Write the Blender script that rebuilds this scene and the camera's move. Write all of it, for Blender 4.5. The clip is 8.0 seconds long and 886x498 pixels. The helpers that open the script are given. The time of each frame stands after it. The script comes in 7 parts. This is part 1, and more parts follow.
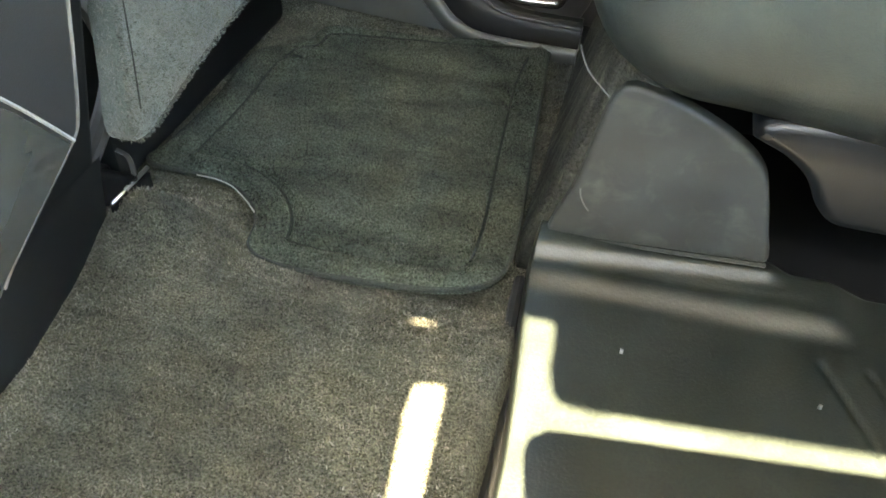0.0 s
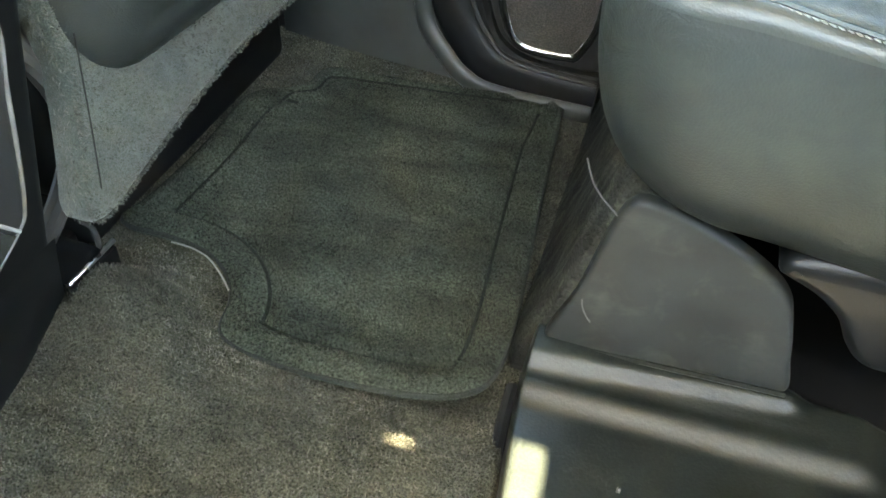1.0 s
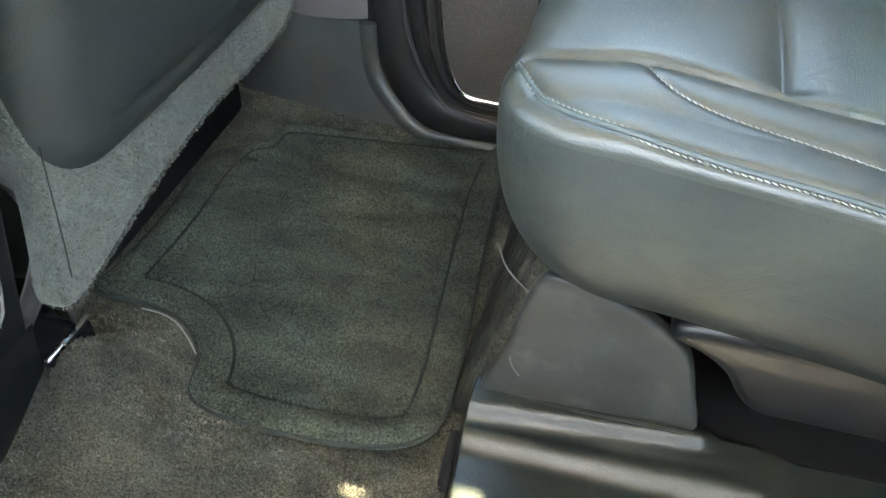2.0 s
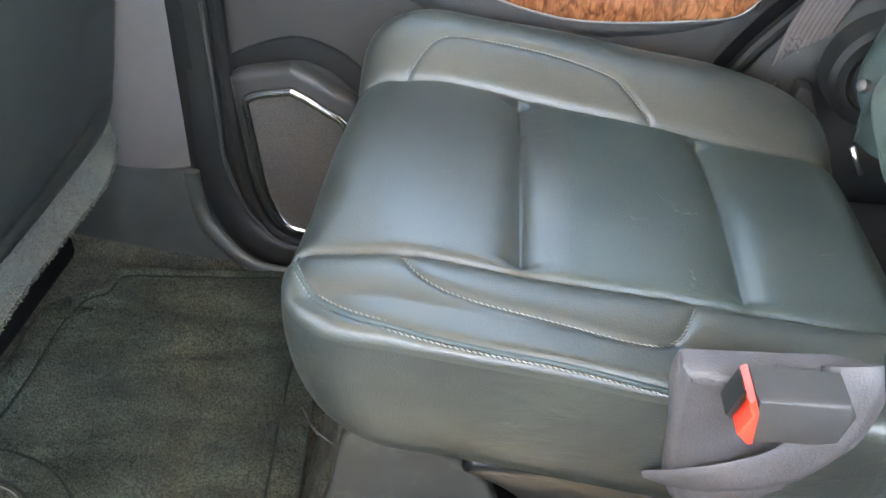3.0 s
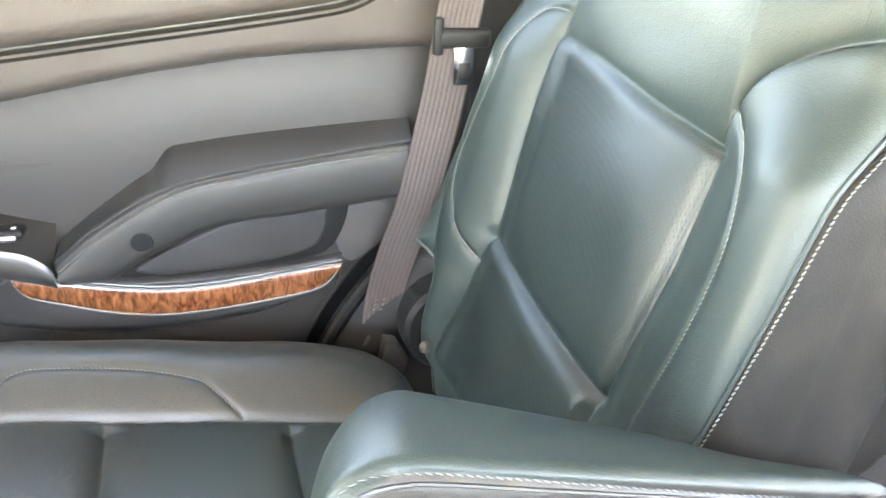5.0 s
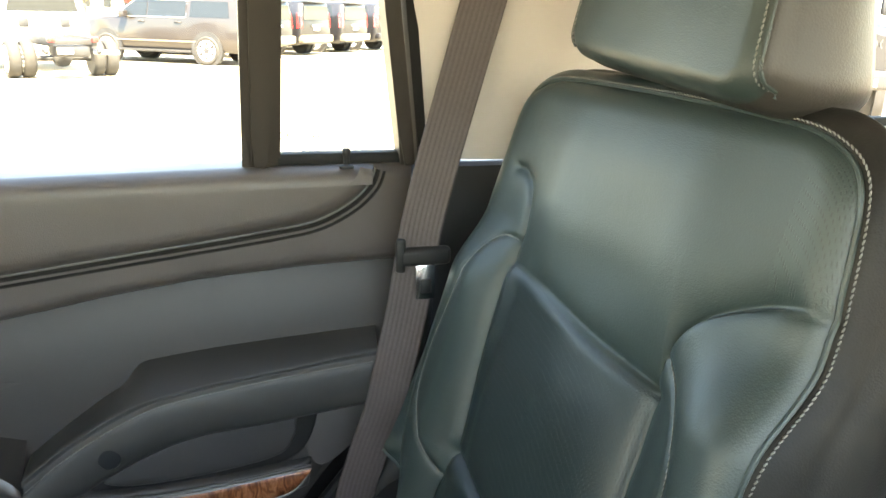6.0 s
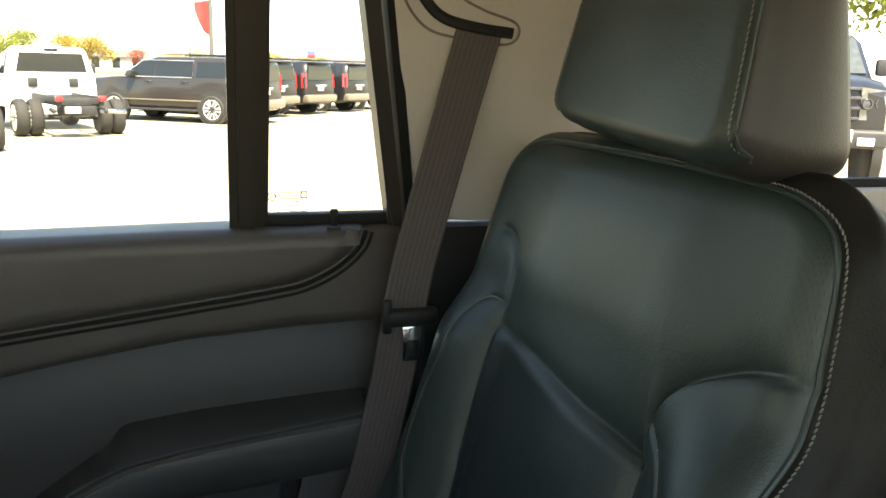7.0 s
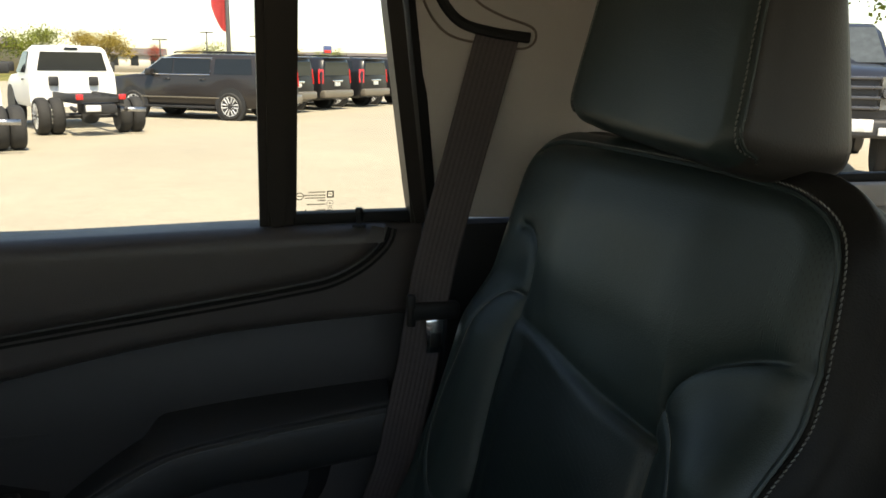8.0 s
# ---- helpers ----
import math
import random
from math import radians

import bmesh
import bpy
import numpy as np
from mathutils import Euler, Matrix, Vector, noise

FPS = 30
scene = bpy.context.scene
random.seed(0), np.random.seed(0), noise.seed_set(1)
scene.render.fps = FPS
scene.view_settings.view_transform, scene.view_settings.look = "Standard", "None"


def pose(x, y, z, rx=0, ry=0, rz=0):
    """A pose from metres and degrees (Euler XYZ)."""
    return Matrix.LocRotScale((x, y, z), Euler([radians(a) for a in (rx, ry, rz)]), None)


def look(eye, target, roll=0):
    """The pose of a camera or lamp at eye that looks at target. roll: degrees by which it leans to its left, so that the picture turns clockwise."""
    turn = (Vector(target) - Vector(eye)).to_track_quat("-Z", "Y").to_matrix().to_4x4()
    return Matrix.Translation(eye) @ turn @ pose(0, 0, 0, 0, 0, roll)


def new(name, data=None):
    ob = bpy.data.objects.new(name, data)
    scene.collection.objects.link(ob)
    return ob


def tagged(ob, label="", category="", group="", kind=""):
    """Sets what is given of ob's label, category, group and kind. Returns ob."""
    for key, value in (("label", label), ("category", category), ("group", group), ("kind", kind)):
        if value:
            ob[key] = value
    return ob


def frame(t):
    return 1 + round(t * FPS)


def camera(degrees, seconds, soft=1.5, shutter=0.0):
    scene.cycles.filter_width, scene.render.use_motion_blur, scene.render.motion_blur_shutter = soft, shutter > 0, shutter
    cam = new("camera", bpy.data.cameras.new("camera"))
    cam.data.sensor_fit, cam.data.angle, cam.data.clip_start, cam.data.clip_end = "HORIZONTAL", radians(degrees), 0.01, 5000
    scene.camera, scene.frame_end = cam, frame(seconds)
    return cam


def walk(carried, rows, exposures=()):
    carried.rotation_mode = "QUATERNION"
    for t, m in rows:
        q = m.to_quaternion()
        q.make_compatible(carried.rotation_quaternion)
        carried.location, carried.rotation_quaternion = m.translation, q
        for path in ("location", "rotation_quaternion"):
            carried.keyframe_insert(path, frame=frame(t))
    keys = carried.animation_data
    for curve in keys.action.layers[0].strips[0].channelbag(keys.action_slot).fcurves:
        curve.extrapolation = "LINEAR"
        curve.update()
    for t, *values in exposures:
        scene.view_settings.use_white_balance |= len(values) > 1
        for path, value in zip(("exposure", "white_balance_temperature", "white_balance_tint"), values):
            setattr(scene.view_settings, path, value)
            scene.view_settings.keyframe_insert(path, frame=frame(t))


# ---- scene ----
cam = camera(57.1, 8.0, soft=1.65)
PATH = [
    (0, (0.334, 0.101, 0.566), (-0.056, 1.539, -0.769), 0.7),
    (0.5, (0.315, 0.174, 0.581), (-0.115, 1.574, -0.781), 1.1),
    (1, (0.322, 0.222, 0.591), (-0.098, 1.634, -0.761), 2.4),
    (1.2, (0.327, 0.228, 0.589), (-0.088, 1.655, -0.749), 2.7),
    (2.3, (0.388, 0.223, 0.734), (0.017, 1.632, -0.636), -0.6),
    (2.5, (0.403, 0.218, 0.751), (0.094, 1.652, -0.609), 0.6),
    (3, (0.439, 0.234, 0.817), (0.314, 1.789, -0.435), 2.0),
    (3.5, (0.472, 0.266, 0.839), (0.526, 1.918, -0.287), 2.4),
    (4, (0.52, 0.279, 0.869), (0.759, 1.958, -0.191), 2.2),
    (4.5, (0.561, 0.281, 0.905), (0.967, 1.973, -0.082), 2.3),
    (5, (0.59, 0.267, 0.954), (1.103, 1.986, 0.07), 2.5),
    (5.2, (0.606, 0.262, 0.976), (1.136, 2.009, 0.159), 2.4),
    (6.3, (0.636, 0.257, 1.051), (1.198, 2.114, 0.567), 1.4),
    (6.5, (0.651, 0.258, 1.047), (1.213, 2.126, 0.603), 1.7),
    (7, (0.64, 0.257, 1.048), (1.192, 2.131, 0.619), 1.5),
    (7.5, (0.632, 0.251, 1.05), (1.165, 2.127, 0.606), 0.8),
    (8, (0.625, 0.222, 1.059), (1.135, 2.104, 0.615), 0.8),
]
EXPOSURES = [
    (0.0, 6.3, 9000, 2),
    (1.2, 6.1, 8900, 0),
    (2.5, 6.18, 8400, 6),
    (4.0, 6.12, 9150, 14),
    (5.2, 6.12, 9100, 15),
    (6.3, 3.5, 8450, 6),
    (6.7, 3.05, 8450, 6),
    (7.2, 2.0, 8100, 6),
    (8.0, 1.0, 7600, 8),
]
walk(cam, [(t, look(eye, target, roll)) for t, eye, target, roll in PATH], EXPOSURES)

# ---- daylight ----
SUN_ELEV, SUN_TURN = 57.5, 11.3
world = bpy.data.worlds.new("world")
scene.world = world
world.use_nodes = True
wn = world.node_tree.nodes
sky = wn.new("ShaderNodeTexSky")
sky.sky_type, sky.sun_disc = "NISHITA", False
sky.sun_elevation, sky.sun_rotation = radians(SUN_ELEV), radians(180 + SUN_TURN)
sky.dust_density = 0.6
wn["Background"].inputs["Strength"].default_value = 0.15
world.node_tree.links.new(sky.outputs[0], wn["Background"].inputs["Color"])
sun_data = bpy.data.lights.new("sun", "SUN")
sun_data.energy, sun_data.angle, sun_data.color = 5.0, radians(0.45), (1.0, 0.93, 0.82)
sun = new("sun", sun_data)
SUN_DIR = Vector((-0.2, 1.0, -1.6))
sun.matrix_world = look((0, -6, 12), Vector((0, -6, 12)) + SUN_DIR)

import mathutils.geometry

# ---- materials ----
def material(name, color, rough=0.5, metal=0.0, var=0.25, var_scale=8.0, grain=400.0, bump=0.15, dist=0.0006,
             spec=0.5, coat=0.0, kind="noise", speck=0.0, sheen=0.0, rough_var=0.1):
    """A node material with broad stains, fine grain and relief at real size."""
    m = bpy.data.materials.new(name)
    m.use_nodes = True
    n, l = m.node_tree.nodes, m.node_tree.links
    b = n["Principled BSDF"]
    co = n.new("ShaderNodeTexCoord")
    broad = n.new("ShaderNodeTexNoise")
    broad.inputs["Scale"].default_value, broad.inputs["Detail"].default_value = var_scale, 5
    l.new(co.outputs["Object"], broad.inputs["Vector"])
    fine = n.new("ShaderNodeTexVoronoi" if kind == "voronoi" else "ShaderNodeTexNoise")
    fine.inputs["Scale"].default_value = grain
    if kind != "voronoi":
        fine.inputs["Detail"].default_value = 3
    l.new(co.outputs["Object"], fine.inputs["Vector"])
    mix = n.new("ShaderNodeMix")
    mix.data_type = "RGBA"
    mix.inputs[6].default_value = (*[c * (1 - var) for c in color], 1)
    mix.inputs[7].default_value = (*[min(c * (1 + var), 1) for c in color], 1)
    ramp = n.new("ShaderNodeMapRange")
    ramp.inputs[1].default_value, ramp.inputs[2].default_value = 0.3, 0.7
    l.new(broad.outputs[0], ramp.inputs[0])
    l.new(ramp.outputs[0], mix.inputs[0])
    out = mix.outputs[2]
    if speck:
        m2 = n.new("ShaderNodeMix")
        m2.data_type, m2.blend_type = "RGBA", "MULTIPLY"
        m2.inputs[0].default_value = 1.0
        r2 = n.new("ShaderNodeMapRange")
        r2.inputs[1].default_value, r2.inputs[2].default_value = 0.3, 0.7
        r2.inputs[3].default_value, r2.inputs[4].default_value = 1 - speck, 1 + speck
        l.new(fine.outputs[0], r2.inputs[0])
        cc = n.new("ShaderNodeCombineColor")
        for k in range(3):
            l.new(r2.outputs[0], cc.inputs[k])
        l.new(out, m2.inputs[6])
        l.new(cc.outputs[0], m2.inputs[7])
        out = m2.outputs[2]
    l.new(out, b.inputs["Base Color"])
    rr = n.new("ShaderNodeMapRange")
    rr.inputs[3].default_value, rr.inputs[4].default_value = max(rough - rough_var, 0.02), min(rough + rough_var, 1)
    l.new(broad.outputs[0], rr.inputs[0])
    l.new(rr.outputs[0], b.inputs["Roughness"])
    b.inputs["Metallic"].default_value = metal
    b.inputs["Specular IOR Level"].default_value = spec
    b.inputs["Coat Weight"].default_value = coat
    b.inputs["Coat Roughness"].default_value = 0.08
    b.inputs["Sheen Weight"].default_value = sheen
    if bump:
        bp = n.new("ShaderNodeBump")
        bp.inputs["Strength"].default_value, bp.inputs["Distance"].default_value = bump, dist
        l.new(fine.outputs[0], bp.inputs["Height"])
        l.new(bp.outputs[0], b.inputs["Normal"])
    return m


LEATHER = material("black_leather", (0.0208, 0.0315, 0.0297), 0.42, spec=0.36, grain=700, bump=0.35, dist=0.0004, kind="voronoi", var=0.12, var_scale=5)
LEATHER_SEAT = material("leather_polished", (0.0255, 0.0290, 0.0258), 0.39, spec=0.50, grain=700, bump=0.35, dist=0.0004, kind="voronoi", var=0.14, var_scale=5)
LEATHER_SIDE = material("leather_flank", (0.0212, 0.0258, 0.0242), 0.46, spec=0.34, grain=650, bump=0.4, dist=0.0005, kind="voronoi", var=0.3, var_scale=10)
LEATHER_WORN = material("leather_side", (0.0285, 0.0280, 0.0262), 0.42, spec=0.48, grain=600, bump=0.35, dist=0.0004, kind="voronoi", var=0.22, var_scale=9)
HEAD_SIDE = material("leather_headrest_side", (0.0250, 0.0225, 0.0200), 0.46, spec=0.34, grain=650, bump=0.35, dist=0.0004, kind="voronoi", var=0.14, var_scale=7)
LEATHER_PANEL = material("leather_back_panel", (0.0255, 0.0285, 0.0265), 0.45, spec=0.40, grain=650, bump=0.4, dist=0.0005, kind="voronoi", var=0.2, var_scale=8)
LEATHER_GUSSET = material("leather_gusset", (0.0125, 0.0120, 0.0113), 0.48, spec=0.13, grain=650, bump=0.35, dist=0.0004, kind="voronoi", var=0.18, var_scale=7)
VINYL = material("soft_vinyl", (0.0265, 0.0268, 0.0262), 0.5, spec=0.38, grain=800, bump=0.3, dist=0.0003, kind="voronoi", var=0.1, var_scale=4)
PLASTIC = material("grained_plastic", (0.032, 0.031, 0.031), 0.5, spec=0.36, grain=900, bump=0.3, dist=0.0003, kind="voronoi", var=0.12)
PLASTIC_GREY = material("grey_plastic", (0.060, 0.057, 0.056), 0.55, spec=0.3, grain=900, bump=0.25, dist=0.0003, kind="voronoi", var=0.1)
PLASTIC_BLACK = material("black_plastic", (0.013, 0.013, 0.013), 0.48, spec=0.22, grain=800, bump=0.25, dist=0.0003, kind="voronoi", var=0.2)
SHELL_PLASTIC = material("shell_plastic", (0.0058, 0.0070, 0.0085), 0.36, spec=0.28, grain=700, bump=0.25, dist=0.0003, kind="voronoi", var=0.2, var_scale=10)
FLOOR_PLASTIC = material("floor_plastic", (0.0125, 0.0150, 0.0130), 0.33, spec=0.34, grain=380, bump=0.45, dist=0.0006, var=0.3, var_scale=14, speck=0.25)
RUBBER = material("rubber", (0.011, 0.011, 0.011), 0.6, spec=0.14, grain=300, bump=0.1)
def weather(m, scale, lo, hi, tint=(1, 1, 1), stretch=(1, 1, 1), edge=(0.35, 0.65), seed=0.0):
    """Lay brushed patches or stains of their own shape over a material's colour."""
    n, l = m.node_tree.nodes, m.node_tree.links
    sock = n["Principled BSDF"].inputs["Base Color"]
    src = sock.links[0].from_socket
    co, mp, no = n.new("ShaderNodeTexCoord"), n.new("ShaderNodeMapping"), n.new("ShaderNodeTexNoise")
    mp.inputs["Scale"].default_value, mp.inputs["Location"].default_value = stretch, (seed, seed * 0.7, 0)
    no.inputs["Scale"].default_value, no.inputs["Detail"].default_value, no.inputs["Roughness"].default_value = scale, 6, 0.62
    no.inputs["Distortion"].default_value = 0.6
    l.new(co.outputs["Object"], mp.inputs[0]); l.new(mp.outputs[0], no.inputs["Vector"])
    r = n.new("ShaderNodeMapRange")
    r.inputs[1].default_value, r.inputs[2].default_value = edge
    l.new(no.outputs[0], r.inputs[0])
    a, b = n.new("ShaderNodeMix"), n.new("ShaderNodeMix")
    a.data_type = b.data_type = "RGBA"
    a.inputs[6].default_value, a.inputs[7].default_value = (lo, lo, lo, 1), (hi * tint[0], hi * tint[1], hi * tint[2], 1)
    l.new(r.outputs[0], a.inputs[0])
    b.blend_type = "MULTIPLY"
    b.inputs[0].default_value = 1.0
    l.new(src, b.inputs[6]); l.new(a.outputs[2], b.inputs[7]); l.new(b.outputs[2], sock)
    return m


CARPET = material("carpet", (0.064, 0.066, 0.054), 0.95, grain=500, bump=1.0, dist=0.004, var=0.30, var_scale=9, spec=0.1, speck=0.72, rough_var=0.04)
MAT_CARPET = material("mat_carpet", (0.048, 0.058, 0.048), 0.95, grain=400, bump=1.0, dist=0.004, var=0.30, var_scale=11, spec=0.1, speck=0.75, rough_var=0.04)
def wrinkled(m, scale, stretch, dist, seed=0.0):
    """Soft creases laid over a material's fine grain."""
    n, l = m.node_tree.nodes, m.node_tree.links
    b = n["Principled BSDF"]
    first = b.inputs["Normal"].links[0].from_socket
    co, mp, no = n.new("ShaderNodeTexCoord"), n.new("ShaderNodeMapping"), n.new("ShaderNodeTexNoise")
    mp.inputs["Scale"].default_value, mp.inputs["Location"].default_value = stretch, (seed, seed, seed)
    no.inputs["Scale"].default_value, no.inputs["Detail"].default_value, no.inputs["Distortion"].default_value = scale, 4, 0.8
    area = n.new("ShaderNodeTexNoise")
    area.inputs["Scale"].default_value = 7
    r = n.new("ShaderNodeMapRange")
    r.inputs[1].default_value, r.inputs[2].default_value = 0.40, 0.68
    mul = n.new("ShaderNodeMath"); mul.operation = "MULTIPLY"
    bp = n.new("ShaderNodeBump"); bp.inputs["Strength"].default_value, bp.inputs["Distance"].default_value = 1.0, dist
    l.new(co.outputs["Object"], mp.inputs[0]); l.new(mp.outputs[0], no.inputs["Vector"]); l.new(co.outputs["Object"], area.inputs["Vector"])
    l.new(area.outputs[0], r.inputs[0]); l.new(no.outputs[0], mul.inputs[0]); l.new(r.outputs[0], mul.inputs[1])
    l.new(mul.outputs[0], bp.inputs["Height"]); l.new(first, bp.inputs["Normal"]); l.new(bp.outputs[0], b.inputs["Normal"])


wrinkled(LEATHER_SEAT, 60, (1, 1, 1), 0.0006, 1.3)
wrinkled(LEATHER, 60, (1, 1, 1), 0.0004)
wrinkled(LEATHER_WORN, 70, (0.5, 1, 2.2), 0.0020, 2.0)
wrinkled(LEATHER_SIDE, 45, (0.6, 1, 1.2), 0.0022, 5.0)
weather(CARPET, 7, 0.70, 1.25, (1.06, 1.0, 0.9))
weather(CARPET, 24, 0.80, 1.14, (1.0, 1.0, 1.0), (0.6, 1.8, 1), seed=6.3)
weather(MAT_CARPET, 9, 0.72, 1.22, (1.03, 1.0, 0.95), (0.8, 2.0, 1), seed=3.1)
weather(MAT_CARPET, 3.2, 0.92, 1.15, (1.12, 1.0, 0.88), edge=(0.5, 0.7), seed=1.7)
weather(FLOOR_PLASTIC, 26, 1.0, 1.5, (1, 0.98, 0.95), edge=(0.55, 0.75), seed=2.2)
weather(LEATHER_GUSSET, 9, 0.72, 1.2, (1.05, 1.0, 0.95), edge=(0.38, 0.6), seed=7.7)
weather(LEATHER_SIDE, 6, 0.85, 1.45, (1.06, 1.0, 0.88), edge=(0.45, 0.72), seed=4.4)
weather(LEATHER_WORN, 14, 0.9, 1.35, (1.0, 0.98, 0.94), edge=(0.52, 0.75), seed=0.6)
FLEECE = material("grey_fleece", (0.072, 0.080, 0.070), 0.95, grain=900, bump=0.8, dist=0.0012, var=0.16, var_scale=26, spec=0.1, speck=0.40, sheen=0.25)
weather(FLEECE, 60, 0.86, 1.12, (1, 1, 1), (1, 1, 1), seed=2.7)
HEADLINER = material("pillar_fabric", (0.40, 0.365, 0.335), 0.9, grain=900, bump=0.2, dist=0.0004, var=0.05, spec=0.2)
# unseen roof cloth, paler than the pillars to bounce more light onto the seats
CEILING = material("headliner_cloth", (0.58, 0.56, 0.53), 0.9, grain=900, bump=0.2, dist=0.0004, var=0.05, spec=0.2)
# darker webbing for the valleys: shade between the ribs put in as colour
WEBBING_SHADE = material("belt_groove_shade", (0.066, 0.055, 0.054), 0.8, spec=0.2, grain=420, bump=0.4, dist=0.0006, var=0.12, speck=0.10)
WEBBING = material("belt_webbing", (0.074, 0.062, 0.061), 0.75, spec=0.25, grain=420, bump=0.4, dist=0.0006, var=0.12, speck=0.10)
CHROME = material("chrome", (0.75, 0.75, 0.76), 0.16, 1.0, grain=50, bump=0, var=0.05)
STEEL = material("steel", (0.45, 0.45, 0.46), 0.3, 1.0, grain=200, bump=0.05, var=0.15)
THREAD = material("grey_thread", (0.165, 0.166, 0.154), 0.8, grain=900, bump=0.2, var=0.15)
THREAD_DARK = material("dark_thread", (0.13, 0.13, 0.12), 0.8, grain=900, bump=0.2, var=0.15)
RED = material("red_plastic", (0.62, 0.035, 0.02), 0.4, grain=300, bump=0.05, var=0.08)
MESH_GRILLE = material("speaker_mesh", (0.060, 0.051, 0.044), 0.55, grain=420, bump=0.9, dist=0.0015, kind="voronoi", var=0.2, speck=0.3)
SCUFF = material("pale_scuff", (0.10, 0.10, 0.096), 0.8, grain=900, bump=0.3, var=0.3)


def perforated(name, color, spec):
    """Leather with rows of fine punched holes."""
    m = material(name, color, 0.39, spec=spec, grain=700, bump=0.3, dist=0.0004, kind="voronoi", var=0.12, var_scale=6)
    n, l = m.node_tree.nodes, m.node_tree.links
    co = n.new("ShaderNodeTexCoord")
    sep = n.new("ShaderNodeSeparateXYZ")
    l.new(co.outputs["Object"], sep.inputs[0])
    waves = []
    for a, b2, sign in (("X", "Y", 1), ("X", "Y", -1)):
        s = n.new("ShaderNodeMath"); s.operation = "ADD" if sign > 0 else "SUBTRACT"
        l.new(sep.outputs[a], s.inputs[0]); l.new(sep.outputs[b2], s.inputs[1])
        k = n.new("ShaderNodeMath"); k.operation = "MULTIPLY"; k.inputs[1].default_value = 2 * math.pi / 0.0046
        l.new(s.outputs[0], k.inputs[0])
        w = n.new("ShaderNodeMath"); w.operation = "SINE"
        l.new(k.outputs[0], w.inputs[0]); waves.append(w)
    p = n.new("ShaderNodeMath"); p.operation = "MULTIPLY"
    l.new(waves[0].outputs[0], p.inputs[0]); l.new(waves[1].outputs[0], p.inputs[1])
    r = n.new("ShaderNodeMapRange")
    r.inputs[1].default_value, r.inputs[2].default_value = 0.55, 0.85
    r.inputs[3].default_value, r.inputs[4].default_value = 1.0, 0.5
    l.new(p.outputs[0], r.inputs[0])
    b = n["Principled BSDF"]
    old = b.inputs["Base Color"].links[0].from_socket
    mx = n.new("ShaderNodeMix"); mx.data_type, mx.blend_type = "RGBA", "MULTIPLY"; mx.inputs[0].default_value = 1
    cc = n.new("ShaderNodeCombineColor")
    for k2 in range(3):
        l.new(r.outputs[0], cc.inputs[k2])
    l.new(old, mx.inputs[6]); l.new(cc.outputs[0], mx.inputs[7]); l.new(mx.outputs[2], b.inputs["Base Color"])
    bp = n.new("ShaderNodeBump"); bp.inputs["Strength"].default_value, bp.inputs["Distance"].default_value = 0.5, 0.0006
    l.new(r.outputs[0], bp.inputs["Height"])
    first = b.inputs["Normal"].links[0].from_socket
    l.new(first, bp.inputs["Normal"]); l.new(bp.outputs[0], b.inputs["Normal"])
    return m


PERF = perforated("perforated_leather", (0.0220, 0.0305, 0.0272), 0.46)
PERF_INSERT = perforated("perforated_insert_leather", (0.0125, 0.0205, 0.0205), 0.40)
PERF_BACK = perforated("perforated_back_leather", (0.0208, 0.0315, 0.0297), 0.36)


def wood_material():
    m = material("burl_wood", (0.30, 0.10, 0.025), 0.22, grain=60, bump=0.02, var=0.5, var_scale=30, coat=0.7)
    n, l = m.node_tree.nodes, m.node_tree.links
    co = n.new("ShaderNodeTexCoord")
    mp = n.new("ShaderNodeMapping"); mp.inputs["Scale"].default_value = (150, 60, 55)
    ns = n.new("ShaderNodeTexNoise"); ns.inputs["Scale"].default_value, ns.inputs["Detail"].default_value, ns.inputs["Distortion"].default_value = 1.0, 7, 0.9
    rp = n.new("ShaderNodeValToRGB")
    rp.color_ramp.elements[0].position, rp.color_ramp.elements[0].color = 0.34, (0.075, 0.024, 0.011, 1)
    rp.color_ramp.elements[1].position, rp.color_ramp.elements[1].color = 0.70, (0.30, 0.125, 0.058, 1)
    e = rp.color_ramp.elements.new(0.5); e.color = (0.17, 0.060, 0.025, 1)
    l.new(co.outputs["Object"], mp.inputs[0]); l.new(mp.outputs[0], ns.inputs["Vector"]); l.new(ns.outputs[0], rp.inputs[0])
    l.new(rp.outputs[0], n["Principled BSDF"].inputs["Base Color"])
    return m


WOOD = wood_material()


def glass_material(name, tint=(1, 1, 1), rough=0.0):
    m = bpy.data.materials.new(name)
    m.use_nodes = True
    n, l = m.node_tree.nodes, m.node_tree.links
    n.remove(n["Principled BSDF"])
    tr = n.new("ShaderNodeBsdfTransparent"); tr.inputs[0].default_value = (*tint, 1)
    gl = n.new("ShaderNodeBsdfGlossy"); gl.inputs["Roughness"].default_value = 0.02
    fr = n.new("ShaderNodeFresnel"); fr.inputs[0].default_value = 1.45
    mx = n.new("ShaderNodeMixShader")
    l.new(fr.outputs[0], mx.inputs[0]); l.new(tr.outputs[0], mx.inputs[1]); l.new(gl.outputs[0], mx.inputs[2])
    l.new(mx.outputs[0], n["Material Output"].inputs["Surface"])
    return m


FRAME = material("frame_plastic", (0.026, 0.022, 0.019), 0.5, spec=0.3, grain=700, bump=0.25, dist=0.0003, kind="voronoi", var=0.15)
GLASS = glass_material("window_glass", (0.93, 0.95, 0.93))


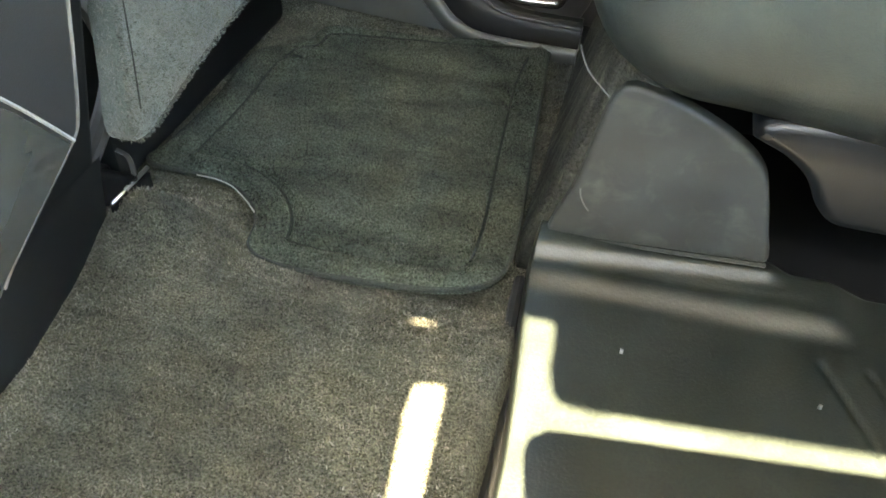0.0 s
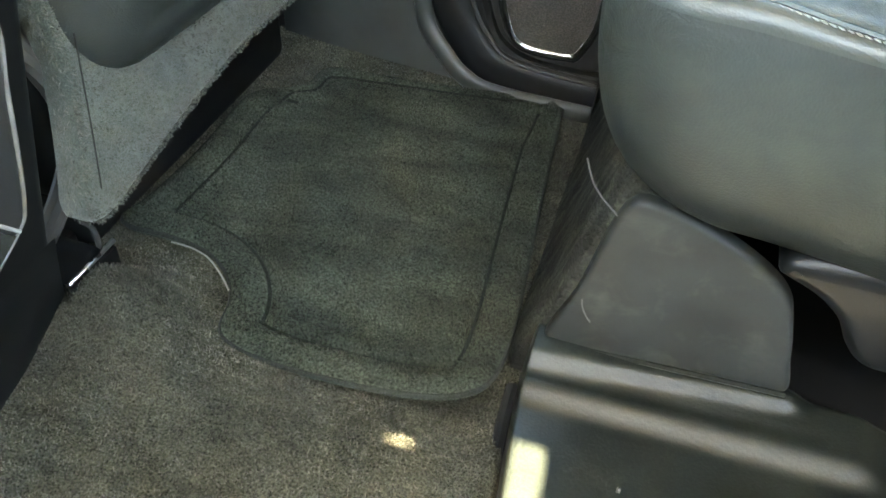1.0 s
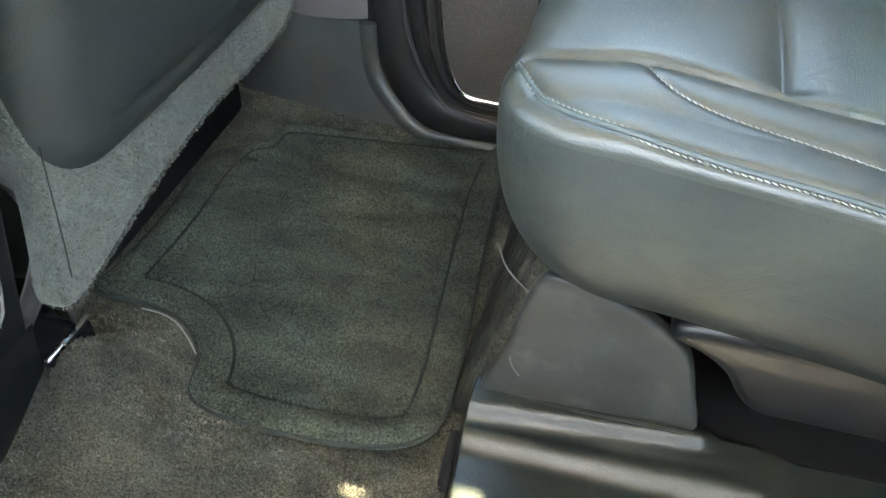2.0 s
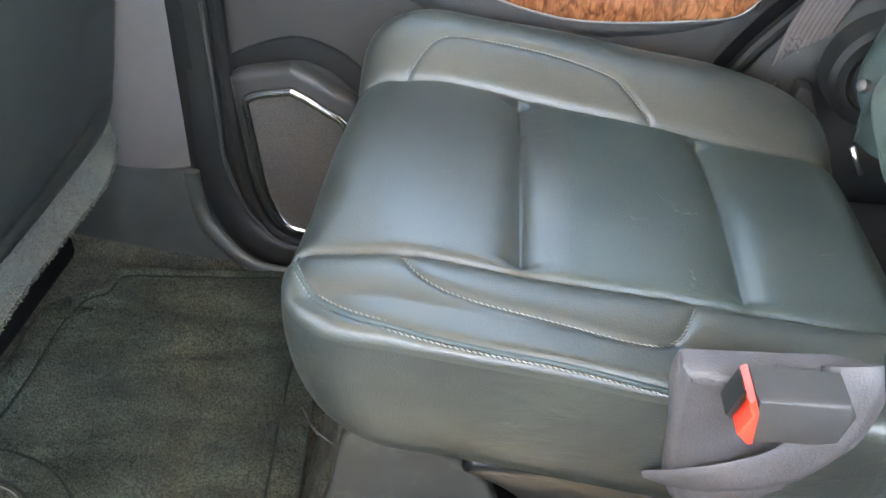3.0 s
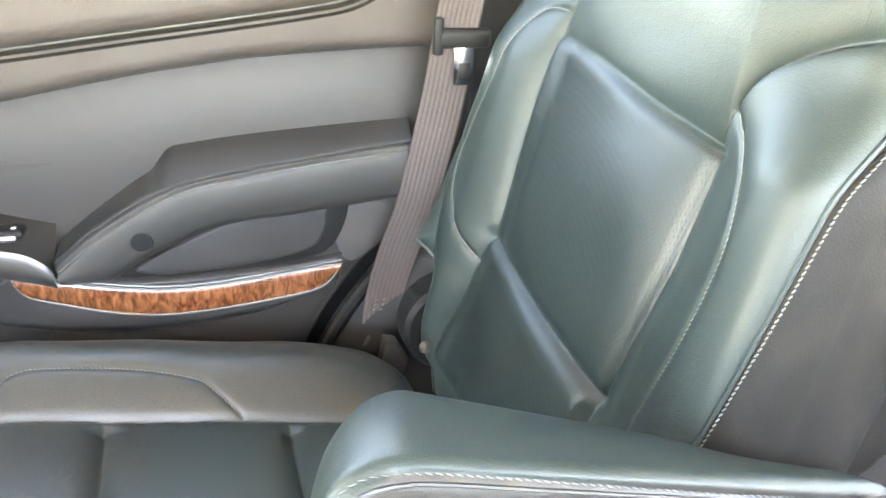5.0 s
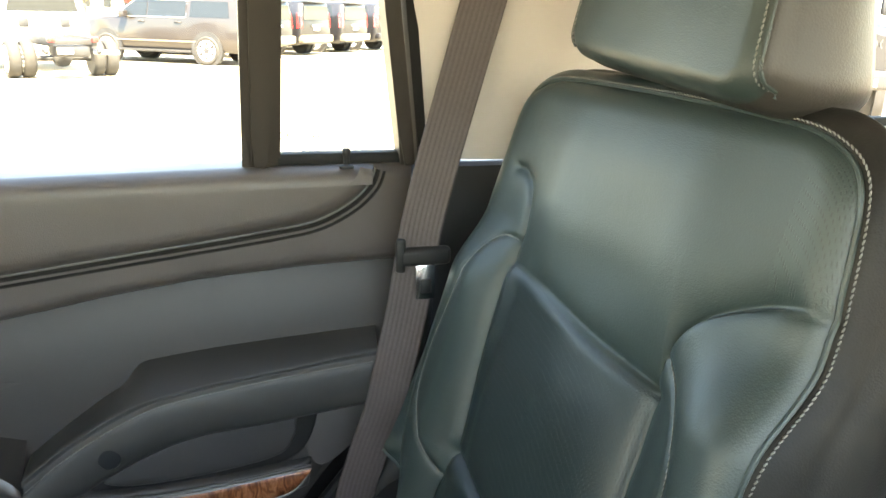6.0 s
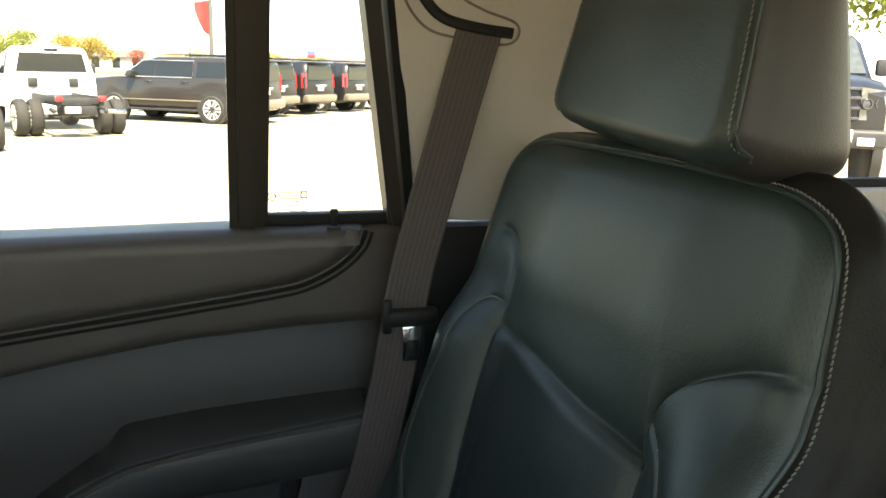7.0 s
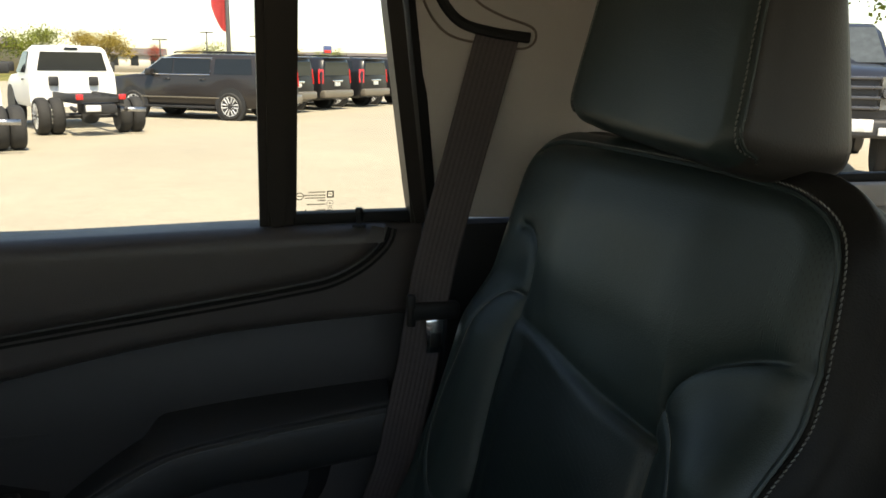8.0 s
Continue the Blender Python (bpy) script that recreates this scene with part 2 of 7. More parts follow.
# ---- mesh helpers ----
def link_mesh(name, me, mats, parent=None, label="", smooth=True):
    for m in mats if isinstance(mats, (list, tuple)) else [mats]:
        me.materials.append(m)
    if smooth:
        for p in me.polygons:
            p.use_smooth = True
    ob = new(name, me)
    if parent is not None:
        ob.parent = parent
        ob.matrix_parent_inverse = Matrix.Translation(-Vector(parent.location))
    if label:
        ob["label"] = label
    return ob


def part(name, bm, mats, parent=None, label="", smooth=True, sharp=35):
    """One bmesh as one mesh object under a thing or a part."""
    bmesh.ops.recalc_face_normals(bm, faces=bm.faces)
    if smooth and sharp:
        for e in bm.edges:
            if len(e.link_faces) == 2 and e.calc_face_angle(0) > radians(sharp):
                e.smooth = False
    me = bpy.data.meshes.new(name)
    bm.to_mesh(me)
    bm.free()
    return link_mesh(name, me, mats, parent, label, smooth)


def thing(name, label, category, group="", kind="", at=(0, 0, 0)):
    ob = new(name)
    ob.location = at
    ob.empty_display_size = 0.05
    return tagged(ob, label, category, group, kind)


def smooth_line(pts, n=8, closed=False):
    """Catmull-Rom through a few control points of any dimension."""
    P = [np.array(p, float) for p in pts]
    out, m = [], len(P)
    for i in range(m if closed else m - 1):
        if closed:
            a, b, c, d = P[i - 1], P[i], P[(i + 1) % m], P[(i + 2) % m]
        else:
            a, b, c, d = P[max(i - 1, 0)], P[i], P[i + 1], P[min(i + 2, m - 1)]
        for k in range(n):
            t = k / n
            out.append(0.5 * (2 * b + (c - a) * t + (2 * a - 5 * b + 4 * c - d) * t * t + (3 * b - a - 3 * c + d) * t ** 3))
    if not closed:
        out.append(P[-1])
    return out


def resample(pts, step):
    P = np.array(pts, float)
    seg = np.linalg.norm(np.diff(P, axis=0), axis=1)
    s = np.r_[0, np.cumsum(seg)]
    t = np.linspace(0, s[-1], max(int(s[-1] / step), 2))
    return np.stack([np.interp(t, s, P[:, k]) for k in range(P.shape[1])], 1)


def sweep(bm, pts, radius, sides=8, closed=False, flat=1.0, up=(0, 0, 1)):
    """A tube along points; flat squashes it along its up side; radius may be a list."""
    P = [Vector(p) for p in pts]
    m, rings = len(P), []
    for i, p in enumerate(P):
        t = ((P[(i + 1) % m] - P[i - 1]) if closed else (P[min(i + 1, m - 1)] - P[max(i - 1, 0)])).normalized()
        a = t.cross(Vector(up))
        a = a.normalized() if a.length > 1e-4 else t.orthogonal().normalized()
        b = a.cross(t)
        r = float(radius[i]) if isinstance(radius, (list, tuple, np.ndarray)) else radius
        rings.append([bm.verts.new(p + r * (math.cos(k * 2 * math.pi / sides) * a + flat * math.sin(k * 2 * math.pi / sides) * b)) for k in range(sides)])
    for i in range(m if closed else m - 1):
        A, B = rings[i], rings[(i + 1) % m]
        for k in range(sides):
            bm.faces.new((A[k], A[(k + 1) % sides], B[(k + 1) % sides], B[k]))
    if not closed:
        bm.faces.new(rings[0][::-1]); bm.faces.new(rings[-1])
    return bm


def box(bm, x0, x1, y0, y1, z0, z1, r=0.0, seg=2):
    made = bmesh.ops.create_cube(bm, size=1)["verts"]
    for v in made:
        v.co = Vector(((x0 + x1) / 2 + v.co.x * (x1 - x0), (y0 + y1) / 2 + v.co.y * (y1 - y0), (z0 + z1) / 2 + v.co.z * (z1 - z0)))
    if r:
        es = list({e for v in made for e in v.link_edges})
        bmesh.ops.bevel(bm, geom=es, offset=r, segments=seg, profile=0.5, affect="EDGES")
    return bm


def plate(bm, outline, place, depth, r=0.004, seg=3):
    """A slab from a 2D outline: place(a, b, h) sets it in space, h from 0 (back) to depth (front), its front edge rounded by r."""
    O = [np.array(p, float) for p in outline]
    area = sum(O[i - 1][0] * O[i][1] - O[i][0] * O[i - 1][1] for i in range(len(O)))
    if area < 0:
        O = O[::-1]
    m = len(O)
    inward = []
    for i in range(m):
        t = O[(i + 1) % m] - O[i - 1]
        t = t / (np.linalg.norm(t) + 1e-9)
        inward.append(np.array([-t[1], t[0]]))
    rings = [[bm.verts.new(place(*O[i], 0)) for i in range(m)]]
    for k in range(seg + 1):
        w = k / seg * math.pi / 2
        off, h = r * (1 - math.cos(w)), depth - r + r * math.sin(w)
        rings.append([bm.verts.new(place(*(O[i] + off * inward[i]), h)) for i in range(m)])
    for A, B in zip(rings, rings[1:]):
        for i in range(m):
            j = (i + 1) % m
            bm.faces.new((A[i], A[j], B[j], B[i]))
    back = [Vector((float(p[0]), float(p[1]), 0)) for p in O]
    front = [Vector((float(O[i][0] + r * inward[i][0]), float(O[i][1] + r * inward[i][1]), 0)) for i in range(m)]
    for loop, ring, sign in ((back, rings[0], -1), (front, rings[-1], 1)):
        for tri in mathutils.geometry.tessellate_polygon([loop]):
            a, b, c = (loop[k] for k in tri)
            up = (b - a).cross(c - a).z
            if abs(up) > 1e-12:
                order = tri if up * sign > 0 else tri[::-1]
                try:
                    bm.faces.new([ring[k] for k in order])
                except ValueError:
                    pass
    return bm


def lathe(bm, profile, m, sides=24):
    """Turns (radius, height) pairs about the z axis of the pose m."""
    rings = []
    for r, h in profile:
        rings.append([bm.verts.new(m @ Vector((r * math.cos(2 * math.pi * k / sides), r * math.sin(2 * math.pi * k / sides), h))) for k in range(sides)])
    for A, B in zip(rings, rings[1:]):
        for k in range(sides):
            bm.faces.new((A[k], A[(k + 1) % sides], B[(k + 1) % sides], B[k]))
    bm.faces.new(rings[0][::-1]); bm.faces.new(rings[-1])
    return bm


def sheet_mesh(name, fn, us, vs, mats, parent=None, label="", thick=0.0, index=None):
    """A grid surface fn(U, V) -> X, Y, Z arrays, optionally with a skirt of thickness down."""
    U, V = np.meshgrid(us, vs, indexing="ij")
    X, Y, Z = fn(U, V)
    nu, nv = U.shape
    co = np.stack([X, Y, Z], -1).reshape(-1, 3)
    ids = np.arange(nu * nv).reshape(nu, nv)
    faces = np.stack([ids[:-1, :-1], ids[1:, :-1], ids[1:, 1:], ids[:-1, 1:]], -1).reshape(-1, 4).tolist()
    verts = co.tolist()
    if thick:
        rim = list(ids[:, 0]) + list(ids[-1, 1:]) + list(ids[-2::-1, -1]) + list(ids[0, -2:0:-1])
        base = len(verts)
        verts += [[verts[i][0], verts[i][1], verts[i][2] - thick] for i in rim]
        m = len(rim)
        faces += [[int(rim[(k + 1) % m]), int(rim[k]), base + k, base + (k + 1) % m] for k in range(m)]
    me = bpy.data.meshes.new(name)
    me.from_pydata(verts, [], faces)
    ob = link_mesh(name, me, mats, parent, label)
    if index is not None:
        cu = (U[:-1, :-1] + U[1:, 1:]) / 2
        cv = (V[:-1, :-1] + V[1:, 1:]) / 2
        idx = np.zeros(len(me.polygons), int)
        idx[: cu.size] = index(cu, cv).reshape(-1)
        me.polygons.foreach_set("material_index", idx)
    return ob


def step01(a, b, x):
    t = np.clip((x - a) / (b - a), 0, 1)
    return t * t * (3 - 2 * t)


def line_dist(A, B, line):
    """Distance of the points (A, B) from a polyline."""
    d = np.full(np.shape(A), 9.0)
    for (x0, y0), (x1, y1) in zip(line, line[1:]):
        dx, dy = x1 - x0, y1 - y0
        t = np.clip(((A - x0) * dx + (B - y0) * dy) / (dx * dx + dy * dy + 1e-12), 0, 1)
        d = np.minimum(d, np.hypot(A - x0 - t * dx, B - y0 - t * dy))
    return d


def groove(A, B, lines):
    out = 0
    for line, depth, width in lines:
        d = np.sqrt(line_dist(A, B, line) ** 2 + 0.0010 ** 2) - 0.0010
        out = out - depth * np.exp(-1.15 * d / width)
    return out


def rounded_rect(half, rad, n):
    """Points round a rounded rectangle, evenly spaced, half = (ha, hb)."""
    ha, hb = half
    pts = []
    for sx, sy, a0 in ((1, 1, 0), (-1, 1, 90), (-1, -1, 180), (1, -1, 270)):
        for k in range(13):
            w = radians(a0 + 90 * k / 12)
            pts.append((sx * (ha - rad) + rad * math.cos(w), sy * (hb - rad) + rad * math.sin(w)))
    pts.append(pts[0])
    return resample(pts, sum(math.dist(p, q) for p, q in zip(pts, pts[1:])) / (n + 1))[:-1]


class Cushion:
    """A padded body: a rounded-rectangle face with relief, rolled edges and side walls. frame(A, B, H) -> X, Y, Z."""

    def __init__(self, center, half, rad, roll, wall, top, frame, tuck=0.01, bulge=0.006, side=0):
        self.c, self.half, self.rad, self.roll, self.wall, self.top, self.frame = center, half, rad, roll, wall, top, frame
        self.tuck, self.bulge, self.side = tuck, bulge, side

    def height(self, A, B):
        qa = np.abs(A - self.c[0]) - self.half[0] + self.rad
        qb = np.abs(B - self.c[1]) - self.half[1] + self.rad
        sd = np.minimum(np.maximum(qa, qb), 0) + np.hypot(np.maximum(qa, 0), np.maximum(qb, 0)) - self.rad
        R = self.roll(A, B) if callable(self.roll) else self.roll
        d = np.clip(-sd, 0, R)
        return self.top(A, B) - (R - np.sqrt(np.maximum(R * R - (R - d) ** 2, 0)))

    def at(self, A, B, lift=0.0):
        A, B = np.asarray(A, float), np.asarray(B, float)
        X, Y, Z = self.frame(A, B, self.height(A, B) + lift)
        return np.stack([X, Y, Z], -1)

    def build(self, name, mats, parent, label="", nr=90, na=420, index=None):
        O = np.array(rounded_rect(self.half, self.rad, na))
        m = len(O)
        r = 1 - (1 - np.linspace(0.02, 1, nr)) ** 1.35
        A = self.c[0] + r[:, None] * O[None, :, 0]
        B = self.c[1] + r[:, None] * O[None, :, 1]
        H = self.height(A, B)
        wa, wb, wh = [], [], []
        nw = 14
        for i in range(nr - 10, nr):
            w = (i - nr + 11) / 10
            H[i] = H[i] + w * (np.mean([np.roll(H[i], k) for k in range(-12, 13)], 0) - H[i])
        soft = np.mean([np.roll(H[-1], k) for k in range(-30, 31)], 0)
        for k in range(1, nw + 1):
            t = k / nw
            grow = 1 + (self.bulge * math.sin(math.pi * t ** 0.8) - self.tuck * t ** 4) / max(self.half)
            wa.append(self.c[0] + O[:, 0] * grow); wb.append(self.c[1] + O[:, 1] * grow)
            wh.append(H[-1] + (soft - H[-1]) * min(1, 2.5 * t) - self.wall * t)
        A, B, H = np.vstack([A, wa]), np.vstack([B, wb]), np.vstack([H, wh])
        X, Y, Z = self.frame(A, B, H)
        rows = A.shape[0]
        verts = np.stack([X, Y, Z], -1).reshape(-1, 3).tolist()
        ids = np.arange(rows * m).reshape(rows, m)
        nxt = np.roll(ids, -1, 1)
        faces = np.stack([ids[:-1], ids[1:], nxt[1:], nxt[:-1]], -1).reshape(-1, 4).tolist()
        faces.append(ids[0].tolist())
        faces.append(ids[-1][::-1].tolist())
        me = bpy.data.meshes.new(name)
        me.from_pydata(verts, [], faces)
        bm = bmesh.new(); bm.from_mesh(me); bmesh.ops.recalc_face_normals(bm, faces=bm.faces); bm.to_mesh(me); bm.free()
        ob = link_mesh(name, me, mats, parent, label)
        if index is not None:
            ca, cb = (A[:-1] + A[1:]) / 2, (B[:-1] + B[1:]) / 2
            idx = np.zeros(len(me.polygons), int)
            ii = index(ca, cb)
            ii[nr - 1:] = self.side
            idx[: ca.size] = ii.reshape(-1)
            me.polygons.foreach_set("material_index", idx)
        return ob


def stitches(name, pts, parent, mat=None, step=0.0044, length=0.0042, r=0.00055, tilt=0.36, up=(0, 0, 1), side=0.0):
    """A row of thread stitches along a line, each a short spindle laid at a slant."""
    P = resample(pts, step)
    bm = bmesh.new()
    for i in range(1, len(P) - 1):
        t = Vector(P[i + 1] - P[i - 1]).normalized()
        s = t.cross(Vector(up)).normalized()
        d = (t + tilt * s).normalized()
        o = Vector(P[i]) + side * s
        a = d.orthogonal().normalized(); b = d.cross(a)
        rings = []
        for f, w in ((-0.5, 0.35), (-0.25, 1), (0.25, 1), (0.5, 0.35)):
            rings.append([bm.verts.new(o + d * f * length + w * r * (math.cos(k * math.pi / 2.5) * a + math.sin(k * math.pi / 2.5) * b)) for k in range(5)])
        for A, B in zip(rings, rings[1:]):
            for k in range(5):
                bm.faces.new((A[k], A[(k + 1) % 5], B[(k + 1) % 5], B[k]))
        bm.faces.new(rings[0][::-1]); bm.faces.new(rings[-1])
    return part(name, bm, mat or THREAD, parent, sharp=0)

# ---- floor ----
def floor_height(X, Y):
    z = -0.008 + 0.044 * step01(0.68, 0.55, Y)
    z = z + 0.066 * np.exp(-((X + 0.118) / 0.058) ** 2 - ((Y - 0.637) / 0.055) ** 2)
    z = z + 0.03 * step01(1.165, 1.19, Y) * step01(0.02, -0.03, X)
    z = z - 0.075 * step01(0.262, 0.30, X) * step01(0.73, 0.70, Y)
    z = z + 0.0025 * np.sin(X * 17 + 2) * np.sin(Y * 13) + 0.0012 * np.sin(X * 47 + Y * 31)
    return z


sheet_mesh("floor", lambda U, V: (U, V, floor_height(U, V)), np.linspace(-1.3, 2.3, 360), np.linspace(-0.36, 1.22, 240), CARPET, None,
           thick=0.05)
tagged(bpy.data.objects["floor"], "dark grey-green cut-pile carpet on the car floor", "floor", kind="structure")


def within(poly, Q):
    """Which of the points Q lie inside a closed outline."""
    L, x, y = np.array(poly, float), Q[:, 0], Q[:, 1]
    got = np.zeros(len(Q), bool)
    for (x0, y0), (x1, y1) in zip(L, np.roll(L, -1, 0)):
        got ^= ((y0 > y) != (y1 > y)) & (x < (x1 - x0) * (y - y0) / (y1 - y0 + 1e-12) + x0)
    return got


def pile(name, parent, P, normal, height, width, lean, mat, seed):
    """Short leaning fibres, one blade at each root."""
    rng = np.random.default_rng(seed)
    n = len(P)
    normal = np.broadcast_to(np.array(normal, float), (n, 3))
    way = rng.normal(size=(n, 3)) * lean + normal
    way /= np.linalg.norm(way, axis=1)[:, None]
    side = np.cross(way, rng.normal(size=(n, 3)))
    side /= np.linalg.norm(side, axis=1)[:, None]
    h = height * rng.uniform(0.6, 1.25, n)[:, None]
    w = width * rng.uniform(0.6, 1.3, n)[:, None]
    root = P - normal * height * 0.3
    verts = np.stack([root - side * w / 2, root + side * w / 2, root + way * h + side * w * 0.18, root + way * h - side * w * 0.18], 1).reshape(-1, 3)
    me = bpy.data.meshes.new(name)
    me.from_pydata(verts.tolist(), [], np.arange(4 * n).reshape(-1, 4).tolist())
    ob = link_mesh(name, me, mat, parent, "", smooth=False)
    return tagged(ob, kind="stuff")


def fibre(name, color, spread, stains):
    """Fibres that differ from one to the next, with broad worn and dusty patches."""
    m = material(name, color, 0.9, grain=300, bump=0.0, var=0.2, var_scale=8, spec=0.12)
    for st in stains:
        weather(m, *st)
    n, l = m.node_tree.nodes, m.node_tree.links
    sock = n["Principled BSDF"].inputs["Base Color"]
    src = sock.links[0].from_socket
    geo, ramp, mul = n.new("ShaderNodeNewGeometry"), n.new("ShaderNodeMapRange"), n.new("ShaderNodeVectorMath")
    ramp.inputs[3].default_value, ramp.inputs[4].default_value = 1 - spread, 1 + spread
    mul.operation = "SCALE"
    l.new(geo.outputs["Random Per Island"], ramp.inputs[0])
    l.new(src, mul.inputs[0]); l.new(ramp.outputs[0], mul.inputs["Scale"]); l.new(mul.outputs[0], sock)
    return m


PILE = fibre("carpet_fibre", (0.100, 0.097, 0.085), 0.58, [(7, 0.62, 1.25, (1.04, 1.0, 0.94)), (24, 0.75, 1.16, (1, 1, 1), (0.6, 1.8, 1), (0.35, 0.65), 6.3)])
MAT_PILE = fibre("mat_fibre", (0.053, 0.058, 0.049), 0.75, [(9, 0.50, 1.40, (1.0, 1.0, 0.97), (0.8, 2.0, 1), (0.35, 0.65), 3.1), (3.2, 0.85, 1.2, (1.08, 1.0, 0.93), (1, 1, 1), (0.45, 0.7), 1.7)])
MAT_EDGE = [(0.238, 0.690), (0.238, 0.76), (0.226, 0.88), (0.213, 1.02), (0.204, 1.12), (0.199, 1.158), (0.168, 1.168), (0.06, 1.146), (-0.05, 1.137), (-0.112, 1.134), (-0.129, 1.118), (-0.132, 1.088), (-0.146, 1.070),
        (-0.186, 1.040), (-0.194, 1.00), (-0.190, 0.90), (-0.196, 0.80), (-0.205, 0.766), (-0.188, 0.753), (-0.148, 0.754), (-0.112, 0.751), (-0.078, 0.740), (-0.050, 0.718), (-0.032, 0.690), (-0.023, 0.654), (0.004, 0.637),
        (0.052, 0.629), (0.104, 0.628), (0.155, 0.632), (0.20, 0.643), (0.227, 0.661)]
_r = np.random.default_rng(5)
_p = np.stack([_r.uniform(-0.36, 0.262, 170000), _r.uniform(0.22, 1.20, 170000)], 1)
_edge = smooth_line(MAT_EDGE, 2, True)
_p = _p[~within(_edge, _p)]
_p = _p[line_dist(_p[:, 0], _p[:, 1], _edge + [_edge[0]]) > 0.004]
pile("nap", bpy.data.objects["floor"], np.column_stack([_p, floor_height(_p[:, 0], _p[:, 1])]), (0, 0, 1), 0.0042, 0.0016, 0.6, PILE, 11)


def floor_mat():
    """The loose carpet mat with a turned edge, a raised border and a cut-out corner."""
    root = thing("floor_mat", "dark green-grey carpet mat with a raised border, lying on the floor", "floor mat", at=(0.0, 0.85, 0.0))
    out = resample(smooth_line(MAT_EDGE, 5, True) + [MAT_EDGE[0]], 0.006)[:-1]
    mid = np.array([0.04, 0.89])
    rings = np.concatenate([np.linspace(0.0, 0.8, 34)[1:], np.linspace(0.8, 1.0, 34)[1:]])
    closed = [tuple(p) for p in out] + [tuple(out[0])]

    # near-black cord colour: stands in for the shade in the border groove
    GROOVE_SHADE = material("groove_shade_cord", (0.020, 0.023, 0.020), 0.9, grain=600, bump=0.8, dist=0.002, spec=0.1, speck=0.4)
    far_groove = [tuple(p) for p in smooth_line([(0.180, 1.147), (0.150, 1.144), (0.111, 1.135), (0.047, 1.126), (-0.052, 1.117), (-0.102, 1.113), (-0.114, 1.100), (-0.118, 1.072), (-0.141, 1.054), (-0.152, 1.03)], 6)]

    def relief(x, y):
        return surface(x, y, float(line_dist(np.array(x), np.array(y), closed)))

    def surface(X, Y, d):
        z = 0.006 + 0.010 * step01(0.72, 0.63, Y) * step01(-0.05, 0.12, X) + 0.0075 * np.exp(-((d - 0.016) / 0.013) ** 2)
        side = step01(1.07, 1.03, Y)
        z = z - side * (0.0065 * np.exp(-((d - 0.038) / 0.0045) ** 2) - 0.004 * np.exp(-((d - 0.050) / 0.007) ** 2))
        z = z - 0.007 * np.exp(-(line_dist(X, Y, far_groove) / 0.0045) ** 2)
        z = z + 0.0012 * np.sin(X * 23 + 1) * np.sin(Y * 19 + 0.5) + 0.002 * np.exp(-((Y - 0.93 + 0.2 * X) / 0.018) ** 2) * np.exp(-((X - 0.05) / 0.1) ** 2)
        return z

    P = mid[None, None] + rings[:, None, None] * (out - mid)[None]
    d = line_dist(P[..., 0], P[..., 1], closed)
    Z = surface(P[..., 0], P[..., 1], d)
    m, rows = len(out), len(rings)
    verts = [(mid[0], mid[1], float(surface(mid[0], mid[1], 0.2)))] + np.concatenate([P, Z[..., None]], -1).reshape(-1, 3).tolist()
    verts += [(float(x), float(y), float(z) - 0.010) for (x, y), z in zip(out, Z[-1])]
    ids = 1 + np.arange((rows + 1) * m).reshape(rows + 1, m)
    nxt = np.roll(ids, -1, 1)
    faces = np.stack([ids[:-1], ids[1:], nxt[1:], nxt[:-1]], -1).reshape(-1, 4).tolist() + [[0, int(ids[0][k]), int(nxt[0][k])] for k in range(m)]
    me = bpy.data.meshes.new("carpet_top")
    me.from_pydata(verts, [], faces)
    link_mesh("carpet_top", me, MAT_CARPET, root)
    rng = np.random.default_rng(8)
    Q = np.stack([rng.uniform(-0.21, 0.245, 130000), rng.uniform(0.62, 1.155, 130000)], 1)
    loop = np.array(closed)
    Q = Q[within(loop[::4], Q)]
    dq = line_dist(Q[:, 0], Q[:, 1], [tuple(p) for p in loop[::3]] + [tuple(loop[0])])
    keep = (dq > 0.003) & ((np.abs(dq - 0.037) > 0.0034) | (Q[:, 1] > 1.05)) & (line_dist(Q[:, 0], Q[:, 1], far_groove) > 0.0040)
    Q, dq = Q[keep], dq[keep]
    pile("nap", root, np.column_stack([Q, surface(Q[:, 0], Q[:, 1], dq)]), (0, 0.1, 1), 0.0030, 0.0014, 0.5, MAT_PILE, 12)
    tang = np.roll(out, -2, 0) - np.roll(out, 2, 0)
    tang /= np.linalg.norm(tang, axis=1)[:, None]
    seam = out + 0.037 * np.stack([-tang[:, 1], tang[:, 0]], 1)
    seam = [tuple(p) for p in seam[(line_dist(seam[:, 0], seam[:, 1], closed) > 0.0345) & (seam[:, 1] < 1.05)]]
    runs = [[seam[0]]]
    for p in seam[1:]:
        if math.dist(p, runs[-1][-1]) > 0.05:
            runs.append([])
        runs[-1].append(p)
    runs[0].append(far_groove[0]); runs[1].insert(0, far_groove[-1]); runs.insert(1, far_groove)
    # lay the dark cords that draw the groove's shade
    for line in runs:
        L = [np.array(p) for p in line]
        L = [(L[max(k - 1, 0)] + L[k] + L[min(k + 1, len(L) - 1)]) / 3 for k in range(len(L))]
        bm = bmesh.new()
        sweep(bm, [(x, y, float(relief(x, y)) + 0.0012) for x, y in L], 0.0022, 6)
        part("border_groove_shade", bm, GROOVE_SHADE, root, "dark cord for the shade in the border groove")
    bm = bmesh.new()
    sweep(bm, [(x, y, z - 0.003) for (x, y), z in zip(out, Z[-1])], 0.0035, 6, True)
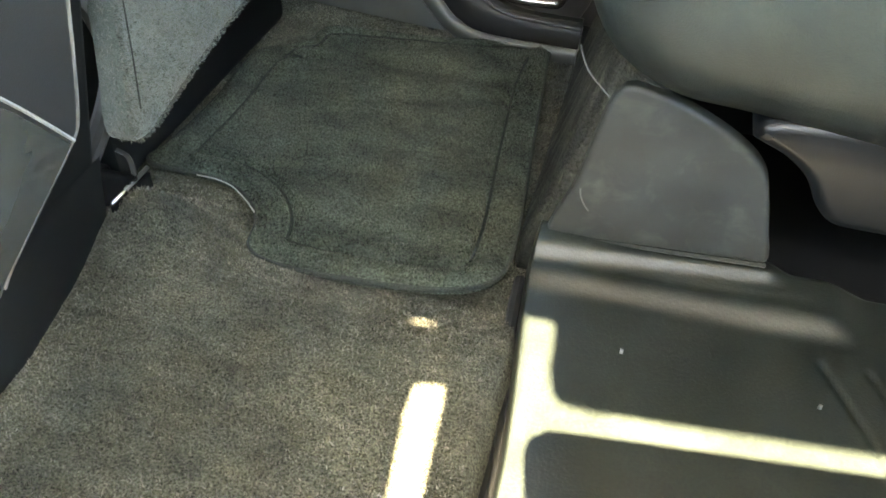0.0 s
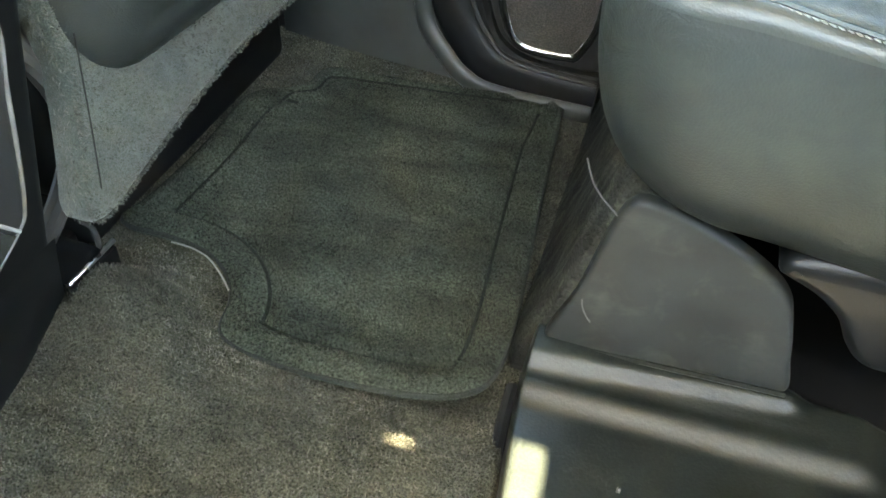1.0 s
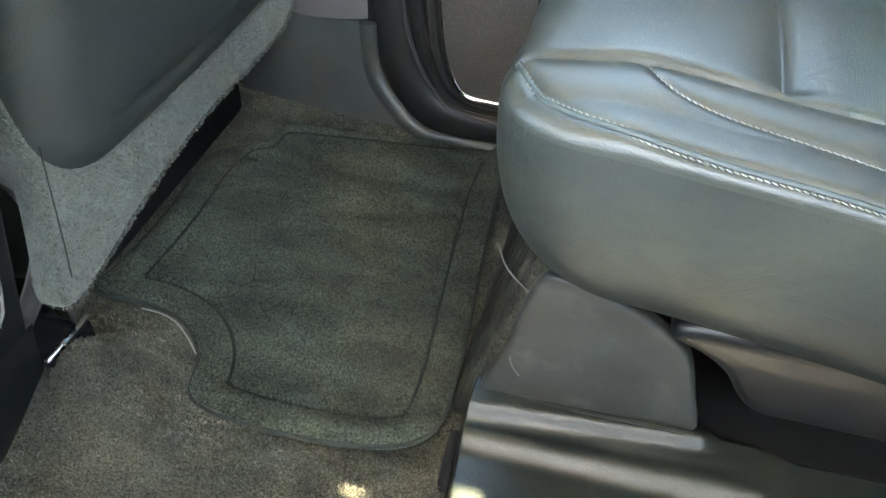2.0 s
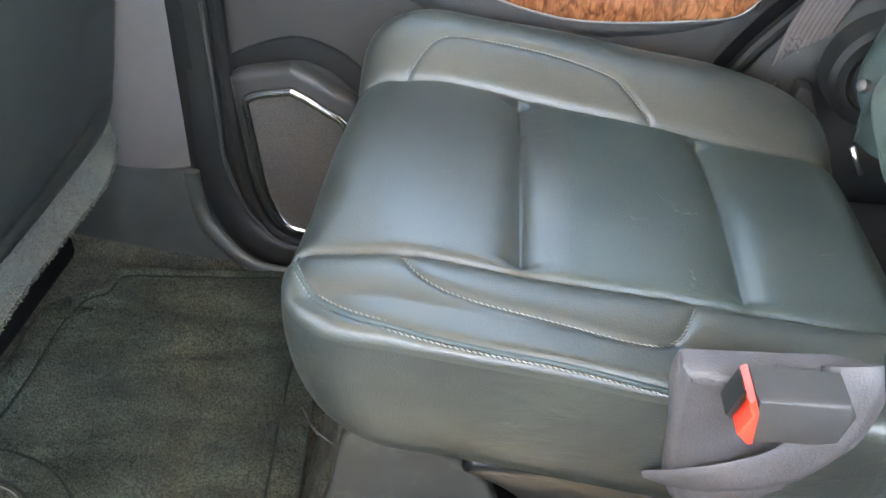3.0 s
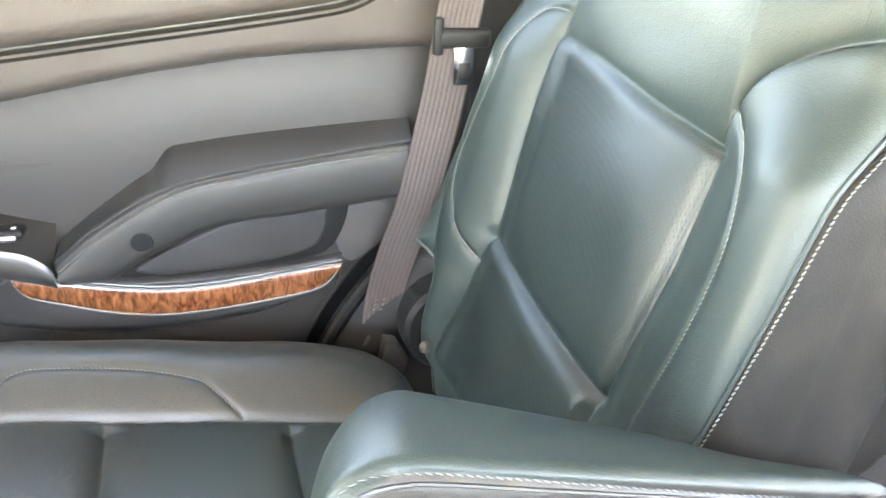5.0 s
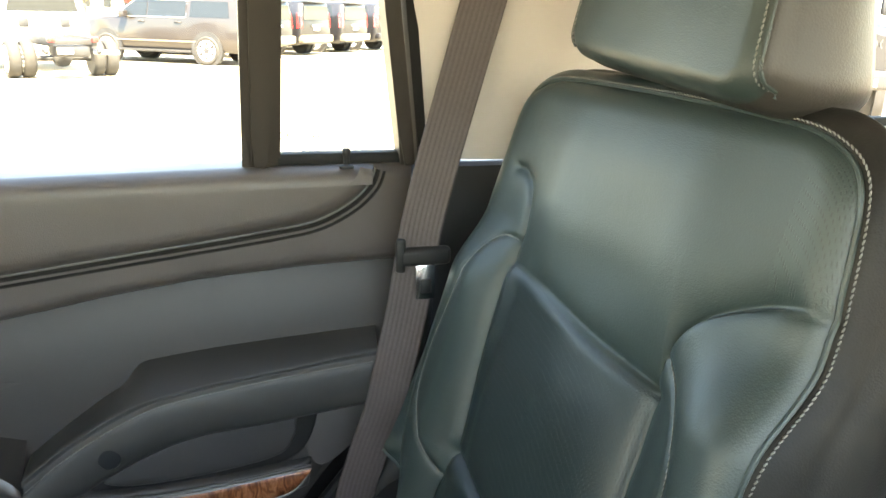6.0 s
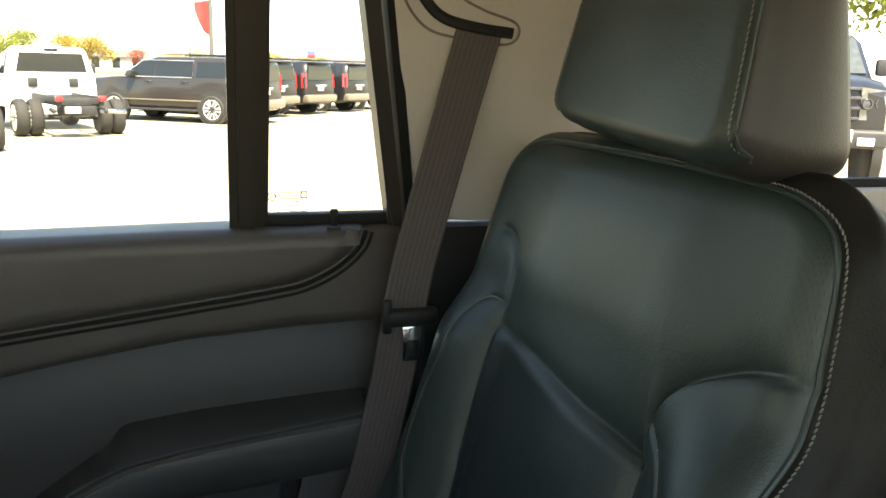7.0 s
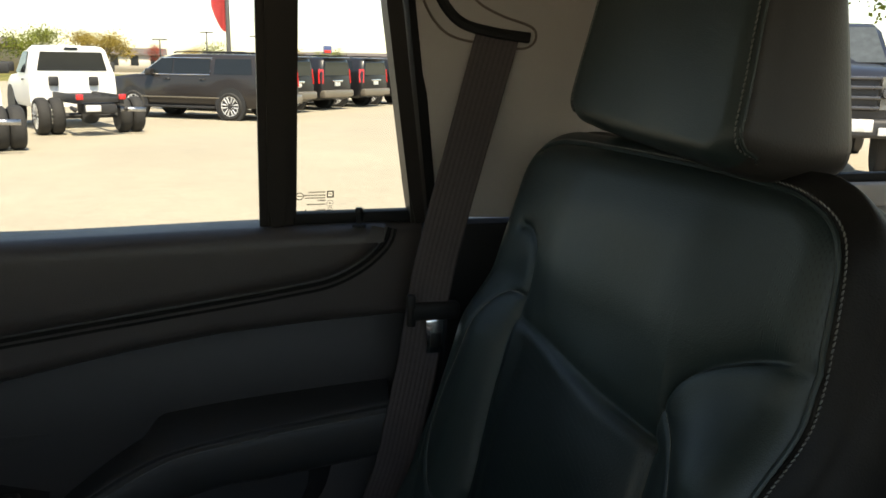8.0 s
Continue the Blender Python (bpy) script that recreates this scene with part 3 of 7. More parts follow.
    part("edge_binding", bm, material("mat_binding", (0.030, 0.034, 0.030), 0.9, grain=600, bump=0.8, dist=0.002, spec=0.1, speck=0.4), root, "stitched edge binding")
    # thin pale sweep that draws the highlight along the notch's bound edge
    bm = bmesh.new()
    sweep(bm, [(x, y, 0.0175) for x, y in smooth_line([(-0.124, 0.7345), (-0.100, 0.7335), (-0.078, 0.727), (-0.060, 0.715), (-0.046, 0.7035), (-0.034, 0.692)], 6)], 0.0009, 6)
    part("binding_highlight", bm, material("highlight_pale", (0.20, 0.20, 0.18), 0.6, grain=600, bump=0.2), root, "pale line for the highlight on the mat's binding")


floor_mat()


def aisle_cover():
    """The moulded black plastic floor cover between the seats, with two stepped ridges."""
    root = thing("floor_cover", "black moulded plastic floor cover with stepped ridges beside the seat", "floor trim", at=(0.6, 0.3, 0.0))

    def surf(U, V):
        X = 0.262 + 0.022 * step01(0.68, 0.42, V) + U
        low, high = 0.650 + 0.030 * (X - 0.27), 0.678 + 0.10 * (X - 0.27)
        z = 0.036 + 0.002 * np.sin(X * 9)
        z = z + 0.013 * step01(0.575, 0.530, X) * step01(low - 0.013, low + 0.013, V) + 0.011 * step01(0.505, 0.475, X) * step01(high - 0.008, high + 0.008, V)
        z = z - step01(0.53, 0.45, X) * 0.003 * np.exp(-((V - (low + high) / 2 - 0.003) / 0.006) ** 2)
        roll = np.clip(1 - U / 0.007, 0, 1)
        z = z - 0.034 * roll ** 2.2
        # two moulded drain channels
        for c in (0.527, 0.566):
            g = line_dist(X, V, [(c, 0.622), (c + 0.017, 0.587), (c + 0.037, 0.543), (c + 0.09, 0.42)])
            z = z - 0.003 * np.exp(-(g / 0.003) ** 2)
        return X, V, z

    us = np.r_[np.linspace(0, 0.012, 16), np.linspace(0.015, 0.5, 190), np.linspace(0.55, 1.2, 20)]
    sheet_mesh("cover", surf, us, np.r_[np.linspace(-0.30, 0.35, 20), np.linspace(0.36, 0.715, 110)], FLOOR_PLASTIC, root, thick=0.05)
    bm = bmesh.new()
    sweep(bm, [(0.2575 + 0.022 * float(step01(0.68, 0.42, y)), y, 0.012) for y in np.linspace(-0.25, 0.675, 30)], 0.0065, 8)
    part("edge_seal", bm, RUBBER, root, "black rubber edge strip")
    for px, py in ((0.36, 0.585), (0.52, 0.57)):
        bm = bmesh.new()
        box(bm, px, px + 0.003, py, py + 0.002, 0.036, 0.0415)
        part("crumb", bm, SCUFF, root, "pale crumb of dirt")


aisle_cover()


COVER_PLASTIC = material("cover_plastic", (0.029, 0.0325, 0.0315), 0.48, spec=0.32, grain=700, bump=0.3, dist=0.0004, var=0.3, var_scale=18)
weather(COVER_PLASTIC, 30, 0.85, 1.5, (1.05, 1.0, 0.92), edge=(0.5, 0.75), seed=3.3)


def seat_riser():
    root = thing("seat_riser", "dark carpeted riser under the seat with a black plastic end cover", "seat base", at=(0.4, 0.9, 0.0))

    def front(U, V):
        turn = np.clip((0.725 - U) / 0.10, 0, 1)
        y = np.maximum(U, 0.712 + 0 * U)
        x = 0.240 + 0.078 * V + 0.004 * np.sin(y * 43 + 5 * V) * V + 0.0025 * np.sin(y * 130 - 9 * V) * np.sin(V * 7) + 0.055 * turn
        return x, y, -0.008 + 0.27 * V
    nap = material("riser_carpet", (0.024, 0.026, 0.023), 0.8, grain=260, bump=1.0, dist=0.003, var=0.5, var_scale=40, spec=0.3, speck=0.6)
    weather(nap, 30, 0.5, 2.1, (1.05, 1.0, 0.9), (0.4, 3.5, 0.35), (0.42, 0.72), 1.9)
    sheet_mesh("riser_carpet", front, np.linspace(0.63, 1.17, 120), np.linspace(0, 1, 40), nap, root, "worn black carpet on the riser")
    bm = bmesh.new()
    out = smooth_line([(0.276, 0.052), (0.294, 0.12), (0.316, 0.215), (0.35, 0.222), (0.394, 0.205), (0.428, 0.185), (0.448, 0.165), (0.458, 0.14), (0.468, 0.10), (0.474, 0.066), (0.44, 0.064), (0.35, 0.058)], 4, True)
    plate(bm, out, lambda a, b, h: (a, 0.714 - h, b), 0.014, 0.005)
    part("end_cover", bm, COVER_PLASTIC, root, "scuffed black plastic end cover")
    bm = bmesh.new()
    sweep(bm, [(0.278 + 0.196 * t, 0.700, 0.056 + 0.010 * t) for t in np.linspace(0, 1, 12)], 0.003, 6)
    part("lower_lip", bm, FLOOR_PLASTIC, root)
    bm = bmesh.new()
    box(bm, 0.36, 0.95, 0.96, 1.12, 0.0, 0.24, 0.01)
    part("base_frame", bm, PLASTIC_BLACK, root)
    # dark floor under the seat, near-black with the shade put into its colour
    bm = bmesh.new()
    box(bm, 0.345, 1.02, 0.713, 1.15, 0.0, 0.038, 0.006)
    part("under_seat_shade", bm, material("under_shade_black", (0.005, 0.005, 0.005), 0.7, spec=0.05, grain=300, bump=0.1), root, "black floor under the seat, blackened for the shade there")
    bm = bmesh.new()
    sweep(bm, [(0.300 + 0.010 * t * t, 0.6998, 0.116 - 0.024 * t) for t in np.linspace(0, 1, 8)], 0.0007, 5)
    part("scuff_mark", bm, SCUFF, root, "pale scuff mark")
    bm = bmesh.new()
    sweep(bm, smooth_line([(0.284, 0.688, 0.262), (0.291, 0.682, 0.248), (0.300, 0.679, 0.238), (0.313, 0.678, 0.226)], 5), 0.0007, 6)
    part("hem_cord", bm, PLASTIC_GREY, root, "pale hem cord under the cushion")


seat_riser()

# ---- the captain's seat ----
SEAT_C = 0.876
PLEATS = [[(0.462, 0.728), (0.452, 1.012)], [(0.648, 0.733), (0.640, 1.008)]]
NEAR_SEAM = [(0.27, 0.722), (0.462, 0.727), (0.65, 0.735), (0.90, 0.748)]
FAR_SEAM = [(0.27, 1.020), (0.452, 1.014), (0.64, 1.006), (0.90, 0.997)]
NEAR_INSET = smooth_line([(0.368, 0.722), (0.384, 0.700), (0.42, 0.687), (0.50, 0.681), (0.548, 0.678), (0.572, 0.681), (0.588, 0.694), (0.602, 0.727)], 6)
FAR_INSET = smooth_line([(0.330, 1.018), (0.345, 1.040), (0.365, 1.056), (0.40, 1.061), (0.48, 1.058), (0.545, 1.047), (0.566, 1.034), (0.592, 1.012)], 6)
NEAR_PIPE = smooth_line([(0.285, 0.722), (0.288, 0.702), (0.312, 0.672), (0.352, 0.652), (0.42, 0.645), (0.50, 0.643), (0.574, 0.641)], 8)


def cushion_top(A, B):
    z = 0.404 - 0.14 * (A - 0.46) - 0.02 * step01(0.38, 0.26, A)
    yn = np.interp(A, [p[0] for p in NEAR_SEAM], [p[1] for p in NEAR_SEAM])
    yf = np.interp(A, [p[0] for p in FAR_SEAM], [p[1] for p in FAR_SEAM])
    t = np.clip((B - yn) / (yf - yn), 0, 1)
    inside = np.sin(np.pi * t) ** 0.5
    z = z + 0.010 * inside ** 1.5
    for p in PLEATS:
        xp = np.interp(B, [p[0][1], p[1][1]], [p[0][0], p[1][0]])
        ok = (B > yn) & (B < yf)
        z = z - np.where(ok, 0.014 * np.exp(-np.abs(A - xp) / 0.012) * step01(0, 0.02, B - yn) * step01(0, 0.02, yf - B), 0)
    far = np.clip((B - yf) / 0.075, 0, 1)
    z = z + np.where(B > yf, 0.044 * np.sin(far * np.pi / 2) * (1 - 0.5 * step01(0.62, 0.85, A)), 0)
    near = np.clip((yn - B) / 0.05, 0, 1)
    z = z + np.where(B < yn, 0.004 * np.sin(near * np.pi) - 0.004 * near, 0)
    z = z + groove(A, B, [(NEAR_SEAM, 0.006, 0.0035), (FAR_SEAM, 0.006, 0.0035), (NEAR_INSET, 0.0028, 0.003), (FAR_INSET, 0.0035, 0.0035), (NEAR_PIPE, 0.004, 0.005)])
    z = z + 0.0012 * np.sin(A * 33 + 1) * np.sin(B * 27)
    return z


def cushion_frame(A, B, H):
    # the front leans slightly, the sides swell
    return A + 0.012 * step01(0.40, 0.26, H) * step01(0.5, 0.27, A), B + 0 * A, H


def seat_plane(A, B, H):
    """Backrest frame: A across (y), B up along the back, H forward."""
    s, c = math.sin(radians(16.5)), math.cos(radians(16.5))
    O = 0.866 + 0.13 * (1.0 - A)
    return O + s * B - c * H, A + 0 * B, 0.385 + c * B + s * H


def back_st_s(z):
    return (z - 0.385) / math.cos(radians(16.5))


BACK_INSERT = [(1.010, back_st_s(0.775)), (0.94, back_st_s(0.768)), (0.85, back_st_s(0.752)), (0.772, back_st_s(0.742))]
BACK_WING = smooth_line([(0.772, back_st_s(0.742)), (0.770, back_st_s(0.768)), (0.762, back_st_s(0.790)), (0.744, back_st_s(0.810)), (0.711, back_st_s(0.829)), (0.685, back_st_s(0.838)), (0.658, back_st_s(0.844))], 6)
BACK_LOW = [(1.004, back_st_s(0.569)), (0.93, back_st_s(0.555)), (0.85, back_st_s(0.539)), (0.785, back_st_s(0.524))]
BACK_NEAR = [(0.772, back_st_s(0.742)), (0.772, back_st_s(0.65)), (0.785, back_st_s(0.524)), (0.79, back_st_s(0.43))]
BACK_FAR = smooth_line([(1.066, back_st_s(0.868)), (1.045, back_st_s(0.866)), (1.022, back_st_s(0.850)), (1.012, back_st_s(0.815)), (1.013, back_st_s(0.775)), (1.010, back_st_s(0.68)), (1.004, back_st_s(0.60)), (1.006, back_st_s(0.571)), (1.020, back_st_s(0.538)), (1.058, back_st_s(0.475)), (1.079, back_st_s(0.423)), (1.078, back_st_s(0.39))], 5)
FAR_LINE = smooth_line([(1.015, back_st_s(0.80)), (1.045, back_st_s(0.797)), (1.063, back_st_s(0.775)), (1.072, back_st_s(0.72)), (1.084, back_st_s(0.65)), (1.082, back_st_s(0.60)), (1.058, back_st_s(0.565)), (1.020, back_st_s(0.538))], 6)
NEAR_LINE = smooth_line([(0.766, back_st_s(0.774)), (0.745, back_st_s(0.755)), (0.724, back_st_s(0.730)), (0.711, back_st_s(0.69)), (0.718, back_st_s(0.62)), (0.737, back_st_s(0.54)), (0.755, back_st_s(0.44))], 6)
BACK_PIPE = smooth_line([(0.686, back_st_s(0.40)), (0.672, back_st_s(0.59)), (0.662, back_st_s(0.70)), (0.657, back_st_s(0.80)), (0.661, back_st_s(0.885)), (0.672, back_st_s(0.932)), (0.705, back_st_s(0.953)), (0.76, back_st_s(0.960)), (0.88, back_st_s(0.964)), (1.02, back_st_s(0.965)), (1.06, back_st_s(0.961)), (1.085, back_st_s(0.950))], 8)


def back_top(A, B):
    seam = np.interp(B, [p[1] for p in BACK_FAR[::-1]], [p[0] for p in BACK_FAR[::-1]])
    shift = np.clip(seam - 1.008, 0, 0.07) * step01(back_st_s(0.70), back_st_s(0.60), B)
    u = (A - shift * np.clip((A - SEAT_C) / 0.13, 0, 1) - SEAT_C) / 0.25
    low = step01(back_st_s(0.82), back_st_s(0.74), B)
    h = 0.055 + 0.028 * (step01(0.42, 0.72, np.abs(u)) - 0.25 * step01(0.8, 1.0, np.abs(u))) * (0.10 + 0.90 * low)
    h = h + 0.014 * step01(back_st_s(0.72), back_st_s(0.85), B) * step01(back_st_s(1.02), back_st_s(0.90), B) * step01(0.75, 0.3, np.abs(u))
    inner = (A > 0.765) & (A < 1.01)
    h = h + np.where(inner, 0.010 * np.sin(np.clip((A - 0.765) / 0.245, 0, 1) * np.pi) * low, 0)
    # the lower panel rises to its upper seam
    af = np.interp(B, [p[1] for p in BACK_FAR[::-1]], [p[0] for p in BACK_FAR[::-1]])
    an = np.interp(B, [p[1] for p in BACK_NEAR[::-1]], [p[0] for p in BACK_NEAR[::-1]])
    t = np.interp(A, [p[0] for p in BACK_LOW[::-1]], [p[1] for p in BACK_LOW[::-1]]) - B
    h = h + np.where((A > an) & (A < af) & (t > 0), 0.012 * step01(0, 0.014, A - an) * (1 - np.exp(-np.maximum(af - A, 0) / 0.008)) * (1 - np.exp(-np.maximum(t, 0) / 0.014)) * np.exp(-np.maximum(t, 0) / 0.05), 0)
    # lumbar panel swells between its seams
    h = h + 0.006 * np.sin(np.clip((B - back_st_s(0.545)) / 0.21, 0, 1) * np.pi) * step01(0, 0.04, A - an) * step01(0, 0.04, af - A)
    # the upper panel rolls in to its lower seam and to the wing
    ti = B - np.interp(A, [p[0] for p in BACK_INSERT[::-1]], [p[1] for p in BACK_INSERT[::-1]])
    h = h - np.where((ti > 0) & (A > 0.772) & (A < 1.012), 0.013 * step01(0, 0.006, ti) * np.exp(-np.maximum(ti, 0) / 0.018) * (0.35 + 0.65 * step01(0.99, 0.80, A)), 0)
    tw = B - np.interp(A, [p[0] for p in BACK_WING[::-1]], [p[1] for p in BACK_WING[::-1]])
    h = h - np.where((tw > 0) & (A > 0.655) & (A <= 0.772), 0.013 * step01(0, 0.006, tw) * np.exp(-np.maximum(tw, 0) / 0.018) * step01(0.655, 0.70, A), 0)
    h = h + groove(A, B, [(BACK_INSERT, 0.004, 0.004), (BACK_WING, 0.003, 0.004), (BACK_LOW, 0.008, 0.006), (BACK_NEAR, 0.007, 0.005), (BACK_FAR, 0.005, 0.005), (FAR_LINE, 0.003, 0.003), (NEAR_LINE, 0.003, 0.003), (BACK_PIPE, 0.004, 0.004)])
    return h + 0.001 * np.sin(A * 35) * np.sin(B * 29 + 1)


def back_frame(A, B, H):
    # the far side draws in towards the foot
    w = 0.6 * step01(0.195, 0.095, B) + 0.4 * step01(0.30, 0.0, B)
    w2 = step01(0.52, 0.15, B)
    # the near shoulder slopes away behind the piping
    B = B - 0.75 * np.maximum(0.035 - H, 0) * step01(0.86, 0.68, A) * step01(0.45, 0.58, B)
    B = B + step01(0.745, 0.70, A) * (np.maximum(B, 0.17) - B)
    A2 = np.where(A > SEAT_C, SEAT_C + (A - SEAT_C) * (1 - 0.25 * w), A - 0.028 * w2 * np.clip((SEAT_C - A) / 0.2, 0, 1))
    return seat_plane(A2, B, H)


def head_plane(A, B, H):
    s, c = math.sin(radians(12)), math.cos(radians(12))
    back = np.maximum(0.05 - H, 0)
    return 1.016 + s * B - c * H + back * np.clip(0.275 - 3.4 * B, -0.4, 0.275), A + 0 * B, 0.981 + 0.07 * (A - 0.74) + c * B + s * H + 0.02 * back * np.clip(1 - B / 0.07, 0, 1)


def arm_frame(A, B, H):
    """Armrest: A along it to the rear, B up, H towards the aisle."""
    w = radians(-14)
    k = np.maximum(0.086 - np.asarray(H), 0)
    low = np.maximum(-np.asarray(B), 0)
    A = np.asarray(A) + (0.30 * k + 0.28 * low + 3.0 * low * k) * step01(0.16, -0.02, np.asarray(A))
    B = np.asarray(B) - (0.17 + 1.15 * np.clip(A, 0, 0.4)) * k * step01(0.0, 0.04, np.asarray(B))
    B = np.where(np.asarray(B) < 0, np.asarray(B) * np.clip(0.42 + 3.0 * np.asarray(A), 0.36, 1.5), B)
    return 0.634 + A * math.cos(w) - B * math.sin(w), 0.655 - H, 0.616 + A * math.sin(w) + B * math.cos(w)


def make_seat():
    seat = thing("captain_seat", "black perforated leather captain's seat with grey contrast stitching on its riser", "car seat", at=(0.6, SEAT_C, 0.24))
    cush = Cushion((0.5375, 0.883), (0.2625, 0.247), 0.075, lambda A, B: 0.015 + 0.027 * step01(0.67, 0.80, B), 0.162, cushion_top, cushion_frame, tuck=0.046, bulge=0.004, side=2)
    inner = lambda A, B: ((B > np.interp(A, [p[0] for p in NEAR_SEAM], [p[1] for p in NEAR_SEAM])) & (B < np.interp(A, [p[0] for p in FAR_SEAM], [p[1] for p in FAR_SEAM])) & (A > 0.5)).astype(int)
    body = cush.build("cushion", [LEATHER_SEAT, PERF, LEATHER_SIDE], seat, "padded leather cushion with two cross pleats", nr=160, na=800, index=inner)

    def on(c, line, lift=0.001):
        L = np.array(line)
        return c.at(L[:, 0], L[:, 1], lift)

    stitches("inset_stitching", on(cush, NEAR_INSET), body)
    stitches("inset_stitching", on(cush, FAR_INSET), body, THREAD_DARK, r=0.0008)
    edge = on(cush, NEAR_PIPE, 0.0005)
    bm = bmesh.new(); sweep(bm, edge + np.array([0, 0.0, 0.0005]), 0.0020, 6)
    part("welt", bm, LEATHER, body)
    stitches("welt_stitching", edge + np.array([0, -0.004, 0.000]), body, r=0.0007, tilt=0.5)
    stitches("welt_stitching", edge + np.array([0, 0.004, 0.001]), body, r=0.0007, tilt=0.3)

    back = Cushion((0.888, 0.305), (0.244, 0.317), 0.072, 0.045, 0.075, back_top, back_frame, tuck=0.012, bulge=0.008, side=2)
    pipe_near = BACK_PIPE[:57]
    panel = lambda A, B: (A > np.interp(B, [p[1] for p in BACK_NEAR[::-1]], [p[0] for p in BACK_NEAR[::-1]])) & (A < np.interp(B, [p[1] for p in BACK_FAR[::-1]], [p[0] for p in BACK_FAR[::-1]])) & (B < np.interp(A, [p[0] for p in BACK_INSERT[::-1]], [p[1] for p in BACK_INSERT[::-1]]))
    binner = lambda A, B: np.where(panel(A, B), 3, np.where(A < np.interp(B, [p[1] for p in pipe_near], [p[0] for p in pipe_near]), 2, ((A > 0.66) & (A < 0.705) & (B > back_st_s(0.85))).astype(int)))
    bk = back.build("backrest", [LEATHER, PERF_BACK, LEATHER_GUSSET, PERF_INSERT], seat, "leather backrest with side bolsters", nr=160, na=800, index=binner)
    stitches("bolster_stitching", on(back, FAR_LINE, 0.001), bk, up=(-1, 0, 0))
    stitches("bolster_stitching", on(back, NEAR_LINE, 0.001), bk, up=(-1, 0, 0))
    pipe = on(back, BACK_PIPE, 0.0008)
    bm = bmesh.new(); sweep(bm, pipe, 0.0022, 6)
    part("welt", bm, LEATHER, bk)
    outer = [np.array((0.882, 0.30)) + (np.array(p) - np.array((0.882, 0.30))) * np.array((1.022, 1.012)) for p in BACK_PIPE]
    stitches("welt_stitching", on(back, outer, 0.001), bk, up=(-1, 0, 0), r=0.0007, tilt=0.4)
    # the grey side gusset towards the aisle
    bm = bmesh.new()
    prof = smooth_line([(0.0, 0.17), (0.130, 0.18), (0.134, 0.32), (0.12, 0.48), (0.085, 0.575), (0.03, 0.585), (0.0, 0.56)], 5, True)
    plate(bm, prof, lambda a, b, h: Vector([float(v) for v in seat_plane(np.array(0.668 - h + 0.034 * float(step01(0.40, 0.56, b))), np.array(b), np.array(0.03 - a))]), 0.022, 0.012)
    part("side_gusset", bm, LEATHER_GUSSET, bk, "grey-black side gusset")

    # its lower end beside the cushion, under the armrest
    bm = bmesh.new()
    foot = smooth_line([(0.812, 0.52), (0.787, 0.459), (0.773, 0.42), (0.753, 0.377), (0.742, 0.348), (0.77, 0.335), (0.806, 0.345), (0.833, 0.373), (0.846, 0.404), (0.868, 0.425), (0.91, 0.45), (0.93, 0.52), (0.88, 0.54)], 5, True)
    plate(bm, foot, lambda a, b, h: (a, 0.71 - h, b), 0.045, 0.014, 5)
    part("bolster_foot", bm, LEATHER, bk)

    head = Cushion((0.877, 0.1045), (0.141, 0.1095), 0.036, 0.018, 0.075,
                   lambda A, B: 0.045 + 0.008 * np.cos((A - 0.880) / 0.15 * 1.4) + groove(A, B, [([(0.742, -0.0), (0.745, 0.2)], 0.003, 0.004)]) + 0.0008 * np.sin(A * 40) * np.sin(B * 37),
                   lambda A, B, H: head_plane(A + 0.012 * (B - 0.1) / 0.1 * np.sign(A - 0.880) * -0.6, B, H), tuck=0.006, bulge=0.008, side=1)
    hd = head.build("headrest", [LEATHER, HEAD_SIDE], seat, "leather head restraint with stitched edges", nr=60, na=300, index=lambda A, B: (A < 0.742).astype(int))
    for xx in (0.744, 0.998):
        B = np.linspace(0.004, 0.18, 44)
        line = head.at(np.full(44, xx), B, 0.001)
        stitches("edge_stitching", line, hd, up=(-1, 0, 0), r=0.0007, tilt=0.4)
        bm = bmesh.new(); sweep(bm, line + np.array([0.002, -0.005 if xx < 0.9 else 0.004, 0]), 0.0016, 6)
        part("edge_welt", bm, LEATHER, hd)
    arm = Cushion((0.180, 0.0), (0.205, 0.072), 0.044, 0.018, 0.085,
                  lambda A, B: 0.086 + 0.002 * np.cos(A * 9) + groove(A, B, [(ARM_LINE, 0.003, 0.004)]),
                  arm_frame, tuck=0.006, bulge=0.002, side=1)
    outside = lambda A, B: (np.maximum(np.abs(B) - 0.064, np.hypot(np.minimum(A - 0.030, 0), np.maximum(np.abs(B) - 0.022, 0)) - 0.045) > 0).astype(int)
    ar = arm.build("armrest", [LEATHER_WORN, LEATHER], seat, "folded-down padded leather armrest", nr=60, na=300, index=outside)
    line = on(arm, ARM_LINE, 0.001)
    stitches("armrest_stitching", line, ar, THREAD_DARK, up=(0, -1, 0), r=0.00038, tilt=0.30, step=0.0056, length=0.0053)
    bm = bmesh.new(); sweep(bm, on(arm, [(p[0] + (0.005 if p[0] < 0.02 else 0.0), p[1] * 0.935) for p in ARM_LINE], 0.0006), 0.0014, 6)
    part("armrest_welt", bm, LEATHER_WORN, ar)
    bm = bmesh.new(); sweep(bm, on(arm, smooth_line([(-0.004, -0.035), (0.012, -0.054), (0.04, -0.061), (0.12, -0.062), (0.24, -0.062), (0.36, -0.062)], 8), 0.0005), 0.0018, 6)
    part("armrest_welt", bm, LEATHER_WORN, ar)

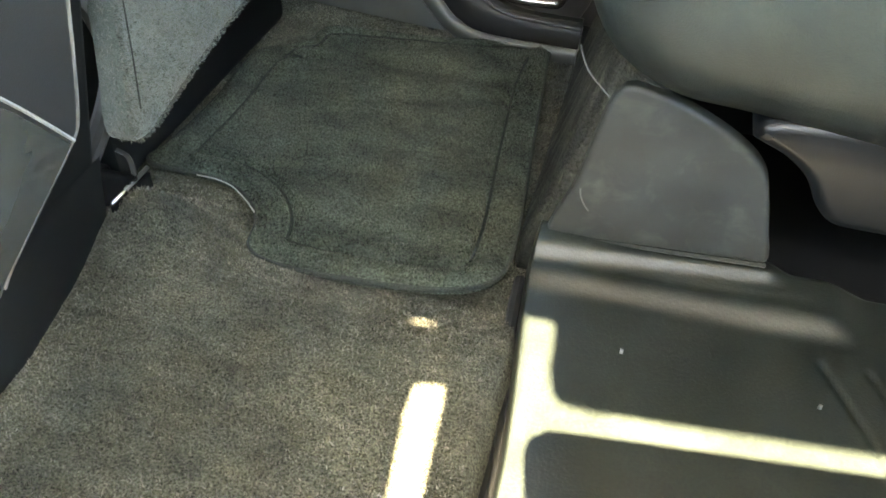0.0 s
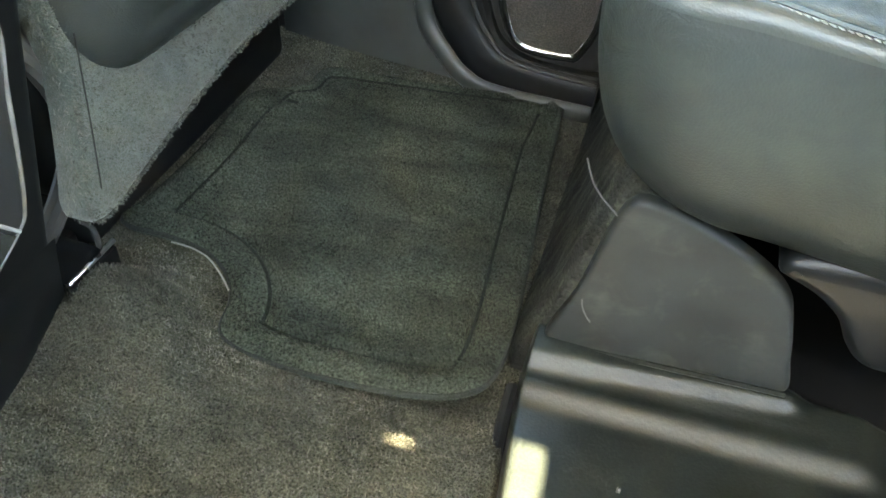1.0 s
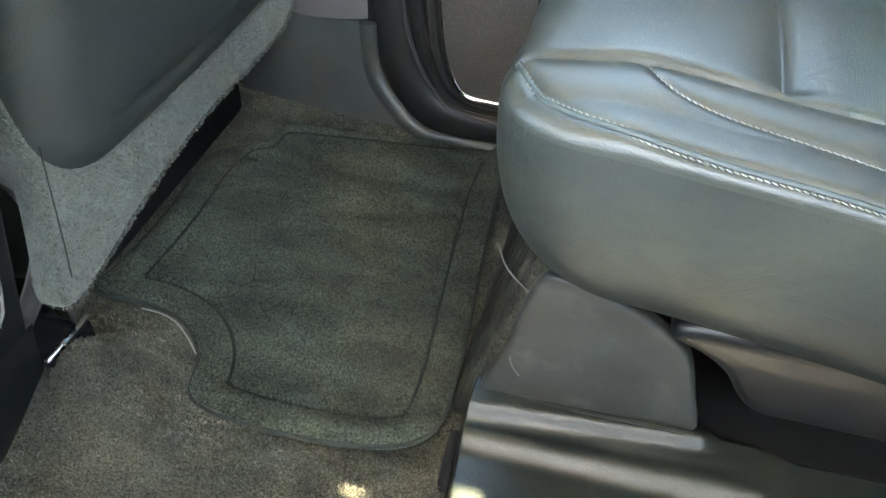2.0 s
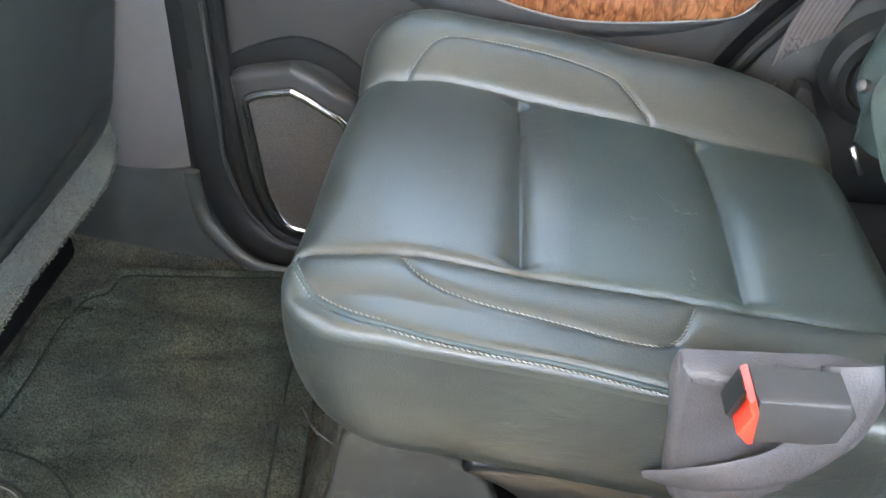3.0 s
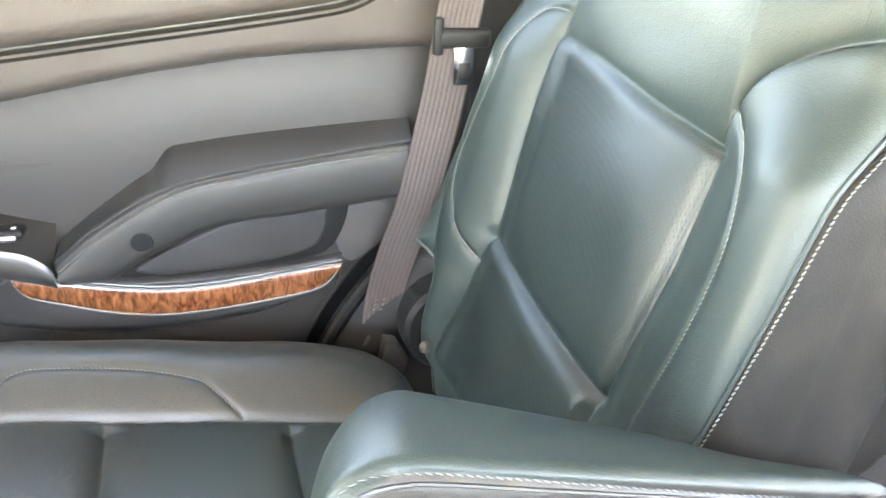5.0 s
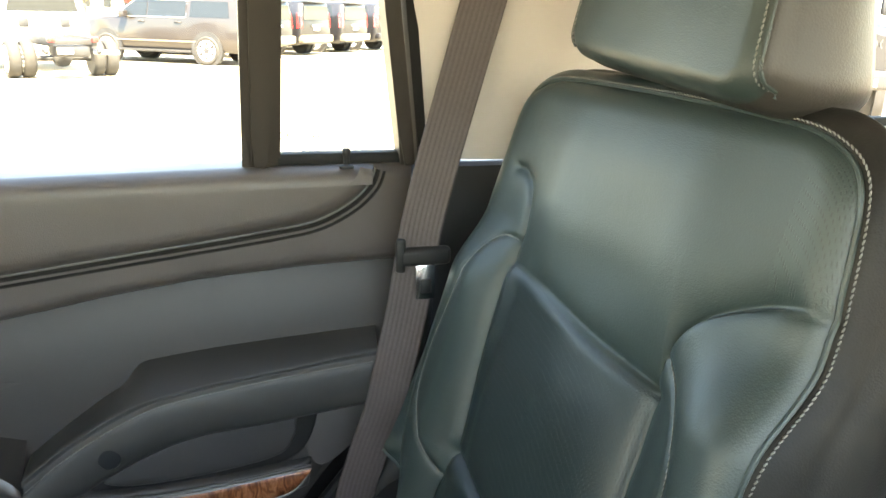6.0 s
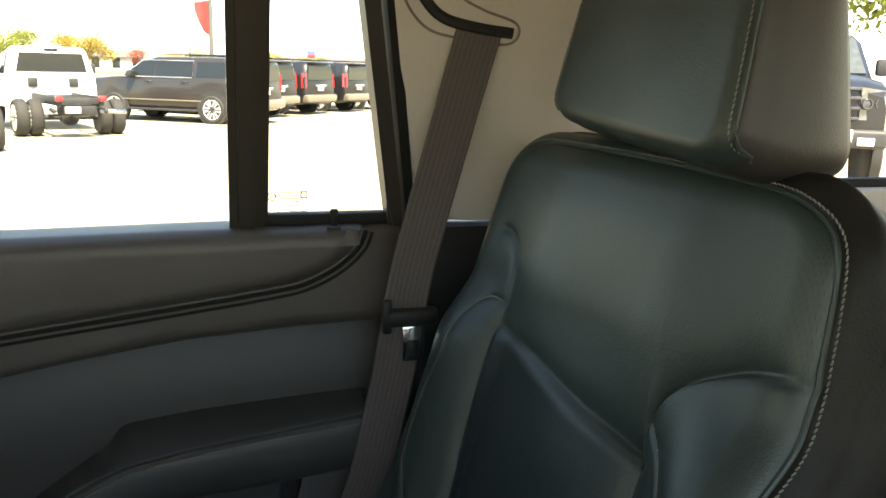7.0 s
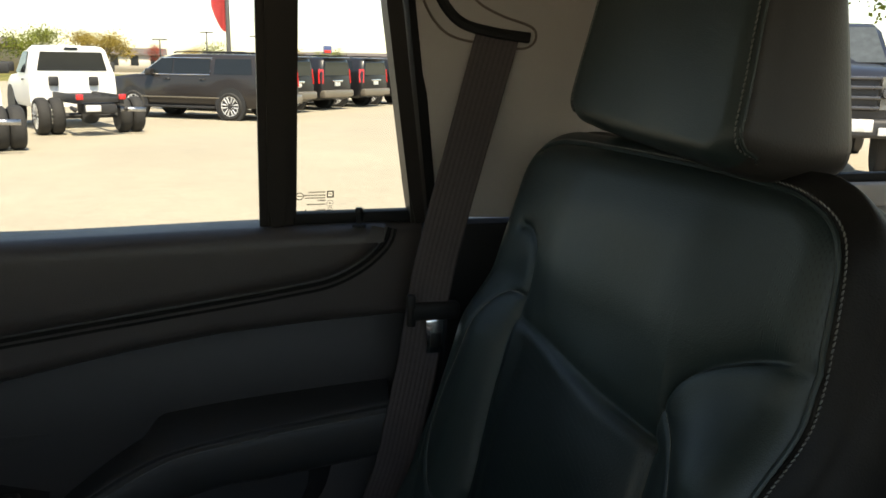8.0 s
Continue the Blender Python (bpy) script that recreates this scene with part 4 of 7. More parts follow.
    # pale scratches on the seat
    flecks = [(0.580, 0.864), (0.586, 0.860), (0.592, 0.851), (0.596, 0.846), (0.603, 0.840), (0.607, 0.846), (0.612, 0.848), (0.552, 0.824), (0.557, 0.820), (0.562, 0.817), (0.566, 0.818), (0.601, 0.766), (0.600, 0.758), (0.602, 0.750), (0.599, 0.741), (0.391, 0.833), (0.344, 0.874)]
    rng = random.Random(4)
    for k, (x, y) in enumerate(flecks):
        for q in range(2):
            bm = bmesh.new()
            dx, dy = rng.uniform(0.002, 0.005), rng.uniform(-0.004, 0.004)
            ox, oy = x + rng.uniform(-0.003, 0.003), y + rng.uniform(-0.003, 0.003)
            t = np.linspace(0, 1, 4)
            sweep(bm, cush.at(ox + dx * t, oy + dy * t, 0.0), 0.00018, 4)
            part("scratch", bm, SCUFF, body, "pale scratch")
    bm = bmesh.new()
    t = np.linspace(0, 1, 6)
    sweep(bm, cush.at(0.724 + 0.014 * t, 0.818 + 0.006 * t, 0.0), 0.00032, 4)
    part("scratch", bm, SCUFF, body, "pale scratch")

    # plastic side shell, recliner cover and latch
    bm = bmesh.new()
    out = smooth_line([(0.426, 0.212), (0.434, 0.227), (0.47, 0.232), (0.60, 0.234), (0.80, 0.24), (0.98, 0.25), (1.02, 0.20), (0.96, 0.132), (0.80, 0.129), (0.60, 0.132), (0.53, 0.133), (0.506, 0.136), (0.490, 0.152), (0.476, 0.177), (0.455, 0.196), (0.434, 0.206)], 5, True)
    plate(bm, out, lambda a, b, h: (a, 0.756 - h + 0.10 * max(0.20 - b, 0), b), 0.085, 0.0125, 8)
    part("side_shell", bm, SHELL_PLASTIC, seat, "black plastic seat side shell")
    # buckle sleeve, buckle with its red button, and the strap below
    SLEEVE = material("sleeve_vinyl", (0.046, 0.042, 0.045), 0.6, grain=500, bump=0.5, dist=0.001, var=0.25, var_scale=30)
    bm = bmesh.new()
    pocket = smooth_line([(0.560, 0.440), (0.572, 0.450), (0.62, 0.452), (0.668, 0.449), (0.700, 0.440), (0.706, 0.41), (0.70, 0.37), (0.675, 0.325), (0.63, 0.300), (0.588, 0.300), (0.570, 0.330), (0.562, 0.39)], 4, True)
    plate(bm, pocket, lambda a, b, h: (a + 0.012, 0.650 - h - 0.006 * math.sin((a - 0.56) * 40), b - 0.036), 0.022, 0.010, 4)
    sleeve = part("buckle_sleeve", bm, SLEEVE, seat, "grey fabric buckle sleeve")
    def canted(a, b, h):
        b = 0.409 + 0.66 * (b - 0.412)
        return (a + 0.010, 0.622 - h + 0.15 * (a - 0.62), b - 0.10 * (a - 0.62))
    bm = bmesh.new()
    plate(bm, [(0.606, 0.381), (0.652, 0.378), (0.668, 0.384), (0.672, 0.420), (0.664, 0.440), (0.600, 0.444)], canted, 0.030, 0.006, 3)
    buckle = part("belt_buckle", bm, PLASTIC, seat, "black belt buckle")
    bm = bmesh.new()
    plate(bm, [(0.5945, 0.396), (0.6035, 0.381), (0.6075, 0.383), (0.6045, 0.425), (0.5985, 0.446), (0.5945, 0.442), (0.5995, 0.425)], canted, 0.032, 0.002, 2)
    part("release_button", bm, RED, buckle, "red release button")
    bm = bmesh.new()
    plate(bm, [(0.588, 0.402), (0.593, 0.398), (0.598, 0.425), (0.594, 0.440)], canted, 0.020, 0.002, 2)
    part("tongue_slot", bm, PLASTIC_BLACK, buckle)
    bm = bmesh.new()
    loop = smooth_line([(0.686, 0.640, 0.420), (0.688, 0.628, 0.40), (0.680, 0.620, 0.368), (0.658, 0.616, 0.338), (0.625, 0.618, 0.316), (0.595, 0.624, 0.300), (0.568, 0.632, 0.290)], 8)
    sweep(bm, loop, list(np.interp(np.linspace(0, 1, len(loop)), [0, 0.5, 0.8, 1], [0.020, 0.020, 0.014, 0.004])), 12, False, 0.30, (0, -1, 0))
    part("buckle_strap", bm, SLEEVE, seat, "grey webbing strap")
    bm = bmesh.new()
    m = pose(0.856, 1.105, 0.415, 90)
    lathe(bm, [(0.0, 0.010), (0.030, 0.012), (0.036, 0.012), (0.039, 0.007), (0.043, 0.007), (0.046, 0.012), (0.057, 0.011), (0.063, 0.004), (0.065, -0.03)], m, 48)
    part("recliner_cover", bm, PLASTIC_BLACK, seat, "round black recliner cover")
    bm = bmesh.new()
    lathe(bm, [(0.0, 0.005), (0.004, 0.0042), (0.0065, 0.002), (0.0075, -0.004)], pose(0.800, 1.030, 0.437, 70, 0, -70), 18)
    part("trim_rivet", bm, PLASTIC_GREY, seat, "dull grey trim rivet")
    rim = np.array(smooth_line([(0.856, 1.106, 0.660), (0.846, 1.106, 0.635), (0.831, 1.104, 0.594), (0.815, 1.101, 0.560), (0.806, 1.095, 0.545), (0.817, 1.084, 0.534), (0.826, 1.075, 0.521), (0.829, 1.068, 0.504), (0.822, 1.060, 0.488), (0.816, 1.050, 0.459), (0.813, 1.040, 0.417), (0.815, 1.030, 0.372)], 6))
    inner = np.array(smooth_line([(0.880, 1.070, 0.680), (0.874, 1.068, 0.650), (0.866, 1.064, 0.615), (0.858, 1.058, 0.585), (0.854, 1.050, 0.570), (0.852, 1.042, 0.558), (0.851, 1.030, 0.545), (0.852, 1.015, 0.520), (0.850, 1.000, 0.490), (0.846, 0.990, 0.460), (0.842, 0.985, 0.420), (0.842, 0.980, 0.372)], 6))
    bm = bmesh.new()
    sweep(bm, rim[24:], 0.0022, 8)
    part("flap_piping", bm, LEATHER, seat, "grey piping along the cut-out flap")

    def flap(U, V):
        t = np.linspace(0, 1, len(rim))
        a = [np.interp(U, t, rim[:, k]) for k in range(3)]
        b = [np.interp(U, t, inner[:, k]) for k in range(3)]
        swell = 0.006 * np.sin(np.pi * V)
        return a[0] + (b[0] - a[0]) * V - swell, a[1] + (b[1] - a[1]) * V, a[2] + (b[2] - a[2]) * V
    sheet_mesh("side_flap", flap, np.linspace(0, 1, 80), np.linspace(0, 1, 12), LEATHER, seat, "leather flap beside the recliner")
    for p, q in (((0.801, 1.003, 0.380), (0.818, 0.997, 0.352)), ((0.812, 0.744, 0.364), (0.810, 0.722, 0.356))):
        bm = bmesh.new(); sweep(bm, [p, q], 0.0032, 8)
        part("anchor_bar", bm, STEEL, seat, "bright steel anchor bar")
    return seat


ARM_LINE = smooth_line([(0.36, 0.056), (0.25, 0.058), (0.167, 0.0605), (0.094, 0.063), (0.03, 0.0645), (0.002, 0.061), (-0.013, 0.049), (-0.018, 0.028), (-0.016, -0.002), (-0.006, -0.032)], 8)
make_seat()

# ---- the closed door across, with its window ----
DOOR_Y = 1.225


def on_door(y):
    """Place of door relief: a along the car, b up, h towards the cabin."""
    return lambda a, b, h: (a, y - h - max(b - 0.86, 0) * 0.30, b)


def strip(bm, line, width, place, depth, r=0.003):
    L = [np.array(p, float) for p in line]
    up = []
    for i in range(len(L)):
        t = L[min(i + 1, len(L) - 1)] - L[max(i - 1, 0)]
        t = t / np.linalg.norm(t)
        up.append(np.array([-t[1], t[0]]))
    out = [p + width / 2 * u for p, u in zip(L, up)] + [p - width / 2 * u for p, u in zip(L[::-1], up[::-1])]
    return plate(bm, out, place, depth, r)


SATIN = material("satin_grey_trim", (0.045, 0.044, 0.043), 0.34, 0.15, grain=500, bump=0.05, var=0.1, coat=0.3)
SILL_VINYL = material("sill_vinyl", (0.056, 0.047, 0.043), 0.48, grain=700, bump=0.35, dist=0.0004, kind="voronoi", var=0.12, var_scale=6)


DOOR_VINYL = material("door_vinyl", (0.031, 0.029, 0.028), 0.5, spec=0.36, grain=800, bump=0.3, dist=0.0003, kind="voronoi", var=0.1, var_scale=4)


def rear_door():
    door = thing("door_1", "closed black vinyl car door with a burl wood strip and chrome speaker ring", "car door", kind="structure", at=(0.45, 1.25, 0.0))
    # lower panel
    bm = bmesh.new()
    out = smooth_line([(0.055, 0.60), (0.053, 0.30), (0.056, 0.12), (0.075, 0.045), (0.12, 0.02), (0.40, 0.015), (0.62, 0.015), (0.655, 0.10), (0.662, 0.25), (0.685, 0.34), (0.715, 0.395), (0.755, 0.45), (0.805, 0.51), (0.85, 0.58), (0.865, 0.62)], 4)
    plate(bm, out + [np.array((0.865, 0.62)), np.array((0.055, 0.62))], on_door(DOOR_Y + 0.045), 0.05, 0.004)
    part("lower_panel", bm, DOOR_VINYL, door, "dark grey lower door panel")
    # door skin, hollowed towards its upper seam and turned back along its rear edge
    def skin(U, V):
        top = np.interp(U, [0, 0.177, 0.30, 0.424, 0.547, 0.683, 0.843, 1.0], [0.628, 0.658, 0.678, 0.698, 0.716, 0.7315, 0.740, 0.744])
        z = 0.06 + (top - 0.06) * V
        edge = np.interp(z, [0.06, 0.15, 0.25, 0.34, 0.395, 0.45, 0.51, 0.58, 0.62, 0.70], [0.648, 0.655, 0.662, 0.685, 0.715, 0.755, 0.805, 0.850, 0.863, 0.867])
        x = 0.056 + (edge - 0.056) * U
        y = DOOR_Y - 0.0068 + 0.022 * np.clip((z - top + 0.13) / 0.13, 0, 1.1) ** 2.4 + 0.006 * np.clip((U - 0.97) / 0.03, 0, 1) ** 2
        return x, y, z
    sheet_mesh("door_skin", skin, np.linspace(0, 1, 80), np.linspace(0, 1, 60), DOOR_VINYL, door)
    # padded upper part up to the window
    bm = bmesh.new()
    up = [(0.058, 0.622), (0.20, 0.652), (0.30, 0.672), (0.40, 0.692), (0.50, 0.710), (0.61, 0.7255), (0.74, 0.734), (0.868, 0.738), (0.872, 0.80), (0.868, 0.863), (0.60, 0.859), (0.30, 0.853), (0.058, 0.846)]
    plate(bm, up, on_door(DOOR_Y + 0.055), 0.065, 0.020, 5)
    part("upper_panel", bm, SILL_VINYL, door)
    # rolled cap with a stitched hem that curls up at its rear end
    hem = smooth_line([(0.06, 0.706), (0.22, 0.726), (0.38, 0.746), (0.49, 0.760), (0.61, 0.775), (0.70, 0.787), (0.748, 0.796), (0.787, 0.815), (0.812, 0.838), (0.820, 0.858)], 8)
    top = [np.array(p) for p in ((0.819, 0.8615), (0.815, 0.8625), (0.80, 0.8625), (0.77, 0.8625))] + [np.array((0.60, 0.861)), np.array((0.30, 0.855)), np.array((0.06, 0.848))]
    bm = bmesh.new()
    plate(bm, list(hem) + top, on_door(DOOR_Y + 0.04), 0.066, 0.022, 6)
    cap = part("sill_pad", bm, SILL_VINYL, door, "padded leather window sill roll")
    H = np.array(hem)
    away = np.gradient(H, axis=0)
    away = np.stack([away[:, 1], -away[:, 0]], 1) / np.linalg.norm(away, axis=1)[:, None]
    for off, mt, r in ((0.0, THREAD_DARK, 0.0009), (-0.004, LEATHER_GUSSET, 0.0030), (-0.012, LEATHER_GUSSET, 0.0022)):
        bm = bmesh.new()
        sweep(bm, [(p[0] - off * n[0], DOOR_Y - 0.0115 - max(p[1] - 0.86, 0) * 0.3, p[1] - off * n[1]) for p, n in zip(hem, away)], r, 6)
        part("hem_piping", bm, mt, cap)
    # arm pad: a flat top, a folded and stitched front edge and a front face that rolls under
    def run(pts):
        P = np.array(smooth_line(pts, 6))
        k = np.r_[0, np.cumsum(np.linalg.norm(np.diff(P, axis=0), axis=1))]
        return lambda u: np.array((np.interp(u * k[-1], k, P[:, 0]), np.interp(u * k[-1], k, P[:, 1])))
    p_top = run([(0.404, 0.522), (0.441, 0.552), (0.492, 0.589), (0.513, 0.602), (0.524, 0.618), (0.536, 0.631), (0.559, 0.635), (0.627, 0.642), (0.727, 0.648), (0.822, 0.652)])
    p_one = run([(0.404, 0.520), (0.441, 0.550), (0.480, 0.575), (0.518, 0.595), (0.555, 0.607), (0.620, 0.619), (0.692, 0.628), (0.765, 0.637), (0.812, 0.642)])
    p_two = run([(0.405, 0.508), (0.444, 0.540), (0.483, 0.565), (0.522, 0.586), (0.559, 0.600), (0.620, 0.610), (0.691, 0.620), (0.764, 0.627), (0.808, 0.631)])
    p_low = run([(0.408, 0.490), (0.440, 0.488), (0.462, 0.490), (0.485, 0.504), (0.520, 0.523), (0.559, 0.539), (0.608, 0.551), (0.667, 0.555), (0.742, 0.563), (0.800, 0.569)])
    bm = bmesh.new()
    rings, seam_one, seam_two = [], [], []
    for u in np.linspace(0, 1, 72):
        T, A1, A2, L = p_top(u), p_one(u), p_two(u), p_low(u)
        mixed = lambda f: A2 + (L - A2) * f
        prof = [(T[0], 1.226, T[1]), (T[0] * 0.5 + A1[0] * 0.5, 1.195, T[1] * 0.5 + A1[1] * 0.5 + 0.003), (A1[0], 1.164, A1[1] + 0.0035), (A1[0], 1.1585, A1[1]), ((A1[0] + A2[0]) / 2, 1.1592, (A1[1] + A2[1]) / 2), (A2[0], 1.1560, A2[1]),
                (mixed(0.15)[0], 1.1530, mixed(0.15)[1]), (mixed(0.5)[0], 1.1515, mixed(0.5)[1]), (mixed(0.82)[0], 1.1555, mixed(0.82)[1]), (mixed(0.97)[0], 1.164, mixed(0.97)[1]), (L[0], 1.175, L[1]), (L[0], 1.226, L[1] + 0.006)]
        rings.append([bm.verts.new(tuple(p)) for p in smooth_line(prof, 4)])
        seam_one.append((A1[0], 1.1573, A1[1] + 0.0005)); seam_two.append((A2[0], 1.1552, A2[1]))
    for A, B in zip(rings, rings[1:]):
        for k in range(len(A) - 1):
            bm.faces.new((A[k], A[k + 1], B[k + 1], B[k]))
    bm.faces.new(rings[0][::-1]); bm.faces.new(rings[-1])
    pad = part("arm_pad", bm, VINYL, door, "padded leather door armrest", sharp=60)
    bm = bmesh.new(); sweep(bm, [(x, y + 0.001, z) for x, y, z in seam_one], 0.0016, 6)
    part("arm_welt", bm, VINYL, pad)
    # upper thread row stands in for the highlight on the fold
    stitches("arm_stitching", seam_one, pad, THREAD_DARK, up=(0, -1, 0), r=0.0005, tilt=0.1)
    stitches("arm_stitching", seam_two, pad, THREAD_DARK, up=(0, -1, 0), r=0.0006, tilt=0.1)
    bm = bmesh.new()
    lathe(bm, [(0.0, 0.0006), (0.012, 0.0004), (0.014, -0.003)], pose(0.4985, 1.1518, 0.5405, 90), 24)
    part("screw_cap", bm, SHELL_PLASTIC, pad, "dark round cap")
    # pull pocket under the arm pad: a dark bevelled mouth round a paler inner wall
    bm = bmesh.new()
    mouth = smooth_line([(0.460, 0.470), (0.500, 0.505), (0.58, 0.545), (0.66, 0.560), (0.745, 0.565), (0.748, 0.540), (0.735, 0.498), (0.709, 0.473), (0.665, 0.465), (0.575, 0.457), (0.482, 0.455)], 5, True)
    plate(bm, mouth, on_door(DOOR_Y), 0.009, 0.006)
    mouth_ob = part("pull_pocket", bm, PLASTIC_BLACK, door, "black bevelled pull pocket")
    bm = bmesh.new()
    pk = smooth_line([(0.480, 0.474), (0.517, 0.498), (0.569, 0.520), (0.62, 0.540), (0.715, 0.552), (0.718, 0.530), (0.714, 0.508), (0.694, 0.483), (0.617, 0.469), (0.524, 0.464)], 5, True)
    plate(bm, pk, on_door(DOOR_Y), 0.0115, 0.005)
    part("pocket_wall", bm, PLASTIC, mouth_ob)
    # grey panel behind the pocket
    bm = bmesh.new()
    plate(bm, smooth_line([(0.716, 0.556), (0.82, 0.562), (0.845, 0.575), (0.83, 0.53), (0.79, 0.485), (0.755, 0.46), (0.735, 0.468), (0.722, 0.51)], 4, True), on_door(DOOR_Y), 0.008, 0.004)
    part("rear_panel", bm, PLASTIC_GREY, door)
    # moulded fascia below the arm pad, with the wood strip let into it
    def fascia_y(a, b):
        return DOOR_Y - 0.018 - 0.036 * step01(0.42, 0.24, a) * step01(0.42, 0.51, b)

    def two_lines(top, bot, U, V):
        t, s = np.linspace(0, 1, len(top)), np.linspace(0, 1, len(bot))
        xa, za = np.interp(U, t, top[:, 0]), np.interp(U, t, top[:, 1])
        xb, zb = np.interp(U, s, bot[:, 0]), np.interp(U, s, bot[:, 1])
        return xa + (xb - xa) * V, za + (zb - za) * V
    ftop = np.array(smooth_line([(0.176, 0.556), (0.184, 0.543), (0.218, 0.530), (0.247, 0.522), (0.276, 0.516), (0.313, 0.508), (0.352, 0.497), (0.40, 0.481), (0.46, 0.470), (0.52, 0.466), (0.60, 0.466), (0.67, 0.470), (0.742, 0.477)], 6))
    fbot = np.array(smooth_line([(0.174, 0.522), (0.180, 0.492), (0.197, 0.468), (0.239, 0.443), (0.294, 0.416), (0.34, 0.398), (0.40, 0.384), (0.50, 0.377), (0.60, 0.385), (0.68, 0.405), (0.734, 0.432)], 6))

    def fascia(U, V):
        x, z = two_lines(ftop, fbot, U, V)
        edge = np.maximum(np.maximum(1 - V / 0.10, (V - 0.72) / 0.28), np.maximum(1 - U / 0.03, (U - 0.975) / 0.025)).clip(0, 1)
        return x, fascia_y(x, z) + 0.045 * (1 - np.sqrt(1 - edge ** 2 * 0.999)), z
    sheet_mesh("wood_surround", fascia, np.linspace(0, 1, 120), np.linspace(0, 1, 40), PLASTIC, door, "black moulded fascia")
    wtop = np.array(smooth_line([(0.348, 0.484), (0.392, 0.472), (0.463, 0.456), (0.522, 0.448), (0.584, 0.449), (0.648, 0.455), (0.733, 0.464)], 8))
    wbot = np.array(smooth_line([(0.349, 0.479), (0.360, 0.457), (0.397, 0.441), (0.449, 0.424), (0.504, 0.414), (0.571, 0.414), (0.647, 0.421), (0.705, 0.431), (0.729, 0.455)], 8))

    def veneer(U, V):
        x, z = two_lines(wtop, wbot, U, V)
        return x, fascia_y(x, z) - 0.0015 - 0.003 * np.sin(np.pi * V) ** 0.5, z
    wood = sheet_mesh("wood_strip", veneer, np.linspace(0, 1, 90), np.linspace(0, 1, 12), WOOD, door, "glossy burl wood strip")
    ring = list(wtop) + list(wbot[::-1])
    bm = bmesh.new()
    sweep(bm, [(p[0], float(fascia_y(p[0], p[1])) - 0.001, p[1]) for p in ring], 0.0021, 6, True)
    part("bright_edge", bm, material("silver_trim", (0.10, 0.095, 0.09), 0.40, 0.4, grain=300, bump=0.05, var=0.1), wood, "grey trim edge")
    bm = bmesh.new()
    sweep(bm, [(p[0], float(fascia_y(p[0], p[1])) - 0.001, p[1] + 0.0045) for p in wtop], 0.0018, 8)
    part("trim_lip", bm, SATIN, wood, "satin grey lip above the wood")
    # pod with the switch plate and cup tray
    bm = bmesh.new()
    podo = smooth_line([(0.168, 0.548), (0.21, 0.534), (0.27, 0.518), (0.32, 0.508), (0.345, 0.494), (0.34, 0.480), (0.30, 0.47), (0.24, 0.48), (0.185, 0.50)], 5, True)
    plate(bm, podo, lambda a, b, h: (a, DOOR_Y - h, b), 0.034, 0.010, 5)
    pod = part("switch_pod", bm, PLASTIC, door, "black plastic switch pod")
    crest = np.array(smooth_line([(0.180, 0.568), (0.186, 0.555), (0.218, 0.544), (0.250, 0.534), (0.279, 0.531), (0.310, 0.536), (0.334, 0.536), (0.369, 0.527), (0.388, 0.514), (0.398, 0.502)], 6))
    under = np.array(smooth_line([(0.179, 0.555), (0.186, 0.542), (0.218, 0.528), (0.247, 0.520), (0.276, 0.514), (0.313, 0.506), (0.351, 0.495), (0.385, 0.484), (0.400, 0.478)], 6))
    rear = np.array(smooth_line([(0.184, 0.602), (0.22, 0.596), (0.28, 0.585), (0.315, 0.577), (0.353, 0.564), (0.402, 0.551)], 6))

    def along(line, u):
        t = np.linspace(0, 1, len(line))
        return np.interp(u, t, line[:, 0]), np.interp(u, t, line[:, 1])

    def rim_surface(U, V):
        (xa, za), (xb, zb) = along(crest, U), along(under, U)
        return xa + (xb - xa) * V, 1.173 - 0.006 * np.sin(np.pi * np.clip(V, 0, 1)) + 0.004 * V, za + (zb - za) * V
    sheet_mesh("pod_rim", rim_surface, np.linspace(0, 1, 60), np.linspace(0, 1, 10), SATIN, pod, "satin grey rim")

    def well(U, V):
        (xa, za), (xb, zb) = along(crest, U), along(rear, U)
        x = xa + (xb - xa) * V
        e = ((x - 0.238) / 0.044) ** 4 + ((V - 0.50) / 0.36) ** 4
        return x, e, za + (zb - za) * V
    def tray(U, V):
        x, e, z = well(U, V)
        return x, 1.174 + 0.050 * V, z - 0.036 * step01(1.35, 0.45, e) - 0.003 * step01(0.0, 0.06, V)
    sheet_mesh("switch_plate", tray, np.linspace(0, 1, 150), np.linspace(0, 1, 80), material("tray_plastic", (0.015, 0.015, 0.0145), 0.42, spec=0.22, grain=500, bump=0.1, var=0.15), pod, "black switch plate with an oval tray")
    bm = bmesh.new()
    box(bm, 0.331, 0.373, 1.180, 1.206, 0.541, 0.553, 0.005, 3)
    sw = part("window_switch", bm, PLASTIC_BLACK, pod, "black window switch")
    bm = bmesh.new()
    box(bm, 0.336, 0.367, 1.175, 1.184, 0.540, 0.549, 0.0035, 3)
    part("switch_chrome", bm, CHROME, sw, "chrome switch lip")
    bm = bmesh.new()
    box(bm, 0.360, 0.366, 1.186, 1.192, 0.552, 0.5545, 0.001, 2)
    part("switch_mark", bm, CHROME, sw)
    # speaker with its chrome ring
    sp = smooth_line([(0.086, 0.266), (0.090, 0.276), (0.104, 0.283), (0.145, 0.291), (0.156, 0.290), (0.192, 0.268), (0.225, 0.235), (0.228, 0.12), (0.208, 0.064), (0.190, 0.056), (0.145, 0.057), (0.122, 0.066), (0.110, 0.086), (0.097, 0.133), (0.091, 0.20)], 4, True)
